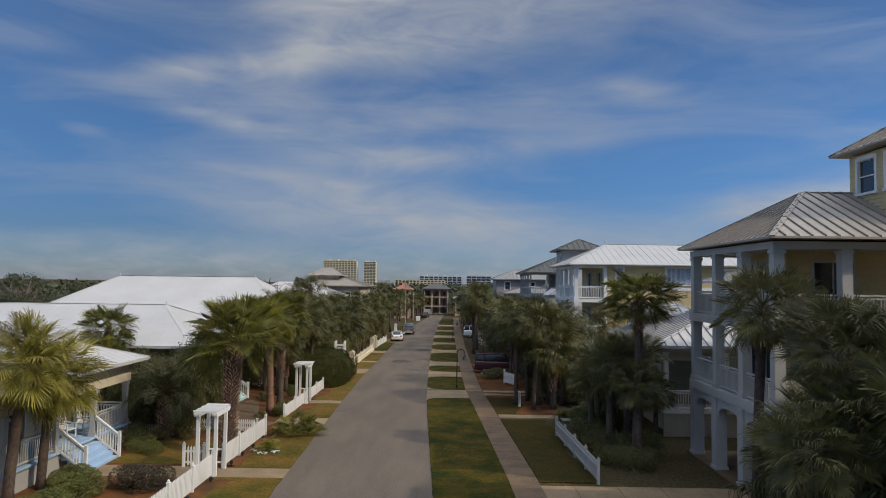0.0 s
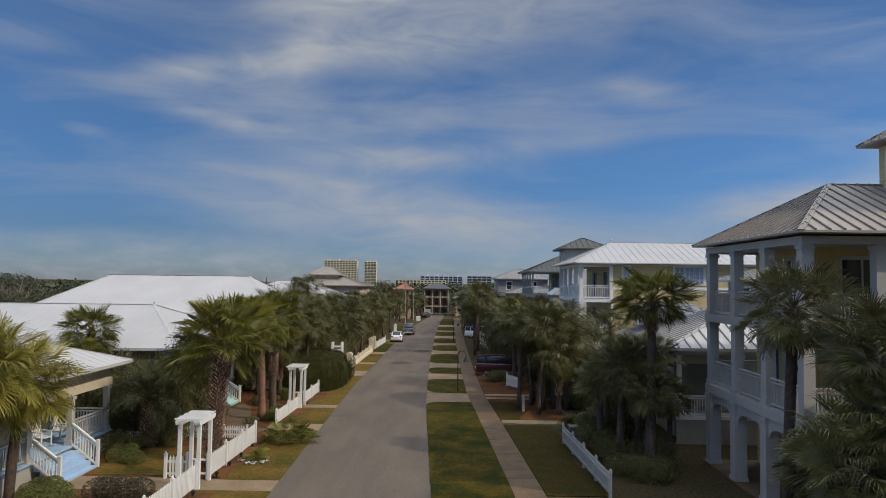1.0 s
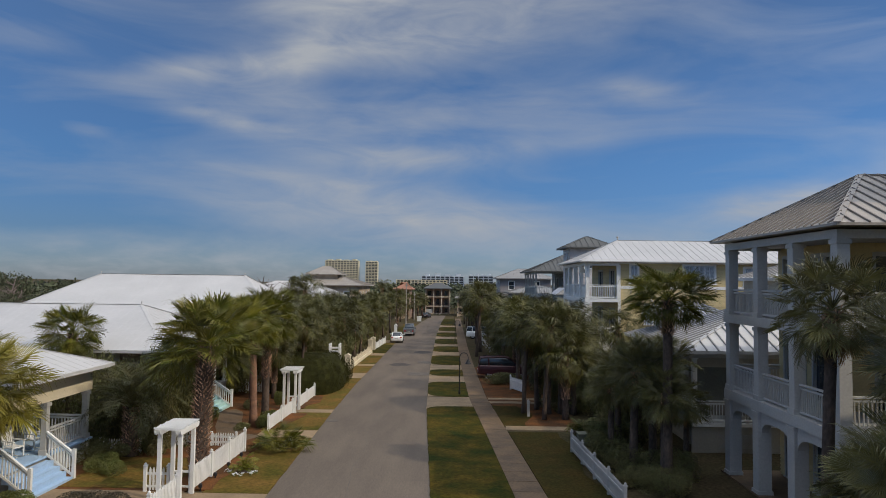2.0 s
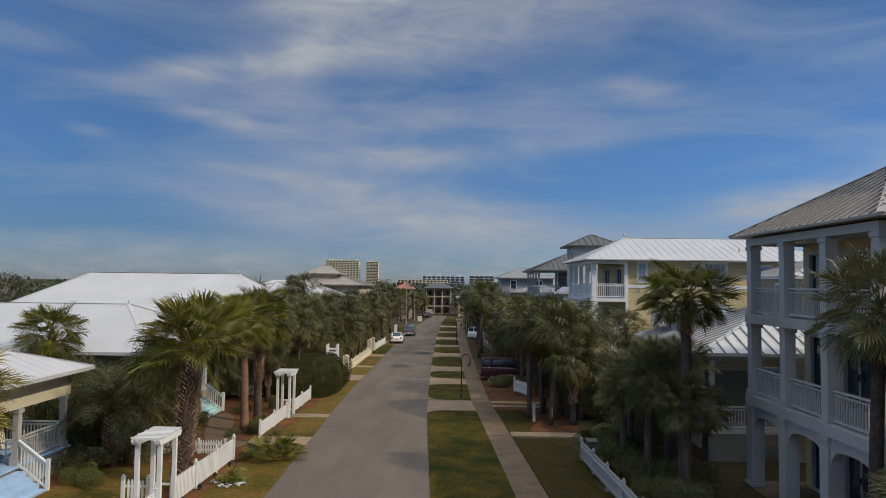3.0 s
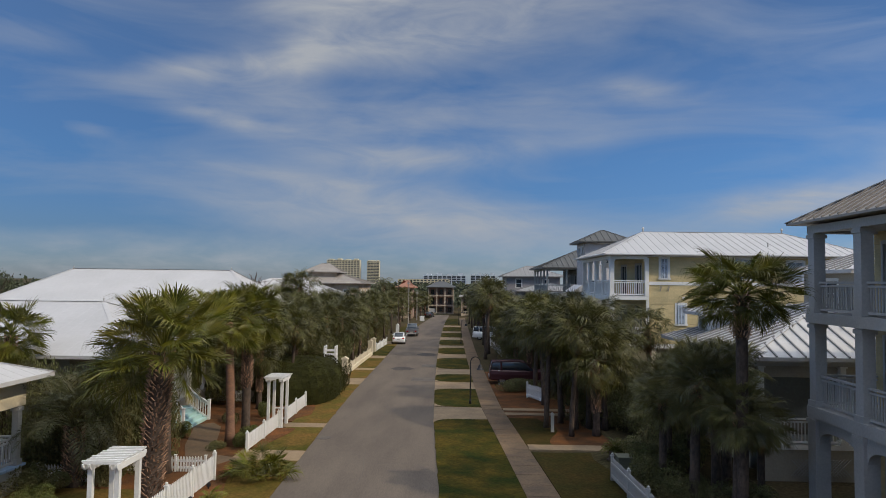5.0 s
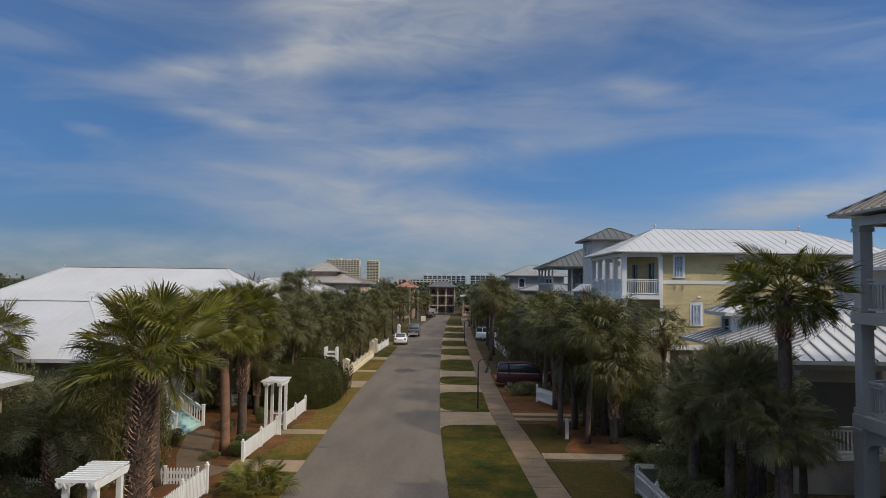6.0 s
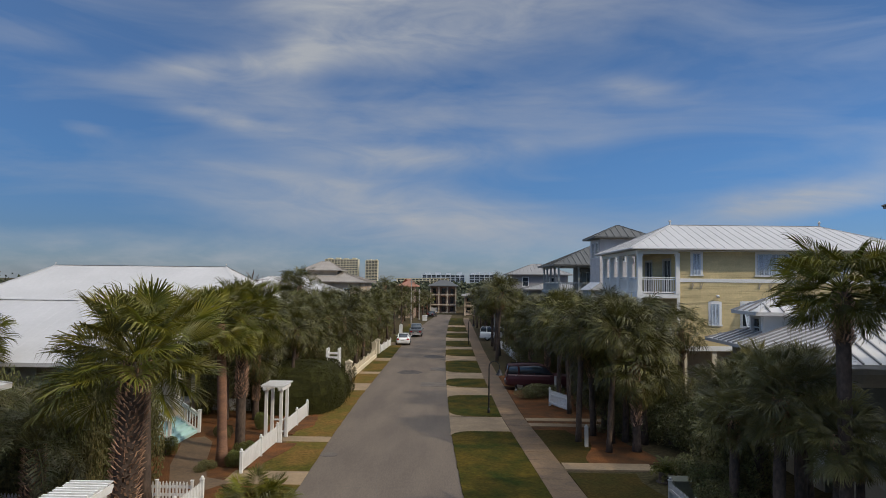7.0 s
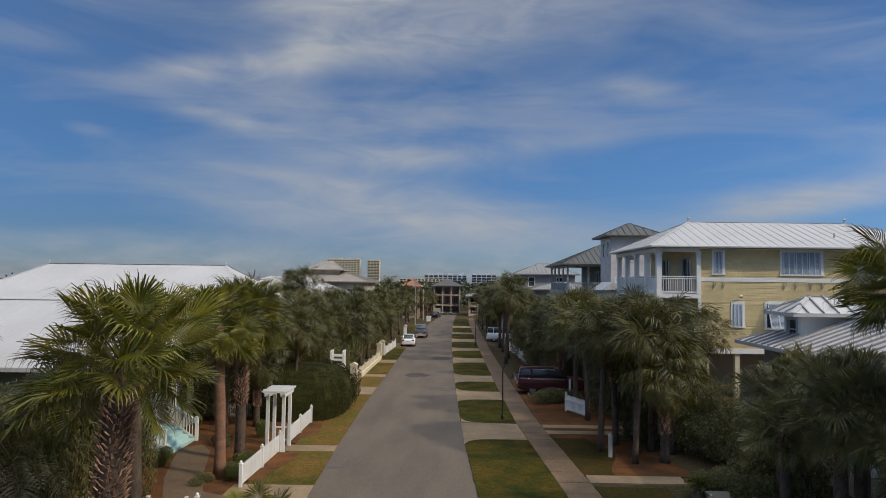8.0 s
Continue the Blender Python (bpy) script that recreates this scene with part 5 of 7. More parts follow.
def trellis(x, y):
    a = thing("garden_trellis", "white wooden garden trellis arch beside a hedge", "trellis")
    for dx in (-0.38, 0.38):
        part("post", Shape().box(x + dx - 0.06, y - 0.06, 0, x + dx + 0.06, y + 0.06, 2.28).tube([(x + dx, y, 2.28), (x + dx, y, 2.36), (x + dx, y, 2.44)], [0.04, 0.08, 0.01], 8), WHITE, a)
    for k in range(4):
        part("rung", Shape().box(x - 0.38, y - 0.03, 1.2 + k * 0.28, x + 0.38, y + 0.03, 1.27 + k * 0.28), WHITE, a)
        part("rung", Shape().box(x - 0.38, y + 0.62, 1.2 + k * 0.28, x + 0.38, y + 0.68, 1.27 + k * 0.28), WHITE, a)
    for dx in (-0.38, 0.38):
        part("post", Shape().box(x + dx - 0.05, y + 0.6, 0, x + dx + 0.05, y + 0.7, 2.28).tube([(x + dx, y + 0.65, 2.28), (x + dx, y + 0.65, 2.36), (x + dx, y + 0.65, 2.44)], [0.04, 0.07, 0.01], 8), WHITE, a)
        for z in (1.2, 1.76, 2.1):
            part("side_rail", Shape().box(x + dx - 0.03, y, z, x + dx + 0.03, y + 0.65, z + 0.07), WHITE, a)


trellis(-9.15, 56.4)

for y in (58.5, 73.2, 75.7):
    s = Shape().box(-8.6, y - 0.2, 0, -8.2, y + 0.2, 1.25).box(-8.65, y - 0.25, 1.25, -8.15, y + 0.25, 1.34).prism([(-8.6, 1.34), (-8.2, 1.34), (-8.4, 1.46)], "y", y - 0.22, y + 0.22)
    solid("gate_pillar", s, CREAM, "cream rendered gate pillar beside the fence", "pillar", group="gate pillars")


# ---- street lamps, poles and small things ----
def street_lamp(x, y, h=2.75, lean=0.55):
    l = thing("street_lamp", "black metal crook street lamp with bell shade", "street lamp", "street lamps")
    part("post", Shape().tube([(x, y, 0), (x, y, 0.25), (x, y, 0.3), (x, y, h - 0.3)], [0.07, 0.07, 0.04, 0.03], 10), BLACK, l)
    arc = [(x, y, h - 0.3)] + [(x + lean / 2 - lean / 2 * math.cos(a), y, h - 0.3 + 0.3 * math.sin(a)) for a in [math.pi * k / 10 for k in range(1, 11)]]
    part("crook", Shape().tube(arc + [(x + lean, y, h - 0.42)], 0.025, 8), BLACK, l)
    part("shade", Shape().tube([(x + lean, y, h - 0.42), (x + lean, y, h - 0.48), (x + lean, y, h - 0.6), (x + lean, y, h - 0.72)], [0.03, 0.09, 0.13, 0.22], 14), BLACK, l)


street_lamp(0.62, 47.7), street_lamp(0.35, 86.0), street_lamp(0.2, 120.0)


def pole(x, y, h, r=0.12, mat=None):
    p = thing("utility_pole", "tall slim brown wooden utility pole" if mat else "tall slim weathered utility pole", "pole", "utility poles")
    part("shaft", Shape().tube([(x, y, 0), (x, y, h)], [r, r * 0.7], 8), mat or POLE, p)
    part("cap", Shape().box(x - 0.3, y - 0.06, h - 0.5, x + 0.3, y + 0.06, h - 0.36), mat or POLE, p)


lean_ = thing("wooden_pole", "pale weathered pole leaning among the palms", "pole")
part("shaft", Shape().tube([(3.73, 89.2, 0), (3.45, 89.2, 2.0), (3.12, 89.2, 4.0)], [0.13, 0.12, 0.11], 8), POLE, lean_)
pole(-8.15, 101, 6.6, 0.09, BARK), pole(-8.1, 120, 7.2, 0.1), pole(-7.5, 133, 5.4, 0.1)
solid("marker_post", Shape().box(4.29, 40.75, 0, 4.43, 40.89, 0.86).prism([(4.27, 0.86), (4.45, 0.86), (4.36, 0.95)], "y", 40.73, 40.91), TRIM, "dull white wooden marker post among palms", "post")
for x, y in ((2.75, 55.4), (5.2, 55.2)):
    solid("marker_post", Shape().box(x - 0.06, y - 0.06, 0, x + 0.06, y + 0.06, 1.0), WHITE, "short white wooden bollard beside a driveway", "post")
solid("utility_box", Shape().box(5.95, 34.4, 0, 6.6, 35.0, 0.46).box(5.92, 34.37, 0.46, 6.63, 35.03, 0.52), BOX, "drab green metal utility box", "utility box")
solid("mail_box", Shape().box(-6.75, 130, 0, -6.0, 131, 0.8).box(-6.8, 129.95, 0.8, -5.95, 131.05, 0.86), WHITE, "white utility cabinet beside the road", "cabinet")


solid("marker_post", Shape().box(-8.35, 100, 0, -7.95, 100.4, 1.1).prism([(-8.4, 1.1), (-7.9, 1.1), (-8.15, 1.35)], "y", 99.95, 100.45), WHITE, "white wooden post with pointed cap by the road", "post")


for x, y in ((-8.5, 22.4), (-8.5, 24.6), (-8.5, 26.9), (-8.48, 28.3), (-8.46, 29.7), (-8.44, 31.2)):
    g = thing("garden_light", "small dark metal garden light at the fence's foot", "garden light", "garden lights", at=(x, y, 0))
    part("stem", Shape().tube([(0, 0, 0), (0, 0, 0.16)], [0.03, 0.025], 8), BLACK, g)
    part("hood", Shape().tube([(0, 0, 0.14), (0, 0, 0.24), (0, 0, 0.27)], [0.075, 0.065, 0.02], 10), BLACK, g)


# ---- vehicles ----
def wheel(parent, x, y, r=0.34, w=0.22):
    t = part("tyre", Shape().tube([(x, y - w / 2, r), (x, y - w / 2 + 0.03, r), (x, y + w / 2 - 0.03, r), (x, y + w / 2, r)], [r * 0.86, r, r, r * 0.86], 18), RUBBER, parent, smooth=False)
    part("rim", Shape().tube([(x, y - w / 2 - 0.01, r), (x, y + w / 2 + 0.01, r)], r * 0.6, 14), CHROME, t)


def loft(sections):
    """A skin through closed outlines that share their number of points."""
    s = Shape()
    k0 = None
    n = len(sections[0])
    for sec in sections:
        k = len(s.v)
        s.v.extend(sec)
        if k0 is not None:
            for j in range(n):
                s.f.append((k0 + j, k + j, k + (j + 1) % n, k0 + (j + 1) % n))
        else:
            s.f.append(tuple(range(k, k + n)))
        k0 = k
    s.f.append(tuple(reversed(range(k0, k0 + n))))
    return s


def ring(x, w, z0, z1, inset=0.12):
    """A rounded cross-section of a car body at x."""
    h = z1 - z0
    return [(x, -w + 0.05, z0), (x, w - 0.05, z0), (x, w, z0 + 0.15 * h), (x, w, z0 + 0.6 * h), (x, w - inset * 0.4, z0 + 0.9 * h), (x, w - inset, z1),
            (x, -w + inset, z1), (x, -w + inset * 0.4, z0 + 0.9 * h), (x, -w, z0 + 0.6 * h), (x, -w, z0 + 0.15 * h)]


def car(name, label, kind, paint, x, y, turn, size=0.82):
    """The car's nose points along its own x."""
    c = thing(name, label, "car", "parked cars", at=(x, y, 0.04))
    c.rotation_euler = (0, 0, radians(turn))
    c.scale = (size, size, size)
    if kind == "sedan":
        body = [ring(-2.3, 0.72, 0.32, 0.78), ring(-2.2, 0.84, 0.24, 0.98), ring(-1.4, 0.9, 0.2, 1.02), ring(-0.4, 0.91, 0.2, 0.98), ring(0.9, 0.9, 0.2, 0.95), ring(1.8, 0.86, 0.22, 0.85), ring(2.25, 0.72, 0.3, 0.68)]
        cab = [(-1.95, 0.66, 0.98, 1.02), (-1.25, 0.68, 0.98, 1.42), (0.0, 0.69, 0.95, 1.45), (0.35, 0.68, 0.95, 1.38), (1.1, 0.68, 0.92, 0.97)]
    elif kind == "pickup":
        body = [ring(-2.75, 0.88, 0.5, 1.12, 0.05), ring(-2.6, 0.95, 0.42, 1.15, 0.05), ring(-0.9, 0.97, 0.4, 1.15, 0.05), ring(0.6, 0.97, 0.4, 1.15, 0.1), ring(1.4, 0.97, 0.4, 1.14), ring(2.4, 0.94, 0.42, 1.08), ring(2.75, 0.84, 0.5, 0.95)]
        cab = [(-1.0, 0.8, 1.12, 1.2), (-0.75, 0.76, 1.12, 1.78), (0.5, 0.76, 1.12, 1.82), (0.8, 0.74, 1.12, 1.72), (1.5, 0.78, 1.1, 1.15)]
    else:
        body = [ring(-2.35, 0.82, 0.42, 1.02), ring(-2.25, 0.92, 0.34, 1.14), ring(-1.3, 0.95, 0.3, 1.12), ring(0.2, 0.95, 0.3, 1.1), ring(1.1, 0.95, 0.3, 1.08), ring(2.0, 0.93, 0.32, 1.03), ring(2.3, 0.86, 0.38, 0.94), ring(2.37, 0.8, 0.45, 0.8)]
        cab = [(-2.32, 0.80, 1.08, 1.16), (-2.18, 0.77, 1.08, 1.74), (-0.1, 0.77, 1.06, 1.80), (0.4, 0.75, 1.06, 1.72), (1.1, 0.78, 1.04, 1.09)]
    part("body", loft(body), paint, c, smooth=kind == "sedan")
    part("glasshouse", loft([ring(a, w, z0, z1, 0.1) for a, w, z0, z1 in cab]), GLASS, c, "dark tinted windows", smooth=True)
    top = [q for q in cab if q[3] > 1.3]
    roof = Shape()
    for (a, w, _, z), (b, w2, _, z2) in zip(top, top[1:]):
        roof.face((a, -w + 0.06, z + 0.012), (b, -w2 + 0.06, z2 + 0.012), (b, w2 - 0.06, z2 + 0.012), (a, w - 0.06, z + 0.012))
        roof.face((a, -w + 0.06, z - 0.03), (b, -w2 + 0.06, z2 - 0.03), (b, -w2 + 0.06, z2 + 0.012), (a, -w + 0.06, z + 0.012))
        roof.face((a, w - 0.06, z - 0.03), (a, w - 0.06, z + 0.012), (b, w2 - 0.06, z2 + 0.012), (b, w2 - 0.06, z2 - 0.03))
    part("roof", roof, paint, c)
    for a in range(len(cab) - 1):
        if a in (1, 2):
            continue
        (xa, wa, _, za), (xb, wb, _, zb) = cab[a], cab[a + 1]
        for sgn in (-1, 1):
            part("pillar", Shape().beam((xa, sgn * (wa - 0.04), za), (xb, sgn * (wb - 0.04), zb), 0.09, 0.05), paint, c)
    if kind == "suv":
        for sgn in (-1, 1):
            part("pillar", Shape().beam((-1.45, sgn * 0.82, 1.05), (-1.5, sgn * 0.76, 1.72), 0.05, 0.16), paint, c)
            part("roof_rail", Shape().beam((-1.9, sgn * 0.66, 1.80), (0.1, sgn * 0.66, 1.83), 0.04, 0.04), BLACK, c)
            part("sill", Shape().box(-1.0, sgn * 0.93, 0.28, 1.0, sgn * 0.97, 0.46), RUBBER, c)
    for sgn in (-1, 1):
        part("pillar", Shape().beam((-0.35, sgn * 0.80, 1.05), (-0.35, sgn * (0.72), 1.4), 0.06, 0.03), paint, c)
        part("wing_mirror", Shape().box(0.75, sgn * 0.9, 0.98, 0.95, sgn * 1.08, 1.12), paint, c)
        bx = body[0][0][0]
        part("tail_light", Shape().box(bx - 0.03, sgn * 0.5, 0.72, bx + 0.12, sgn * 0.78, 0.9), LAMPR, c)
        fx = body[-1][0][0]
        part("headlight", Shape().box(fx - 0.16, sgn * 0.45, 0.6, fx + 0.02, sgn * 0.70, 0.72), LAMPW, c)
        for wx in (-1.4, 1.42):
            wheel(c, wx, sgn * 0.82, 0.36 if kind != "sedan" else 0.33)
    part("bumper", Shape().box(body[0][0][0] - 0.06, -0.75, 0.38, body[0][0][0] + 0.1, 0.75, 0.56), TRIM if kind == "pickup" else paint, c)
    part("plate", Shape().box(body[0][0][0] - 0.075, -0.2, 0.62, body[0][0][0] + 0.05, 0.2, 0.74), TRIM, c)
    return c


car("sedan", "white sedan parked at the road's edge", "sedan", CARW, -6.72, 86.0, 92)
car("pickup_truck", "dark grey pickup truck parked at the road's edge", "pickup", CARG, -5.96, 97.2, 91)
car("sport_utility", "dark red sport utility parked in a shaded driveway", "suv", CARR, 4.2, 56.1, 0, 0.88)
car("sport_utility", "white sport utility parked in a driveway", "suv", CARW, 4.0, 91.9, -8, 0.9)
car("hatchback", "small dark car parked far along the street", "sedan", CARD, -5.5, 143, 80, 0.75)


# ---- palms ----
def fan_frond(seed, petiole=1.0, blade=0.95, fingers=44, droop=0.35):
    """One fan leaf along +x: a stalk that runs on as a bending rib, with pleated fingers split to half their length."""
    r = random.Random(seed)
    s = Shape()
    bend = 0.14
    s.tube([(petiole * t, 0, bend * math.sin(t * 1.6)) for t in (0, 0.35, 0.7, 1.0)], [0.030, 0.021, 0.016, 0.012], 4, caps=False)
    hub = Vector((petiole, 0, bend))
    turned = Matrix.Rotation(radians(r.uniform(-22, 16)), 3, "Y")
    spread = radians(r.uniform(104, 122))
    lobe = r.uniform(0.28, 0.42)
    for k in range(fingers):
        t = (k + 0.5) / fingers * 2 - 1
        near = 1 - abs(t)
        a = t * spread + r.uniform(-0.03, 0.03)
        reach = blade * (0.70 + 0.22 * near) * r.uniform(0.84, 1.1)
        d = Vector((math.cos(a), math.sin(a), 0.0))
        side = Vector((-math.sin(a), math.cos(a), 0))
        fold = 0.26 * abs(math.sin(a))
        w = spread * 0.52 * reach / fingers
        root = hub + Vector((lobe * blade * near, 0, -0.20 * blade * near * near))
        hang_ = droop * r.uniform(0.45, 1.5)
        split = r.uniform(0.40, 0.54)
        mid = root + d * reach * split + Vector((0, 0, fold * reach * split - 0.06 * near))
        far = root + d * reach * 0.8 + Vector((0, 0, fold * reach * 0.72 - hang_ * 0.22 - 0.05 * near)) + side * r.uniform(-0.02, 0.02)
        tip = root + d * reach * (1.06 - 0.4 * hang_) + Vector((0, 0, fold * reach * 0.72 - hang_ * 0.75 - 0.09 * near)) + side * r.uniform(-0.05, 0.05)
        lift = Vector((0, 0, 0.022))
        root, mid, far, tip = (hub + turned @ (p - hub) for p in (root, mid, far, tip))
        i = len(s.v)
        s.v.extend([tuple(root), tuple(mid - side * w + lift), tuple(mid + side * w + lift), tuple(mid), tuple(far - side * w * 0.55), tuple(far + side * w * 0.55), tuple(tip)])
        s.f.extend([(i, i + 1, i + 3), (i, i + 3, i + 2), (i + 1, i + 4, i + 3), (i + 3, i + 4, i + 5), (i + 3, i + 5, i + 2), (i + 4, i + 6, i + 5)])
    return s


def far_frond(seed, petiole=0.9, blade=0.75, fingers=26, droop=0.5):
    """A lighter fan for palms farther off: narrow, deeply split fingers whose tips hang."""
    r = random.Random(seed)
    s = Shape()
    s.tube([(0, 0, 0), (petiole * 0.6, 0, 0.12), (petiole, 0, 0.13)], [0.024, 0.016, 0.012], 3, caps=False)
    spread = radians(r.uniform(95, 118))
    for k in range(fingers):
        t = (k + 0.5) / fingers * 2 - 1
        near = 1 - abs(t)
        a = t * spread + r.uniform(-0.06, 0.06)
        reach = blade * (0.72 + 0.34 * near) * r.uniform(0.8, 1.12)
        d, side = Vector((math.cos(a), math.sin(a), 0)), Vector((-math.sin(a), math.cos(a), 0))
        w = blade * 0.021
        root = Vector((petiole + 0.3 * blade * near, 0, 0.13 - 0.08 * near))
        hang_ = droop * r.uniform(0.4, 1.5)
        mid = root + d * reach * 0.5 + Vector((0, 0, 0.10 * reach * abs(math.sin(a)) - 0.08 * hang_))
        tip = root + d * reach * (1.0 - 0.3 * hang_) + Vector((0, 0, -0.75 * hang_ * reach)) + side * r.uniform(-0.05, 0.05)
        knee = mid.lerp(tip, 0.5) + Vector((0, 0, 0.07 * hang_))
        i = len(s.v)
        s.v.extend([tuple(root), tuple(mid - side * w), tuple(mid + side * w), tuple(knee - side * w * 0.7), tuple(knee + side * w * 0.7), tuple(tip)])
        s.f.extend([(i, i + 1, i + 2), (i + 1, i + 3, i + 4, i + 2), (i + 3, i + 5, i + 4)])
    return s


def feather_frond(seed, length=2.2, pairs=44, arch_=1.1, width=0.50):
    """One feather leaf along +x, arching over, with two rows of narrow leaflets."""
    r = random.Random(seed)
    s = Shape()

    def spine(t):
        return Vector((length * (t - 0.18 * t * t), 0, length * (0.55 * t - 0.62 * arch_ * t * t)))
    s.tube([spine(t / 6) for t in range(7)], [0.022, 0.02, 0.016, 0.012, 0.01, 0.008, 0.004], 4, caps=False)
    for k in range(pairs):
        t = 0.14 + 0.86 * k / pairs
        p = spine(t)
        ahead = (spine(min(t + 0.05, 1.05)) - p).normalized()
        reach = width * math.sin(math.pi * (0.18 + 0.78 * t)) + 0.05
        for sgn in (-1, 1):
            d = (ahead * r.uniform(0.6, 1.0) + Vector((0, sgn, r.uniform(0.0, 0.6)))).normalized()
            tip = p + d * reach * r.uniform(0.75, 1.15) + Vector((0, 0, r.uniform(-0.16, -0.02)))
            w = ahead * 0.013
            i = len(s.v)
            mid = p + d * reach * 0.5
            s.v.extend([tuple(p), tuple(mid - w), tuple(mid + w), tuple(tip)])
            s.f.extend([(i, i + 1, i + 2), (i + 1, i + 3, i + 2)])
    return s


FAN_SHAPES = [fan_frond(k, 0.78 + 0.14 * (k % 3), 0.84 + 0.06 * (k % 4), 42, (0.12, 0.26, 0.42, 0.62)[k % 4]) for k in range(9)]
FANS = [leafmesh("frond", f, FROND) for f in FAN_SHAPES]
FANS_SHADE = [leafmesh("frond", fan_frond(60 + k, 0.74 + 0.14 * (k % 3), 0.80 + 0.06 * (k % 4), 38, (0.10, 0.22, 0.36, 0.55)[k % 4]), FROND_SHADE) for k in range(8)]
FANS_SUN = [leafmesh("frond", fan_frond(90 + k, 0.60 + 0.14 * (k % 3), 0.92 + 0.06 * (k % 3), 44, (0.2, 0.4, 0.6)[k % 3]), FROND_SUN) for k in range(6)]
FAR_SHAPES = [far_frond(70 + k, 0.84 + 0.14 * (k % 3), 0.74 + 0.06 * (k % 4), 26, (0.25, 0.45, 0.65, 0.9)[k % 4]) for k in range(8)]
DRY = [leafmesh("dry_frond", fan_frond(40 + k, 0.9, 0.8, 26, 0.6), FRONDD) for k in range(2)]
FEATHERS = [leafmesh("frond", feather_frond(k, 2.0 + 0.2 * k), FRONDP) for k in range(3)]
CYCADS = [feather_frond(20 + k, 0.8 + 0.1 * k, 26, 0.9, 0.16) for k in range(3)]


def trunk_shape(h, r0, r1, lean, boots, seed):
    r = random.Random(seed)
    s = Shape()
    n = 9
    pts = [(lean[0] * (k / n) ** 1.6, lean[1] * (k / n) ** 1.6, h * k / n) for k in range(n + 1)]
    rad = [(r0 * (1.25 if k == 0 else 1.0) * (1 - k / n) + r1 * k / n) * r.uniform(0.95, 1.05) for k in range(n + 1)]
    s.tube(pts, rad, 10)
    b = Shape()
    if boots:
        count = int(boots * 130)
        for k in range(count):
            t = 1 - (k / count) * boots / h
            a = k * 2.39996
            c = Vector((lean[0] * t ** 1.6, lean[1] * t ** 1.6, h * t))
            rr = (r0 * (1 - t) + r1 * t) * 0.95
            o = Vector((math.cos(a), math.sin(a), 0))
            side = Vector((-o.y, o.x, 0)) * r.uniform(0.018, 0.036) * min(1.0, rr / 0.2)
            foot, tip = c + o * rr, c + o * (rr + r.uniform(0.05, 0.13) * min(1.2, rr / 0.2)) + Vector((0, 0, r.uniform(0.05, 0.17))) + Vector((-o.y, o.x, 0)) * r.uniform(-0.06, 0.06)
            out = o * 0.03
            b.face(foot - side, foot + side, tip + side * 0.55, tip - side * 0.55)
            b.face(foot - side + out, tip - side * 0.55 + out, tip + side * 0.55 + out, foot + side + out)
            b.face(foot - side, tip - side * 0.55, tip - side * 0.55 + out, foot - side + out)
            b.face(foot + side, foot + side + out, tip + side * 0.55 + out, tip + side * 0.55)
            b.face(tip - side * 0.55, tip + side * 0.55, tip + side * 0.55 + out, tip - side * 0.55 + out)
    return s, b


def crown_poses(r, head, fronds, dry, crown, hang, low=(), top=76):
    for az, el, size in low:
        yield False, (Matrix.Translation(head + Vector((0, 0, -0.1))) @ Matrix.Rotation(radians(az), 4, "Z") @ Matrix.Rotation(radians(-el), 4, "Y")
                      @ Matrix.Rotation(r.uniform(-0.5, 0.5), 4, "X") @ Matrix.Scale(crown * size, 4))
    for k in range(fronds + dry):
        old = k >= fronds
        q = 1.0 if old else (k + 0.5) / fronds
        az = k * 2.39996 + r.uniform(-0.25, 0.25)
        el = radians(top - 132 * hang * q ** 0.85 + r.uniform(-9, 9)) if not old else radians(-72 + r.uniform(-8, 8))
        size = crown * r.uniform(0.88, 1.1) * (0.74 + 0.32 * math.sin(math.pi * min(q * 0.85 + 0.12, 1)))
        yield old, (Matrix.Translation(head + Vector((0, 0, 0.12 - 0.25 * q))) @ Matrix.Rotation(az, 4, "Z") @ Matrix.Rotation(-el, 4, "Y")
                    @ Matrix.Rotation(r.uniform(-0.9, 0.9), 4, "X") @ Matrix.Scale(size, 4))


def make_palm(seed, h, crown=1.0, fronds=30, r0=0.2, r1=0.15, lean=(0, 0), boots=0.0, bark=None, dry=3, label="", hang=1.0, far=False, leaves=None, low=(), top=76):
    """A fan palm. Near ones have every frond as a part; far ones one joined crown."""
    r = random.Random(seed)
    p = thing("palm_tree", label or "cabbage palm with rough trunk and round crown of fan fronds", "palm tree", "palms")
    s, b = trunk_shape(h, r0, r1, lean, boots, seed)
    part("trunk", s, bark or TRUNK, p, smooth=True)
    if boots:
        tagged(part("boot_stub", b, STUB, p, "criss-cross stubs of old leaf bases"), kind="stuff")
    head = Vector((lean[0], lean[1], h))
    joined = {False: Shape(), True: Shape()}
    for old, m in crown_poses(r, head, fronds, dry, crown, hang, low, top):
        if not far:
            shared("dry_frond" if old else "frond", r.choice(DRY if old else leaves or FANS), p, m)
            continue
        f, to = r.choice(FAR_SHAPES), joined[old]
        k = len(to.v)
        to.v.extend(tuple(m @ Vector(v)) for v in f.v)
        to.f.extend(tuple(k + i for i in q) for q in f.f)
    if far:
        tagged(shared("crown", leafmesh("crown", joined[False], FROND_FAR), p, Matrix()), kind="stuff")
        if dry:
            tagged(shared("dry_skirt", leafmesh("dry_skirt", joined[True], FRONDD), p, Matrix()), kind="stuff")
    return p


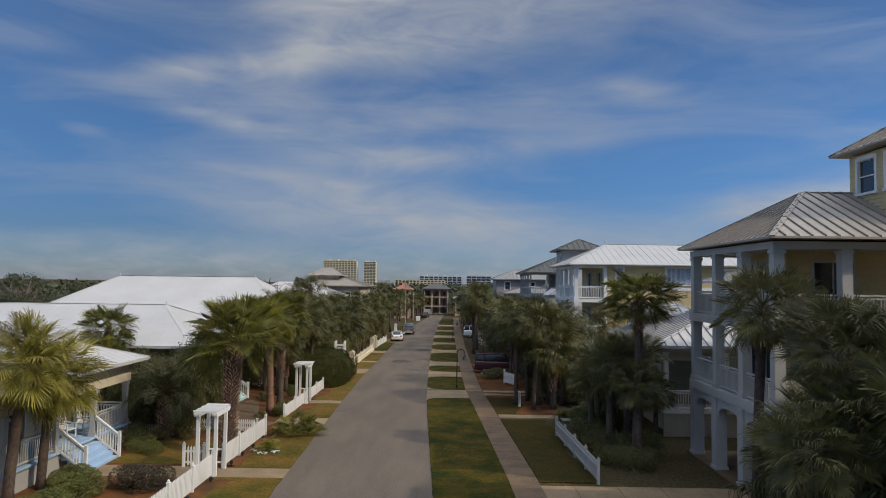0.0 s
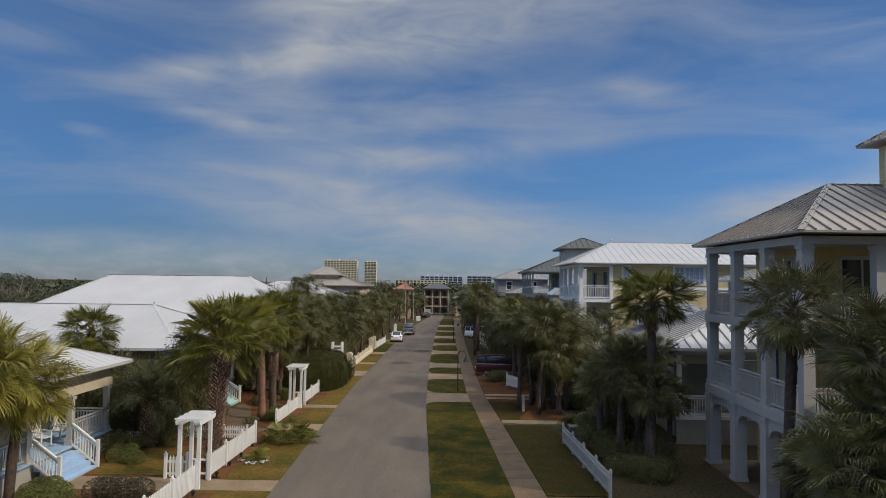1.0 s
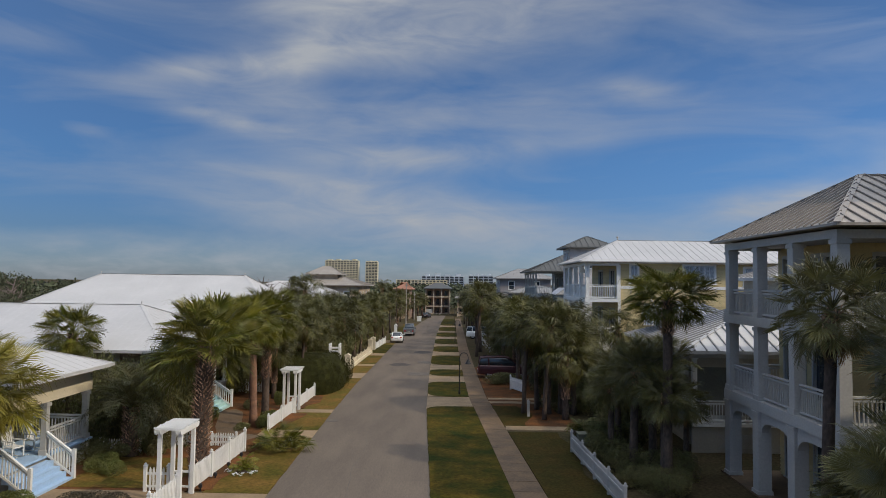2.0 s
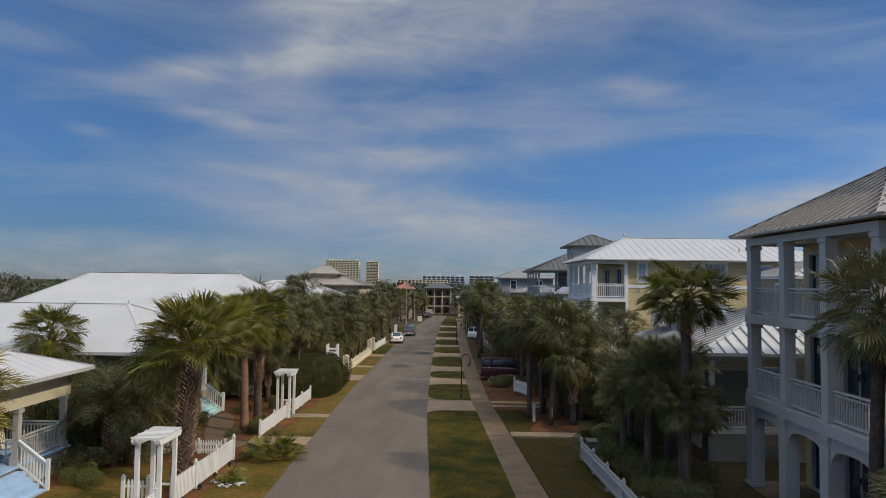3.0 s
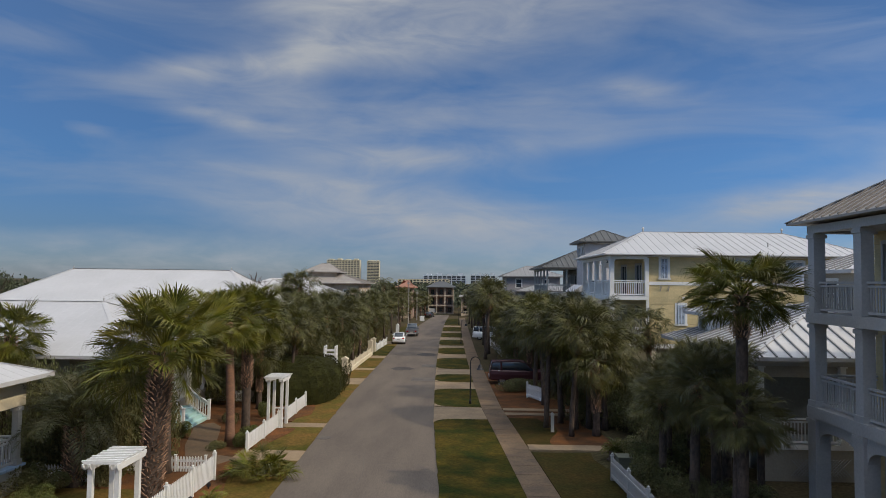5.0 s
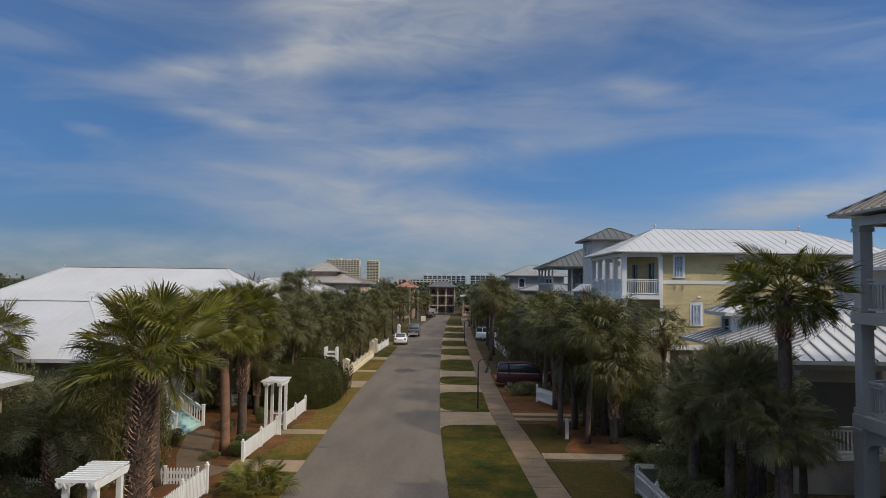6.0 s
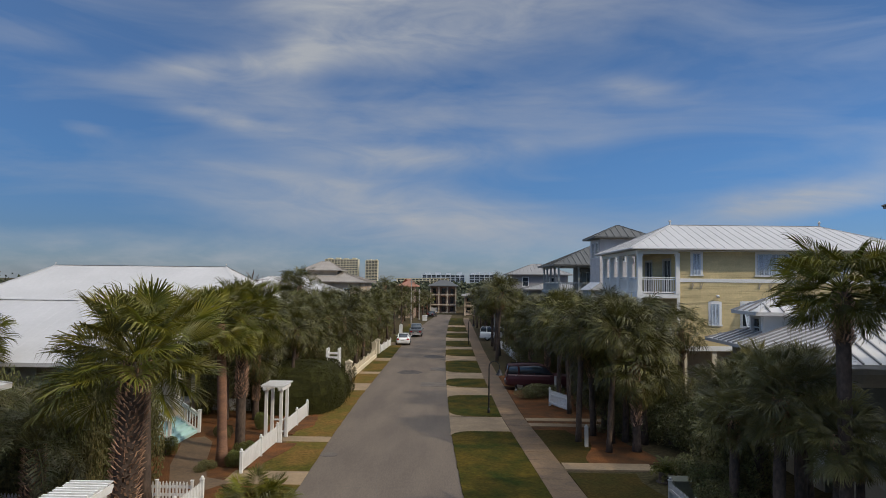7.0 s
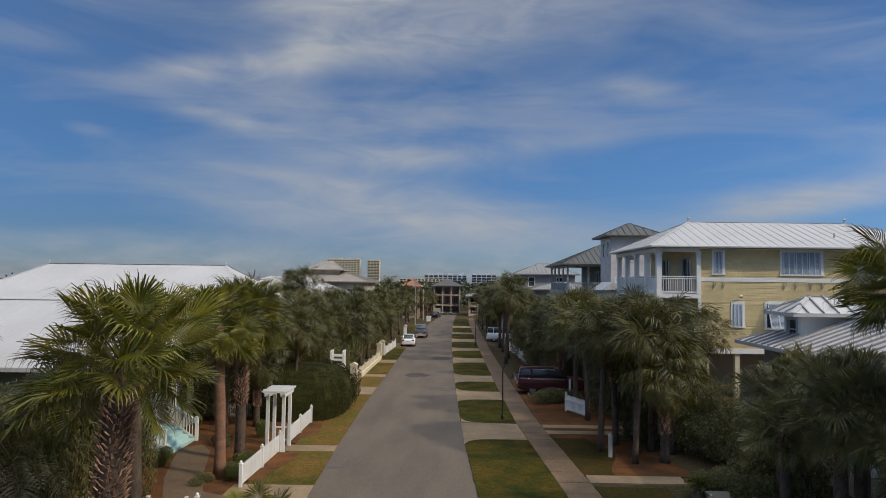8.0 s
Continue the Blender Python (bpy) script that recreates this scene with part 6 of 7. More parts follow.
def place(ob, x, y, turn=0, size=1.0, label=""):
    c = copy_thing(ob, Matrix.Translation((x, y, 0)) @ Matrix.Rotation(radians(turn), 4, "Z") @ Matrix.Scale(size, 4))
    if label:
        tagged(c, label)
    return c


def at(ob, x, y, turn=0):
    ob.location, ob.rotation_euler = (x, y, 0), (0, 0, radians(turn))
    return ob


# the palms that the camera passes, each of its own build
# two sunlit-coloured fans are mixed in here as sun glints
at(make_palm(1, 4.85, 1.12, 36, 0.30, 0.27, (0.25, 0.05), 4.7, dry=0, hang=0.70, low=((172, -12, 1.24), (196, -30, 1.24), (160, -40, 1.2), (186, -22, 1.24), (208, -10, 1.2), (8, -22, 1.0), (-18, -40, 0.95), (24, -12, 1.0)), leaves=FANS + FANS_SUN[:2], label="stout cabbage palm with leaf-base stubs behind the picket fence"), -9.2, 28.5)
at(make_palm(12, 4.9, 0.99, 42, 0.2, 0.17, (0.1, 0.1), 0.8, label="cabbage palm crowded behind another palm"), -10.7, 33.0, 160)
at(make_palm(2, 5.2, 0.99, 38, 0.2, 0.16, (-0.1, 0.2), 0, TRUNKR, label="cabbage palm with smooth reddish trunk"), -9.75, 37.2, 40)
at(make_palm(3, 5.3, 0.99, 40, 0.2, 0.17, (0.2, 0.1), 3.2, label="cabbage palm with stubbly upper trunk beside the garden path"), -9.75, 39.3, 80)
at(make_palm(4, 3.9, 0.98, 48, 0.17, 0.15, (0.3, 0), 0.8, hang=1.1, label="cabbage palm beside the porch steps with yellow-green fronds in sunlit colour", leaves=FANS_SUN), -14.15, 23.6, 10)
at(make_palm(5, 4.6, 0.98, 48, 0.17, 0.15, (0.1, -0.4), 0.8, hang=1.1, label="cabbage palm leaning beside the porch with yellow-green fronds in sunlit colour", leaves=FANS_SUN), -14.2, 21.9, 100)
at(make_palm(6, 6.75, 0.90, 50, 0.16, 0.17, (0.1, 0.1), 1.3, hang=0.70, top=54, dry=2, label="tall cabbage palm beside the yellow house"), 8.15, 28.6, 20)
at(make_palm(7, 6.75, 0.86, 46, 0.16, 0.14, (0.1, -0.2), 1.0, hang=1.08, label="tall cabbage palm in front of the stacked porches, fronds tinted for shade", leaves=FANS_SHADE), 9.3, 20.1, 60)
at(make_palm(8, 5.8, 0.94, 42, 0.22, 0.18, (0.2, 0.1), 0.6, label="cabbage palm beside the driveway, fronds tinted for shade", leaves=FANS_SHADE), 10.3, 17.6, 10)
at(make_palm(9, 4.75, 0.86, 46, 0.2, 0.16, (0, 0), 1.6, label="cabbage palm with dense drooping crown"), -17.4, 34.3, 200)
at(make_palm(10, 5.5, 0.94, 40, 0.2, 0.17, (0.1, 0.2), 0.6, label="cabbage palm beside the driveway, fronds tinted for shade", leaves=FANS_SHADE), 11.7, 18.4, 130)
at(make_palm(11, 3.6, 0.89, 40, 0.2, 0.17, (0.1, 0.0), 0.6, label="low cabbage palm beside the driveway, fronds tinted for shade", leaves=FANS_SHADE), 9.7, 17.3, 230)
PALMS = [make_palm(20, 4.9, 0.95, 56, 0.125, 0.105, (0.2, 0.15), 0.6, far=True, dry=4), make_palm(21, 4.4, 0.97, 58, 0.135, 0.115, (-0.2, 0.1), 1.8, far=True, dry=5, hang=1.1),
         make_palm(22, 5.0, 0.92, 54, 0.115, 0.10, (0.25, -0.25), 0.4, far=True, dry=3), make_palm(23, 3.4, 1.0, 56, 0.16, 0.14, (0, 0.1), 2.4, far=True, dry=4, hang=1.1),
         make_palm(24, 2.0, 1.2, 36, 0.2, 0.18, (0, 0), 1.0, dry=0, far=True)]
NEAR_PALM = make_palm(25, 3.9, 0.80, 46, 0.17, 0.14, (0.1, 0), 1.0, dry=2, label="short cabbage palm with full drooping crown, fronds tinted for shade", hang=1.1, leaves=FANS_SHADE)
at(PALMS[0], 4.2, 41.75), at(PALMS[1], 5.07, 42.95), at(PALMS[2], 5.12, 40.0, 50), at(PALMS[3], 8.4, 46.0), at(PALMS[4], 10.9, 18.9, 70), at(NEAR_PALM, 7.3, 30.2)
for x, y, turn, size in ((8.3, 31.0, 220, 1.0), (6.8, 31.8, 60, 0.8), (8.1, 28.9, 300, 0.84), (9.2, 32.4, 120, 1.0), (8.6, 34.3, 20, 0.98), (7.5, 33.4, 190, 0.88), (9.3, 30.0, 250, 0.7), (9.3, 18.6, 20, 0.75), (11.2, 15.9, 300, 1.2), (9.0, 16.2, 200, 0.9), (12.2, 18.9, 80, 1.25), (10.2, 16.6, 150, 1.05)):
    place(NEAR_PALM, x, y, turn, size)
def plant(spots):
    """Copies of the far palms: which one, its place, its turn and its size."""
    for k, x, y, turn, size in spots:
        if y > 44 and y not in (76, 77):
            size *= 0.88
        place(PALMS[k], x, y, turn, size)


# right side, as far as the red car
plant(((4, 9.9, 18.2, 40, 0.9), (4, 11.6, 17.2, 140, 1.0), (3, 6.3, 40.2, 80, 1.05), (1, 7.0, 41.6, 15, 1.1), (2, 5.6, 41.6, 120, 1.04), (3, 5.4, 44.4, 260, 0.72), (1, 6.3, 42.0, 100, 1.0),
       (3, 6.9, 42.1, 150, 1.0), (2, 4.86, 47.94, 200, 1.16), (0, 4.63, 50.1, 30, 1.18), (1, 6.6, 48.2, 30, 0.95),
       (3, 8.2, 47.0, 300, 1.1), (1, 11.9, 51.2, 60, 1.1), (3, 9.0, 50.4, 100, 1.1), (1, 7.4, 52.6, 170, 0.95), (0, 6.0, 53.9, 40, 1.0)))
plant(((3, 5.3, 59.4, 140, 1.15), (2, 6.5, 56.2, 90, 0.9), (1, 8.4, 57.2, 10, 1.0), (3, 9.4, 52.2, 90, 1.0), (3, 5.9, 44.4, 45, 1.0),
       (3, 6.9, 50.2, 115, 1.05), (3, 8.6, 54.6, 215, 1.2), (0, 7.3, 54.3, 120, 1.0), (1, 6.5, 55.3, 20, 1.0), (1, 8.7, 53.4, 80, 1.1), (0, 7.9, 51.8, 200, 1.05)))
# right side, beyond
plant(((0, 5.2, 62.0, 120, 1.05), (1, 6.6, 63.5, 30, 1.0), (2, 5.0, 66.5, 260, 0.95), (0, 7.6, 68.0, 310, 1.0), (2, 2.5, 71.0, 60, 1.36), (1, 4.2, 69.0, 150, 1.0),
       (2, 6.4, 73.5, 200, 1.0), (0, 8.4, 75.5, 0, 1.05), (0, 3.0, 75.6, 90, 1.34), (2, 2.9, 80.5, 20, 1.25), (1, 2.9, 85.0, 100, 1.3), (2, 4.2, 82.5, 150, 1.15),
       (1, 6.0, 80.5, 40, 1.1), (0, 5.0, 87.5, 70, 1.15), (2, 2.6, 97.0, 30, 1.1), (0, 4.4, 99, 140, 1.15), (1, 6.5, 96, 250, 1.15)))
plant(((0, 2.4, 104, 200, 1.1), (2, 4.0, 107, 10, 1.15), (1, 6.2, 104, 90, 1.1), (0, 2.2, 113, 40, 1.1), (1, 4.6, 117, 160, 1.15),
       (2, 2.0, 124, 20, 1.1), (0, 4.5, 128, 20, 1.15), (3, 5.6, 61.9, 255, 1.05), (3, 4.7, 64.5, 325, 1.0), (3, 5.9, 69.5, 55, 1.1),
       (3, 4.4, 73.0, 125, 1.05), (3, 5.2, 78.6, 195, 1.15), (3, 7.0, 65.8, 15, 1.2), (3, 7.8, 72, 85, 1.25), (3, 3.4, 94.0, 85, 1.2)))
plant(((3, 3.0, 101.0, 185, 1.2), (3, 3.0, 110.0, 285, 1.2)))
# left side, as far as the long fence
plant(((0, -11.0, 43.5, 10, 1.02), (2, -9.9, 48.2, 90, 0.98), (0, -11.6, 47.5, 300, 1.05), (1, -13.4, 49.5, 30, 1.15), (1, -10.4, 51.2, 150, 1.05),
       (2, -12.4, 53.2, 60, 1.02), (3, -14.3, 52.2, 10, 1.3), (0, -11.6, 56.8, 240, 1.0), (1, -12.8, 57.5, 20, 1.12), (2, -14.8, 56.5, 80, 1.0),
       (0, -10.2, 61.0, 130, 1.0), (2, -14.2, 61.5, 30, 1.08), (3, -10.9, 45.3, 15, 1.05), (3, -12.4, 50.6, 75, 1.0), (3, -11.4, 54.5, 145, 1.1)))
plant(((3, -10.9, 58.9, 215, 1.0), (3, -11.6, 59.6, 285, 1.15), (3, -13.2, 55.3, 65, 1.2), (1, -12.3, 45.2, 320, 1.0), (3, -14.6, 46.6, 60, 1.2)))
# left side, beyond
plant(((1, -12.0, 62.5, 310, 1.1), (3, -9.8, 64.8, 70, 1.3), (0, -11.4, 66.8, 190, 1.06), (1, -13.6, 66.5, 0, 1.15), (2, -9.8, 70.2, 100, 1.0),
       (0, -12.2, 71.5, 40, 1.08), (1, -10.2, 75.4, 260, 1.08), (2, -12.4, 76.8, 330, 1.05), (0, -9.6, 80.5, 20, 1.0), (1, -11.6, 81.8, 140, 1.1),
       (2, -9.3, 86.5, 230, 1.0), (0, -11.0, 88.5, 300, 1.08), (1, -9.2, 93.0, 0, 1.05), (2, -10.8, 96.5, 60, 1.05), (0, -9.0, 100.5, 90, 1.05)))
plant(((3, -8.1, 139.5, 40, 1.15), (3, -7.5, 147, 120, 1.2), (3, -6.9, 152.5, 200, 1.15), (1, -9.2, 150, 300, 1.0)))
plant(((1, -9.7, 128, 30, 1.2), (0, -11.0, 122, 200, 1.15), (3, -8.7, 132, 80, 1.2), (2, -9.0, 114, 150, 1.1), (3, -8.6, 108, 20, 1.1)))
plant(((2, -13.5, 92, 45, 1.12), (1, -15.0, 84, 200, 1.2), (0, -16.2, 76, 10, 1.28), (2, -17.6, 77, 60, 1.18), (0, -12.0, 104, 70, 1.05),
       (2, -19.5, 83, 30, 1.15), (3, -10.9, 64.2, 355, 1.05), (3, -9.3, 67.9, 35, 1.0), (3, -10.9, 69.2, 95, 1.1), (3, -9.4, 73.0, 165, 1.05),
       (3, -11.1, 78.3, 235, 1.15), (3, -9.2, 83.2, 305, 1.05), (3, -10.4, 91.0, 5, 1.1)))


def feather_palm(name, label, x, y, h, fronds, meshes, crown, seed, spread=1.0):
    r = random.Random(seed)
    p = thing(name, label, "palm tree" if h > 0.6 else "plant", at=(x, y, 0))
    s, b = trunk_shape(h, 0.27, 0.24, (0, 0), h * 0.9, seed)
    part("trunk", s, TRUNK, p, smooth=True)
    if h > 0.6:
        tagged(part("boot_stub", b, STUB, p, "criss-cross stubs of old leaf bases"), kind="stuff")
    tuft = Shape()
    for k in range(fronds):
        q = (k + 0.5) / fronds
        m = Matrix.Translation((0, 0, h)) @ Matrix.Rotation(k * 2.39996 + r.uniform(-0.3, 0.3), 4, "Z") @ Matrix.Rotation(-radians(60 - 80 * spread * q + r.uniform(-10, 10)), 4, "Y") @ Matrix.Rotation(r.uniform(-0.45, 0.45), 4, "X") @ Matrix.Scale(crown * r.uniform(0.72, 1.14), 4)
        if h > 0.6:
            shared("frond", r.choice(meshes), p, m)
            continue
        f, k0 = r.choice(meshes), len(tuft.v)
        tuft.v.extend(tuple(m @ Vector(v)) for v in f.v)
        tuft.f.extend(tuple(k0 + i for i in q_) for q_ in f.f)
    if tuft.v:
        tagged(shared("frond_tuft", leafmesh("frond_tuft", tuft, FROND), p, Matrix()), kind="stuff")
    return p


feather_palm("pindo_palm", "grey-green pindo palm with arching feather fronds", -13.1, 31.3, 2.0, 36, FEATHERS, 1.16, 3, 1.0)
feather_palm("date_palm", "spiky feather palm near a terracotta roof", -13.0, 126, 6.1, 26, FEATHERS, 1.2, 4)
feather_palm("cycad", "small sago cycad in the grass verge", -7.7, 29.2, 0.12, 22, CYCADS, 0.8, 5)
feather_palm("cycad", "sago cycad in shaded garden bed", 6.2, 36.1, 0.3, 22, CYCADS, 0.85, 6)
rp = random.Random(8)
pm = thing("saw_palmetto", "low spreading saw palmetto on the verge beside the road", "plant", at=(-7.1, 32.75, 0))
part("stem", Shape().tube([(-0.3, 0, 0.02), (0, 0.05, 0.12), (0.35, 0, 0.05)], [0.08, 0.1, 0.06], 8), BARK, pm)
for k in range(20):
    shared("frond", rp.choice(FANS), pm, Matrix.Translation((rp.uniform(-0.25, 0.25), rp.uniform(-0.15, 0.15), 0.1)) @ Matrix.Rotation(k * 2.4, 4, "Z") @ Matrix.Rotation(-radians(rp.uniform(6, 42)), 4, "Y") @ Matrix.Rotation(rp.uniform(-0.6, 0.6), 4, "X") @ Matrix.Scale(rp.uniform(0.6, 0.85), 4))
rf = random.Random(77)
for k in range(11):
    an = k * 0.57 + 0.3
    fl = thing("flower_clump", "small clump of white flowers around a cycad", "flowers", "white flowers", at=(-7.7 + 0.52 * math.cos(an) * rf.uniform(0.7, 1.2), 29.1 - abs(0.5 * math.sin(an)) * rf.uniform(0.6, 1.2), 0.05))
    s = Shape()
    for j in range(10):
        p = Vector((rf.uniform(-0.09, 0.09), rf.uniform(-0.09, 0.09), rf.uniform(0.05, 0.12)))
        s.face(p + Vector((-0.03, 0, 0)), p + Vector((0, -0.03, 0.01)), p + Vector((0.03, 0, 0)), p + Vector((0, 0.03, 0.01)))
    part("petals", s, FLOWER, fl)
    part("stalk", Shape().tube([(0, 0, 0), (0.02, 0, 0.06)], [0.05, 0.02], 6), LEAFL, fl)


# ---- shrubs, hedges and woods ----
def leaf_cloud(seed, count, leaf, lumps=7, hollow=0.55, box=False):
    """Loose leaves filling a lumpy dome (or a box) of size 1."""
    r = random.Random(seed)
    s = Shape()
    centres = [(r.uniform(-0.55, 0.55), r.uniform(-0.55, 0.55), r.uniform(0.25, 0.62), r.uniform(0.3, 0.45)) for _ in range(lumps)] + [(0, 0, 0.4, 0.55)]
    for k in range(count):
        if box:
            p = Vector((r.uniform(-1, 1), r.uniform(-1, 1), r.uniform(0, 1)))
            f = r.choice((0, 1, 2, 2))
            if f == 2:
                p.z = 1 - abs(r.gauss(0, 0.06))
            else:
                p[f] = math.copysign(1 - abs(r.gauss(0, 0.06)), p[f])
        else:
            cx, cy, cz, cr = r.choice(centres)
            d = Vector((r.gauss(0, 1), r.gauss(0, 1), r.gauss(0, 1))).normalized()
            p = Vector((cx, cy, cz)) + d * cr * (hollow + (1 - hollow) * r.random() ** 0.4)
            p.z = max(0.01, p.z)
        a, b = Vector((r.gauss(0, 1), r.gauss(0, 1), r.gauss(0, 0.7))).normalized(), Vector((r.gauss(0, 1), r.gauss(0, 1), r.gauss(0, 1))).normalized()
        c = a.cross(b).normalized()
        l, w = leaf * r.uniform(0.7, 1.3), leaf * 0.42
        s.face(p - a * l, p + c * w, p + a * l, p - c * w)
    return s


CLOUD = {"dark": leafmesh("foliage", leaf_cloud(1, 5200, 0.037), LEAF), "dark2": leafmesh("foliage", leaf_cloud(2, 5200, 0.038, 9), LEAF),
         "light": leafmesh("foliage", leaf_cloud(3, 9500, 0.028, 7, 0.7), LEAFL), "hedge": leafmesh("foliage", leaf_cloud(4, 9000, 0.022, 5, 0.8), LEAFH),
         "purple": leafmesh("foliage", leaf_cloud(6, 11000, 0.026, 5, 0.8), LEAFP),
         "big": leafmesh("foliage", leaf_cloud(5, 9000, 0.028, 11), LEAF), "far": leafmesh("crown", leaf_cloud(9, 7000, 0.03, 12), WOODS)}
STEM = Shape().tube([(0, 0, 0), (0.05, 0, 0.2), (0.1, 0.05, 0.45)], [0.05, 0.04, 0.02], 6).tube([(0, 0, 0), (-0.08, 0.04, 0.2), (-0.18, 0.0, 0.45)], [0.05, 0.04, 0.02], 6).mesh("stem", BARK)


def shrub(kind, x, y, sx, sy, sz, label="dense dark green garden shrub", turn=0):
    t = thing("shrub", label, "shrub", "shrubs", at=(x, y, 0))
    t.scale, t.rotation_euler = (sx, sy, sz), (0, 0, radians(turn))
    shared("stem", STEM, t, Matrix())
    shared("foliage", CLOUD[kind], t, Matrix())
    return t


DARKS = "dense dark green garden shrub"
LIGHTS = "light green flowering garden shrub"
def clipped_hedge(x, y, rx, ry, h, seed, label, leaves=15000, size=0.045):
    """A clipped, rounded hedge: a dark lumpy body under a skin of small leaves."""
    r = random.Random(seed)
    t = thing("hedge", label, "hedge", "hedges", at=(x, y, 0))

    def skin(a, u):
        c, q = math.cos(a), math.sin(a)
        e = 0.62
        ring_ = math.cos(u) ** 0.55
        p = Vector((math.copysign(abs(c) ** e, c) * rx * ring_, math.copysign(abs(q) ** e, q) * ry * ring_, h * math.sin(u) ** 0.8))
        return p * (1 + 0.06 * noise.noise(p * 0.9 + Vector((seed, 0, 0))))
    body = Shape()
    n, m = 28, 9
    for i in range(m):
        for j in range(n):
            us = [math.pi / 2 * min(k / m, 0.999) for k in (i, i + 1)]
            body.face(*[skin(2 * math.pi * jj / n, uu) * 0.95 for jj, uu in ((j, us[0]), (j + 1, us[0]), (j + 1, us[1]), (j, us[1]))])
    part("body", body, LEAFH, t)
    s = Shape()
    for k in range(leaves):
        p = skin(r.uniform(0, 2 * math.pi), math.asin(r.random() ** 1.1) * 0.999) * r.uniform(0.94, 1.03)
        a, b = Vector((r.gauss(0, 1), r.gauss(0, 1), r.gauss(0, 0.7))).normalized(), Vector((r.gauss(0, 1), r.gauss(0, 1), r.gauss(0, 1))).normalized()
        c = a.cross(b).normalized()
        s.face(p - a * size, p + c * size * 0.5, p + a * size, p - c * size * 0.5)
    tagged(shared("foliage", leafmesh("foliage", s, LEAFH), t, Matrix()), kind="stuff")
    return t


clipped_hedge(-9.75, 50.2, 2.5, 4.1, 2.4, 3, "large clipped dome-shaped dark green hedge", 26000, 0.032)
shrub("hedge", -8.05, 57.6, 0.42, 0.5, 1.25, "small round clipped bush beside the hedge")
shrub("hedge", -7.55, 53.6, 0.42, 0.42, 0.8, "small round clipped bush beside the hedge")
for x, y, sx, sy, sz in ((-12.3, 22.7, 1.3, 1.1, 0.95), (-13.4, 24.0, 1.0, 0.9, 0.75), (-12.0, 20.5, 1.3, 1.2, 0.9), (-13.2, 29.2, 0.9, 1.0, 0.6), (-12.4, 28.6, 0.7, 0.7, 0.5)):
    shrub("light", x, y, sx, sy, sz, LIGHTS, x * 40)
shrub("purple", -10.55, 23.7, 1.4, 1.3, 1.0, "round dark purple-green shrub beside the path")
for x, y, sz in ((-10.1, 36.5, 0.48), (-9.25, 37.05, 0.81), (-9.3, 38.3, 0.82), (-11.2, 41.5, 0.8), (-12.4, 38.5, 0.9), (-10.0, 43.3, 1.0)):
    shrub("light" if sz > 0.8 else "dark2", x, y, 0.52, 0.52, sz * 0.85, LIGHTS if sz > 0.8 else DARKS, y * 50)
rs = random.Random(5)
for k in range(34):
    y = 33 + k * 1.75
    if 34.5 < y < 46.5:
        continue
    shrub(rs.choice(("dark", "dark2")), -14.4 + rs.uniform(-0.8, 0.9), y, rs.uniform(1.3, 1.9), rs.uniform(1.3, 1.9), rs.uniform(1.8, 3.4), DARKS, rs.uniform(0, 360))
for k in range(24):
    y = 58 + k * 2.2
    shrub(rs.choice(("dark", "dark2")), -10.6 + rs.uniform(-0.8, 0.8), y, rs.uniform(1.2, 1.7), rs.uniform(1.3, 1.9), rs.uniform(1.6, 3.4), DARKS, rs.uniform(0, 360))
for k in range(30):
    y = 24 + k * 2.2
    if 56.6 < y < 60.8 or y < 35:
        continue
    shrub(rs.choice(("dark", "dark2", "big")), 8.2 + rs.uniform(-1.0, 0.9) if y > 34 else 9.3 + rs.uniform(-0.6, 0.9), y, rs.uniform(1.2, 1.8), rs.uniform(1.3, 1.9), rs.uniform(1.4, 3.0), DARKS, rs.uniform(0, 360))
for x, y, sx, sz in ((6.8, 32.0, 1.2, 1.3), (7.2, 34.0, 1.3, 1.5), (6.9, 36.2, 1.1, 1.0), (7.9, 35.6, 1.3, 1.5), (6.5, 43.6, 1.2, 2.2), (7.4, 45.4, 1.4, 2.3), (9.6, 45.2, 1.8, 2.8), (9.9, 40.6, 1.6, 2.6), (9.8, 37.6, 1.3, 2.0),
                     (6.4, 50.5, 1.4, 2.6), (5.4, 60.9, 1.2, 2.3), (6.7, 61.6, 1.5, 2.8), (4.6, 75.5, 1.4, 2.6), (4.4, 66.0, 1.3, 2.6), (5.2, 84, 1.6, 2.8), (4.8, 94, 1.6, 2.8), (4.2, 102, 1.8, 3.0), (4.2, 110, 1.8, 3.0), (4.0, 120, 1.8, 3.2), (3.4, 134, 2, 3.4)):
    shrub("big" if sz > 2 else "dark", x, y, sx, sx, sz, DARKS, x * 70 + y * 30)
for x, y, w_, h_ in ((-12.3, 33.6, 1.5, 4.2), (-13.2, 35.0, 1.4, 4.4), (-12.0, 35.2, 1.1, 3.6), (-14.6, 33.4, 1.4, 4.0), (-14.9, 38.0, 1.2, 3.6), (-15.0, 40.8, 1.1, 3.4)):
    shrub("big", x, y, w_, w_, h_, "tall dark broad-leaved garden shrub", x * 50)
for x, y, sx, sz in ((-13.6, 30.2, 1.1, 0.8), (-12.2, 31.9, 1.0, 1.2), (-14.5, 30.6, 1.0, 0.9)):
    shrub("dark", x, y, sx, sx, sz, DARKS, x * 60)
shrub("big", -12.4, 32.0, 1.2, 1.2, 3.9, "tall dark broad-leaved garden shrub", 15)
for k in range(6):
    shrub("big", -14.9 - k * 1.7, 33.9 + 0.4 * (k % 2), 1.3, 1.0, 3.7 + 0.4 * (k % 3), DARKS, k * 77)
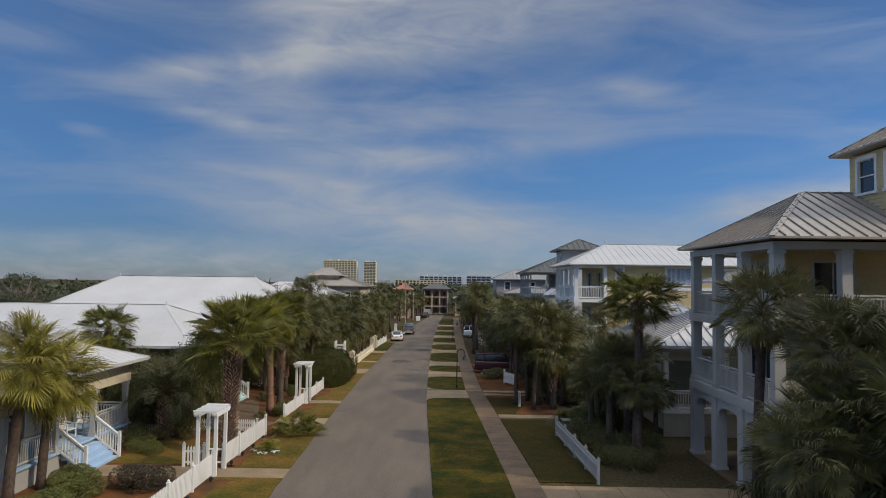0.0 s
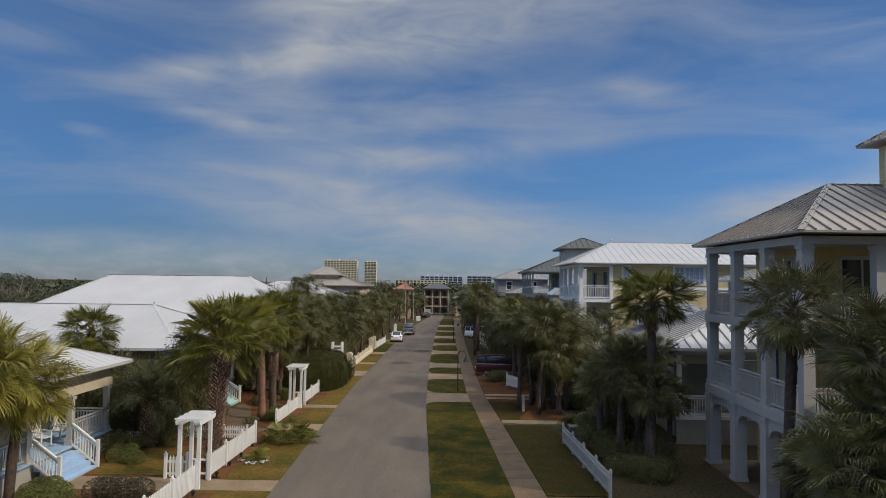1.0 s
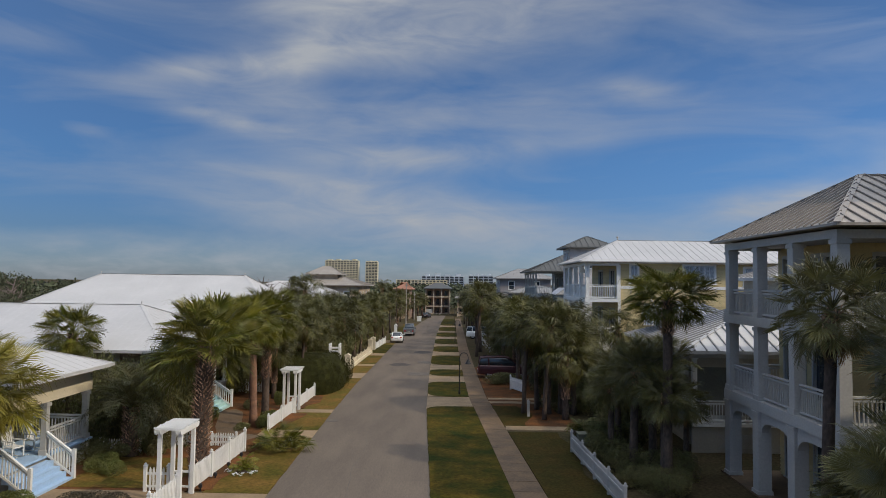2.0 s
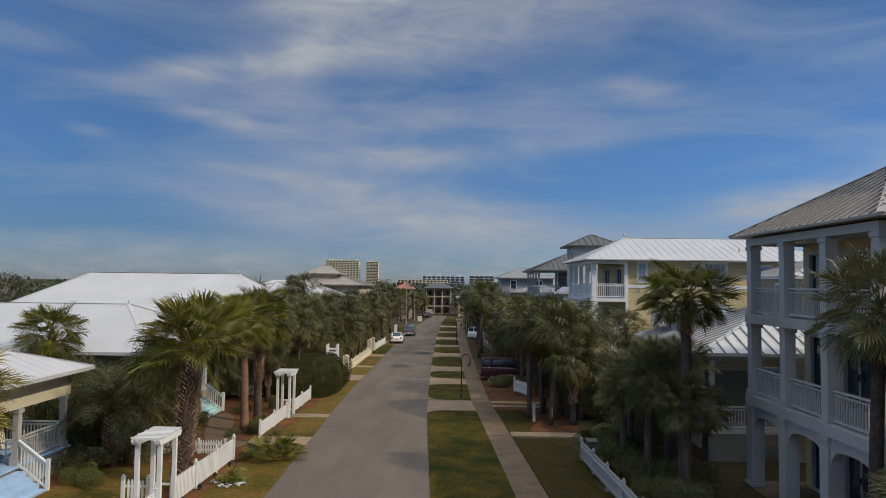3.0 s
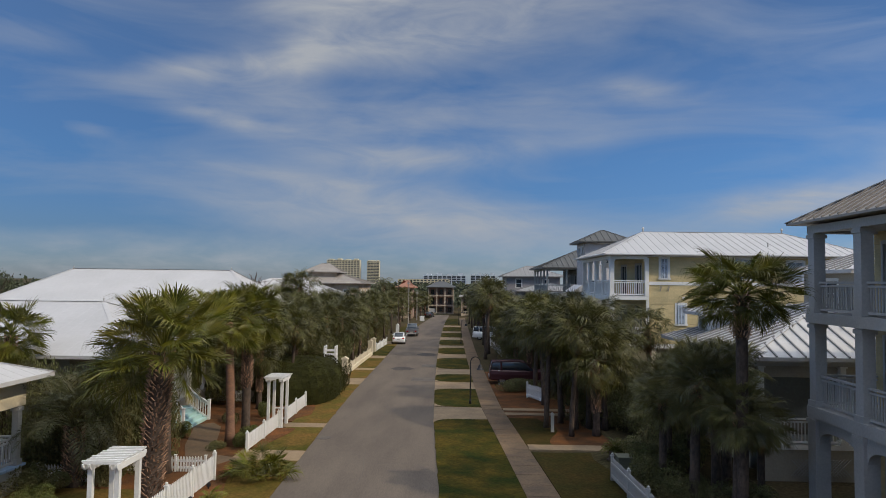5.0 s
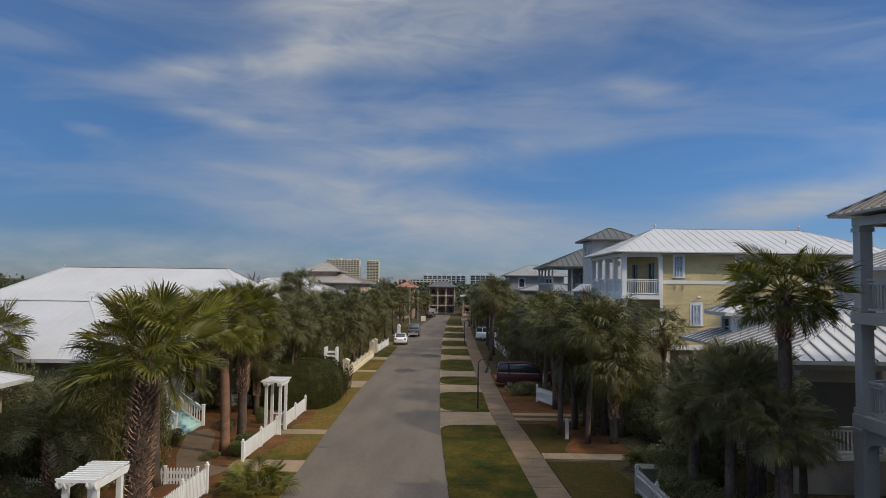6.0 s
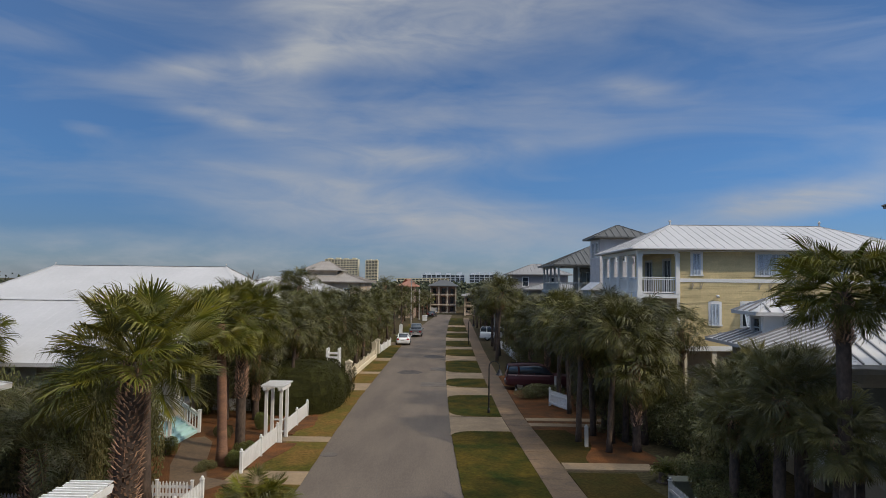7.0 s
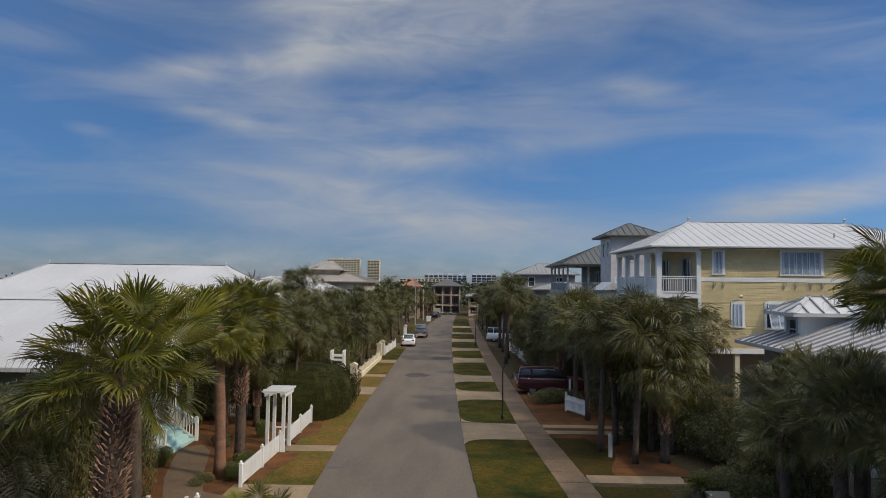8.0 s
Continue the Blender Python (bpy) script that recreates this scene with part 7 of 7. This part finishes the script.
shrub("dark2", 3.9, 52.7, 1.9, 0.9, 0.95, "low clipped hedge at a driveway's edge")
shrub("light", 13.2, 50.2, 1.3, 0.9, 0.6, LIGHTS)
shrub("light", 11.6, 51.6, 1.3, 1.0, 0.7, LIGHTS, 70)
shrub("dark2", 7.5, 42.6, 1.35, 1.2, 2.0, DARKS, 30)
for x, y, s_, z in ((6.9, 28.4, 0.9, 0.8), (7.8, 27.6, 1.1, 0.9), (8.6, 29.4, 1.2, 1.2), (7.0, 30.4, 1.1, 1.1), (9.9, 18.6, 1.4, 1.6), (11.2, 20.5, 1.6, 2.2), (9.6, 15.4, 1.7, 2.0), (12.4, 16.2, 1.8, 2.6)):
    shrub("big", x, y, s_, s_, z, DARKS, x * 90)


def tree(x, y, h, seed, bare=False):
    r = random.Random(seed)
    t = thing("tree", "distant leafless tree with fine bare branches" if bare else "distant broad leafy tree", "tree", "far trees", at=(x, y, 0))
    s = Shape().tube([(0, 0, 0), (0.1, 0, h * 0.25), (0.0, 0.1, h * 0.5)], [h * 0.035, h * 0.028, h * 0.018], 8)
    limbs = Shape()
    for k in range(26 if bare else 9):
        a, e = k * 2.4, r.uniform(0.5, 1.3)
        z0 = h * r.uniform(0.25, 0.5)
        reach = h * r.uniform(0.3, 0.5)
        d = Vector((math.cos(a) * math.cos(e), math.sin(a) * math.cos(e), math.sin(e)))
        p0 = Vector((0, 0.05, z0))
        limbs.tube([p0, p0 + d * reach * 0.5, p0 + d * reach + Vector((0, 0, 0.05 * h))], [h * 0.014, h * 0.009, h * 0.003], 5)
        if bare:
            for j in range(5):
                q = p0 + d * reach * r.uniform(0.4, 1)
                e2 = Vector((r.gauss(0, 1), r.gauss(0, 1), abs(r.gauss(0, 1)))).normalized()
                limbs.tube([q, q + e2 * h * 0.16], [h * 0.005, h * 0.002], 4)
    part("trunk", s, TWIG if bare else BARK, t)
    part("limb", limbs, TWIG if bare else BARK, t)
    if not bare:
        shared("crown", CLOUD["far"], t, Matrix.Translation((0, 0, h * 0.22)) @ Matrix.Diagonal((h * 0.48, h * 0.48, h * 0.78, 1)))


for k, (x, y, h, bare) in enumerate(((-62, 98, 8.8, False), (-54, 100, 7.6, False), (-47, 94, 6.8, False), (-70, 92, 7.2, False), (-58, 86, 6.8, False), (-66, 80, 6.6, False), (-40, 90, 6.6, False), (-22.5, 80, 8.2, True), (-20, 82, 8.0, True), (-54, 84, 7.6, True), (-50, 78, 6.4, False), (-44, 76, 6.0, False), (-76, 86, 7.6, False))):
    tree(x, y, h, k, bare)

woods = Shape()
rw = random.Random(9)
for k in range(5200):
    y = rw.uniform(95, 420)
    x = rw.choice((rw.uniform(-420, -18 - (y - 95) * 0.05), rw.uniform(17, 420)))
    if k % 4 == 0:
        x, y = rw.uniform(-24, 20), rw.uniform(174, 300)
    near = y < 240
    size = rw.uniform(0.6, 1.3) if near else rw.uniform(1.6, 3.2)
    z = rw.uniform(0.5, 5.2)
    for j in range(18 if near else 5):
        c = Vector((x + rw.gauss(0, 1.5), y + rw.gauss(0, 1.5), z + rw.gauss(0, 0.9)))
        a = Vector((rw.gauss(0, 1), rw.gauss(0, 1), rw.gauss(0, 1))).normalized()
        b = a.cross(Vector((rw.gauss(0, 1), rw.gauss(0, 1), rw.gauss(0, 1))).normalized()).normalized()
        woods.face(c - a * size * 0.4, c + b * size * 0.25, c + a * size * 0.4, c - b * size * 0.25)
tagged(new("far_woods", leafmesh("far_woods", woods, WOODS)), "low dark green coastal woods in the distance", "woods", "", "stuff")


# ---- far apartment towers ----
def tower_block(label, x, y, w, d, h, floors, bays, mat, crown=0.0, name="apartment_tower", band=0.42):
    t = thing(name, label, "apartment tower", "far towers", at=(x, y, 0))
    part("wall", Shape().box(-w / 2, 1.5, 0, w / 2, d, h), mat, t)
    for k in range(bays + 1):
        px = -w / 2 + w * k / bays
        part("pier", Shape().box(px - w * 0.012, 0, 0, px + w * 0.012, 1.6, h), mat, t)
    for f in range(floors):
        z = h * (f + 1) / floors
        part("balcony", Shape().box(-w / 2, 0.1, z - h / floors * band, w / 2, 1.6, z - h / floors * 0.02), mat, t)
        part("window", Shape().box(-w / 2 + 0.4, 1.35, z - h / floors * 0.98, w / 2 - 0.4, 1.48, z - h / floors * (band + 0.02)), DARKGLASS, t)
    if crown:
        for k in range(4):
            cx = -w / 2 + w * (k + 0.5) / 4
            part("roof_house", Shape().box(cx - w * 0.06, 2, h, cx + w * 0.06, d - 2, h + crown * (1 + 0.5 * (k % 2))), mat, t)
    return t


tower_block("wide tan high-rise apartment tower far beyond the houses", -201, 1200, 58, 20, 44.5, 14, 11, CONDO, 1.5)
tower_block("slim tan high-rise apartment tower far beyond the houses", -148, 1200, 21, 18, 43, 16, 4, CONDO, 1)
tower_block("long pale apartment block with dark glazing in the distance", -16, 900, 56, 20, 15.8, 5, 9, CONDO2, 2.2, band=0.2)
tower_block("white apartment block with roof terrace in the distance", 34, 880, 32, 20, 16.4, 5, 5, CONDO2, 1.8, band=0.2)
tower_block("wide tan apartment block in the distance", -30, 620, 46, 18, 9.5, 5, 14, CONDO, 0, band=0.34)


# the plan's units become metres
for ob in list(scene.objects):
    if ob.parent is None and ob.type in ("MESH", "EMPTY"):
        ob.location, ob.scale = ob.location * SCALE, ob.scale * SCALE
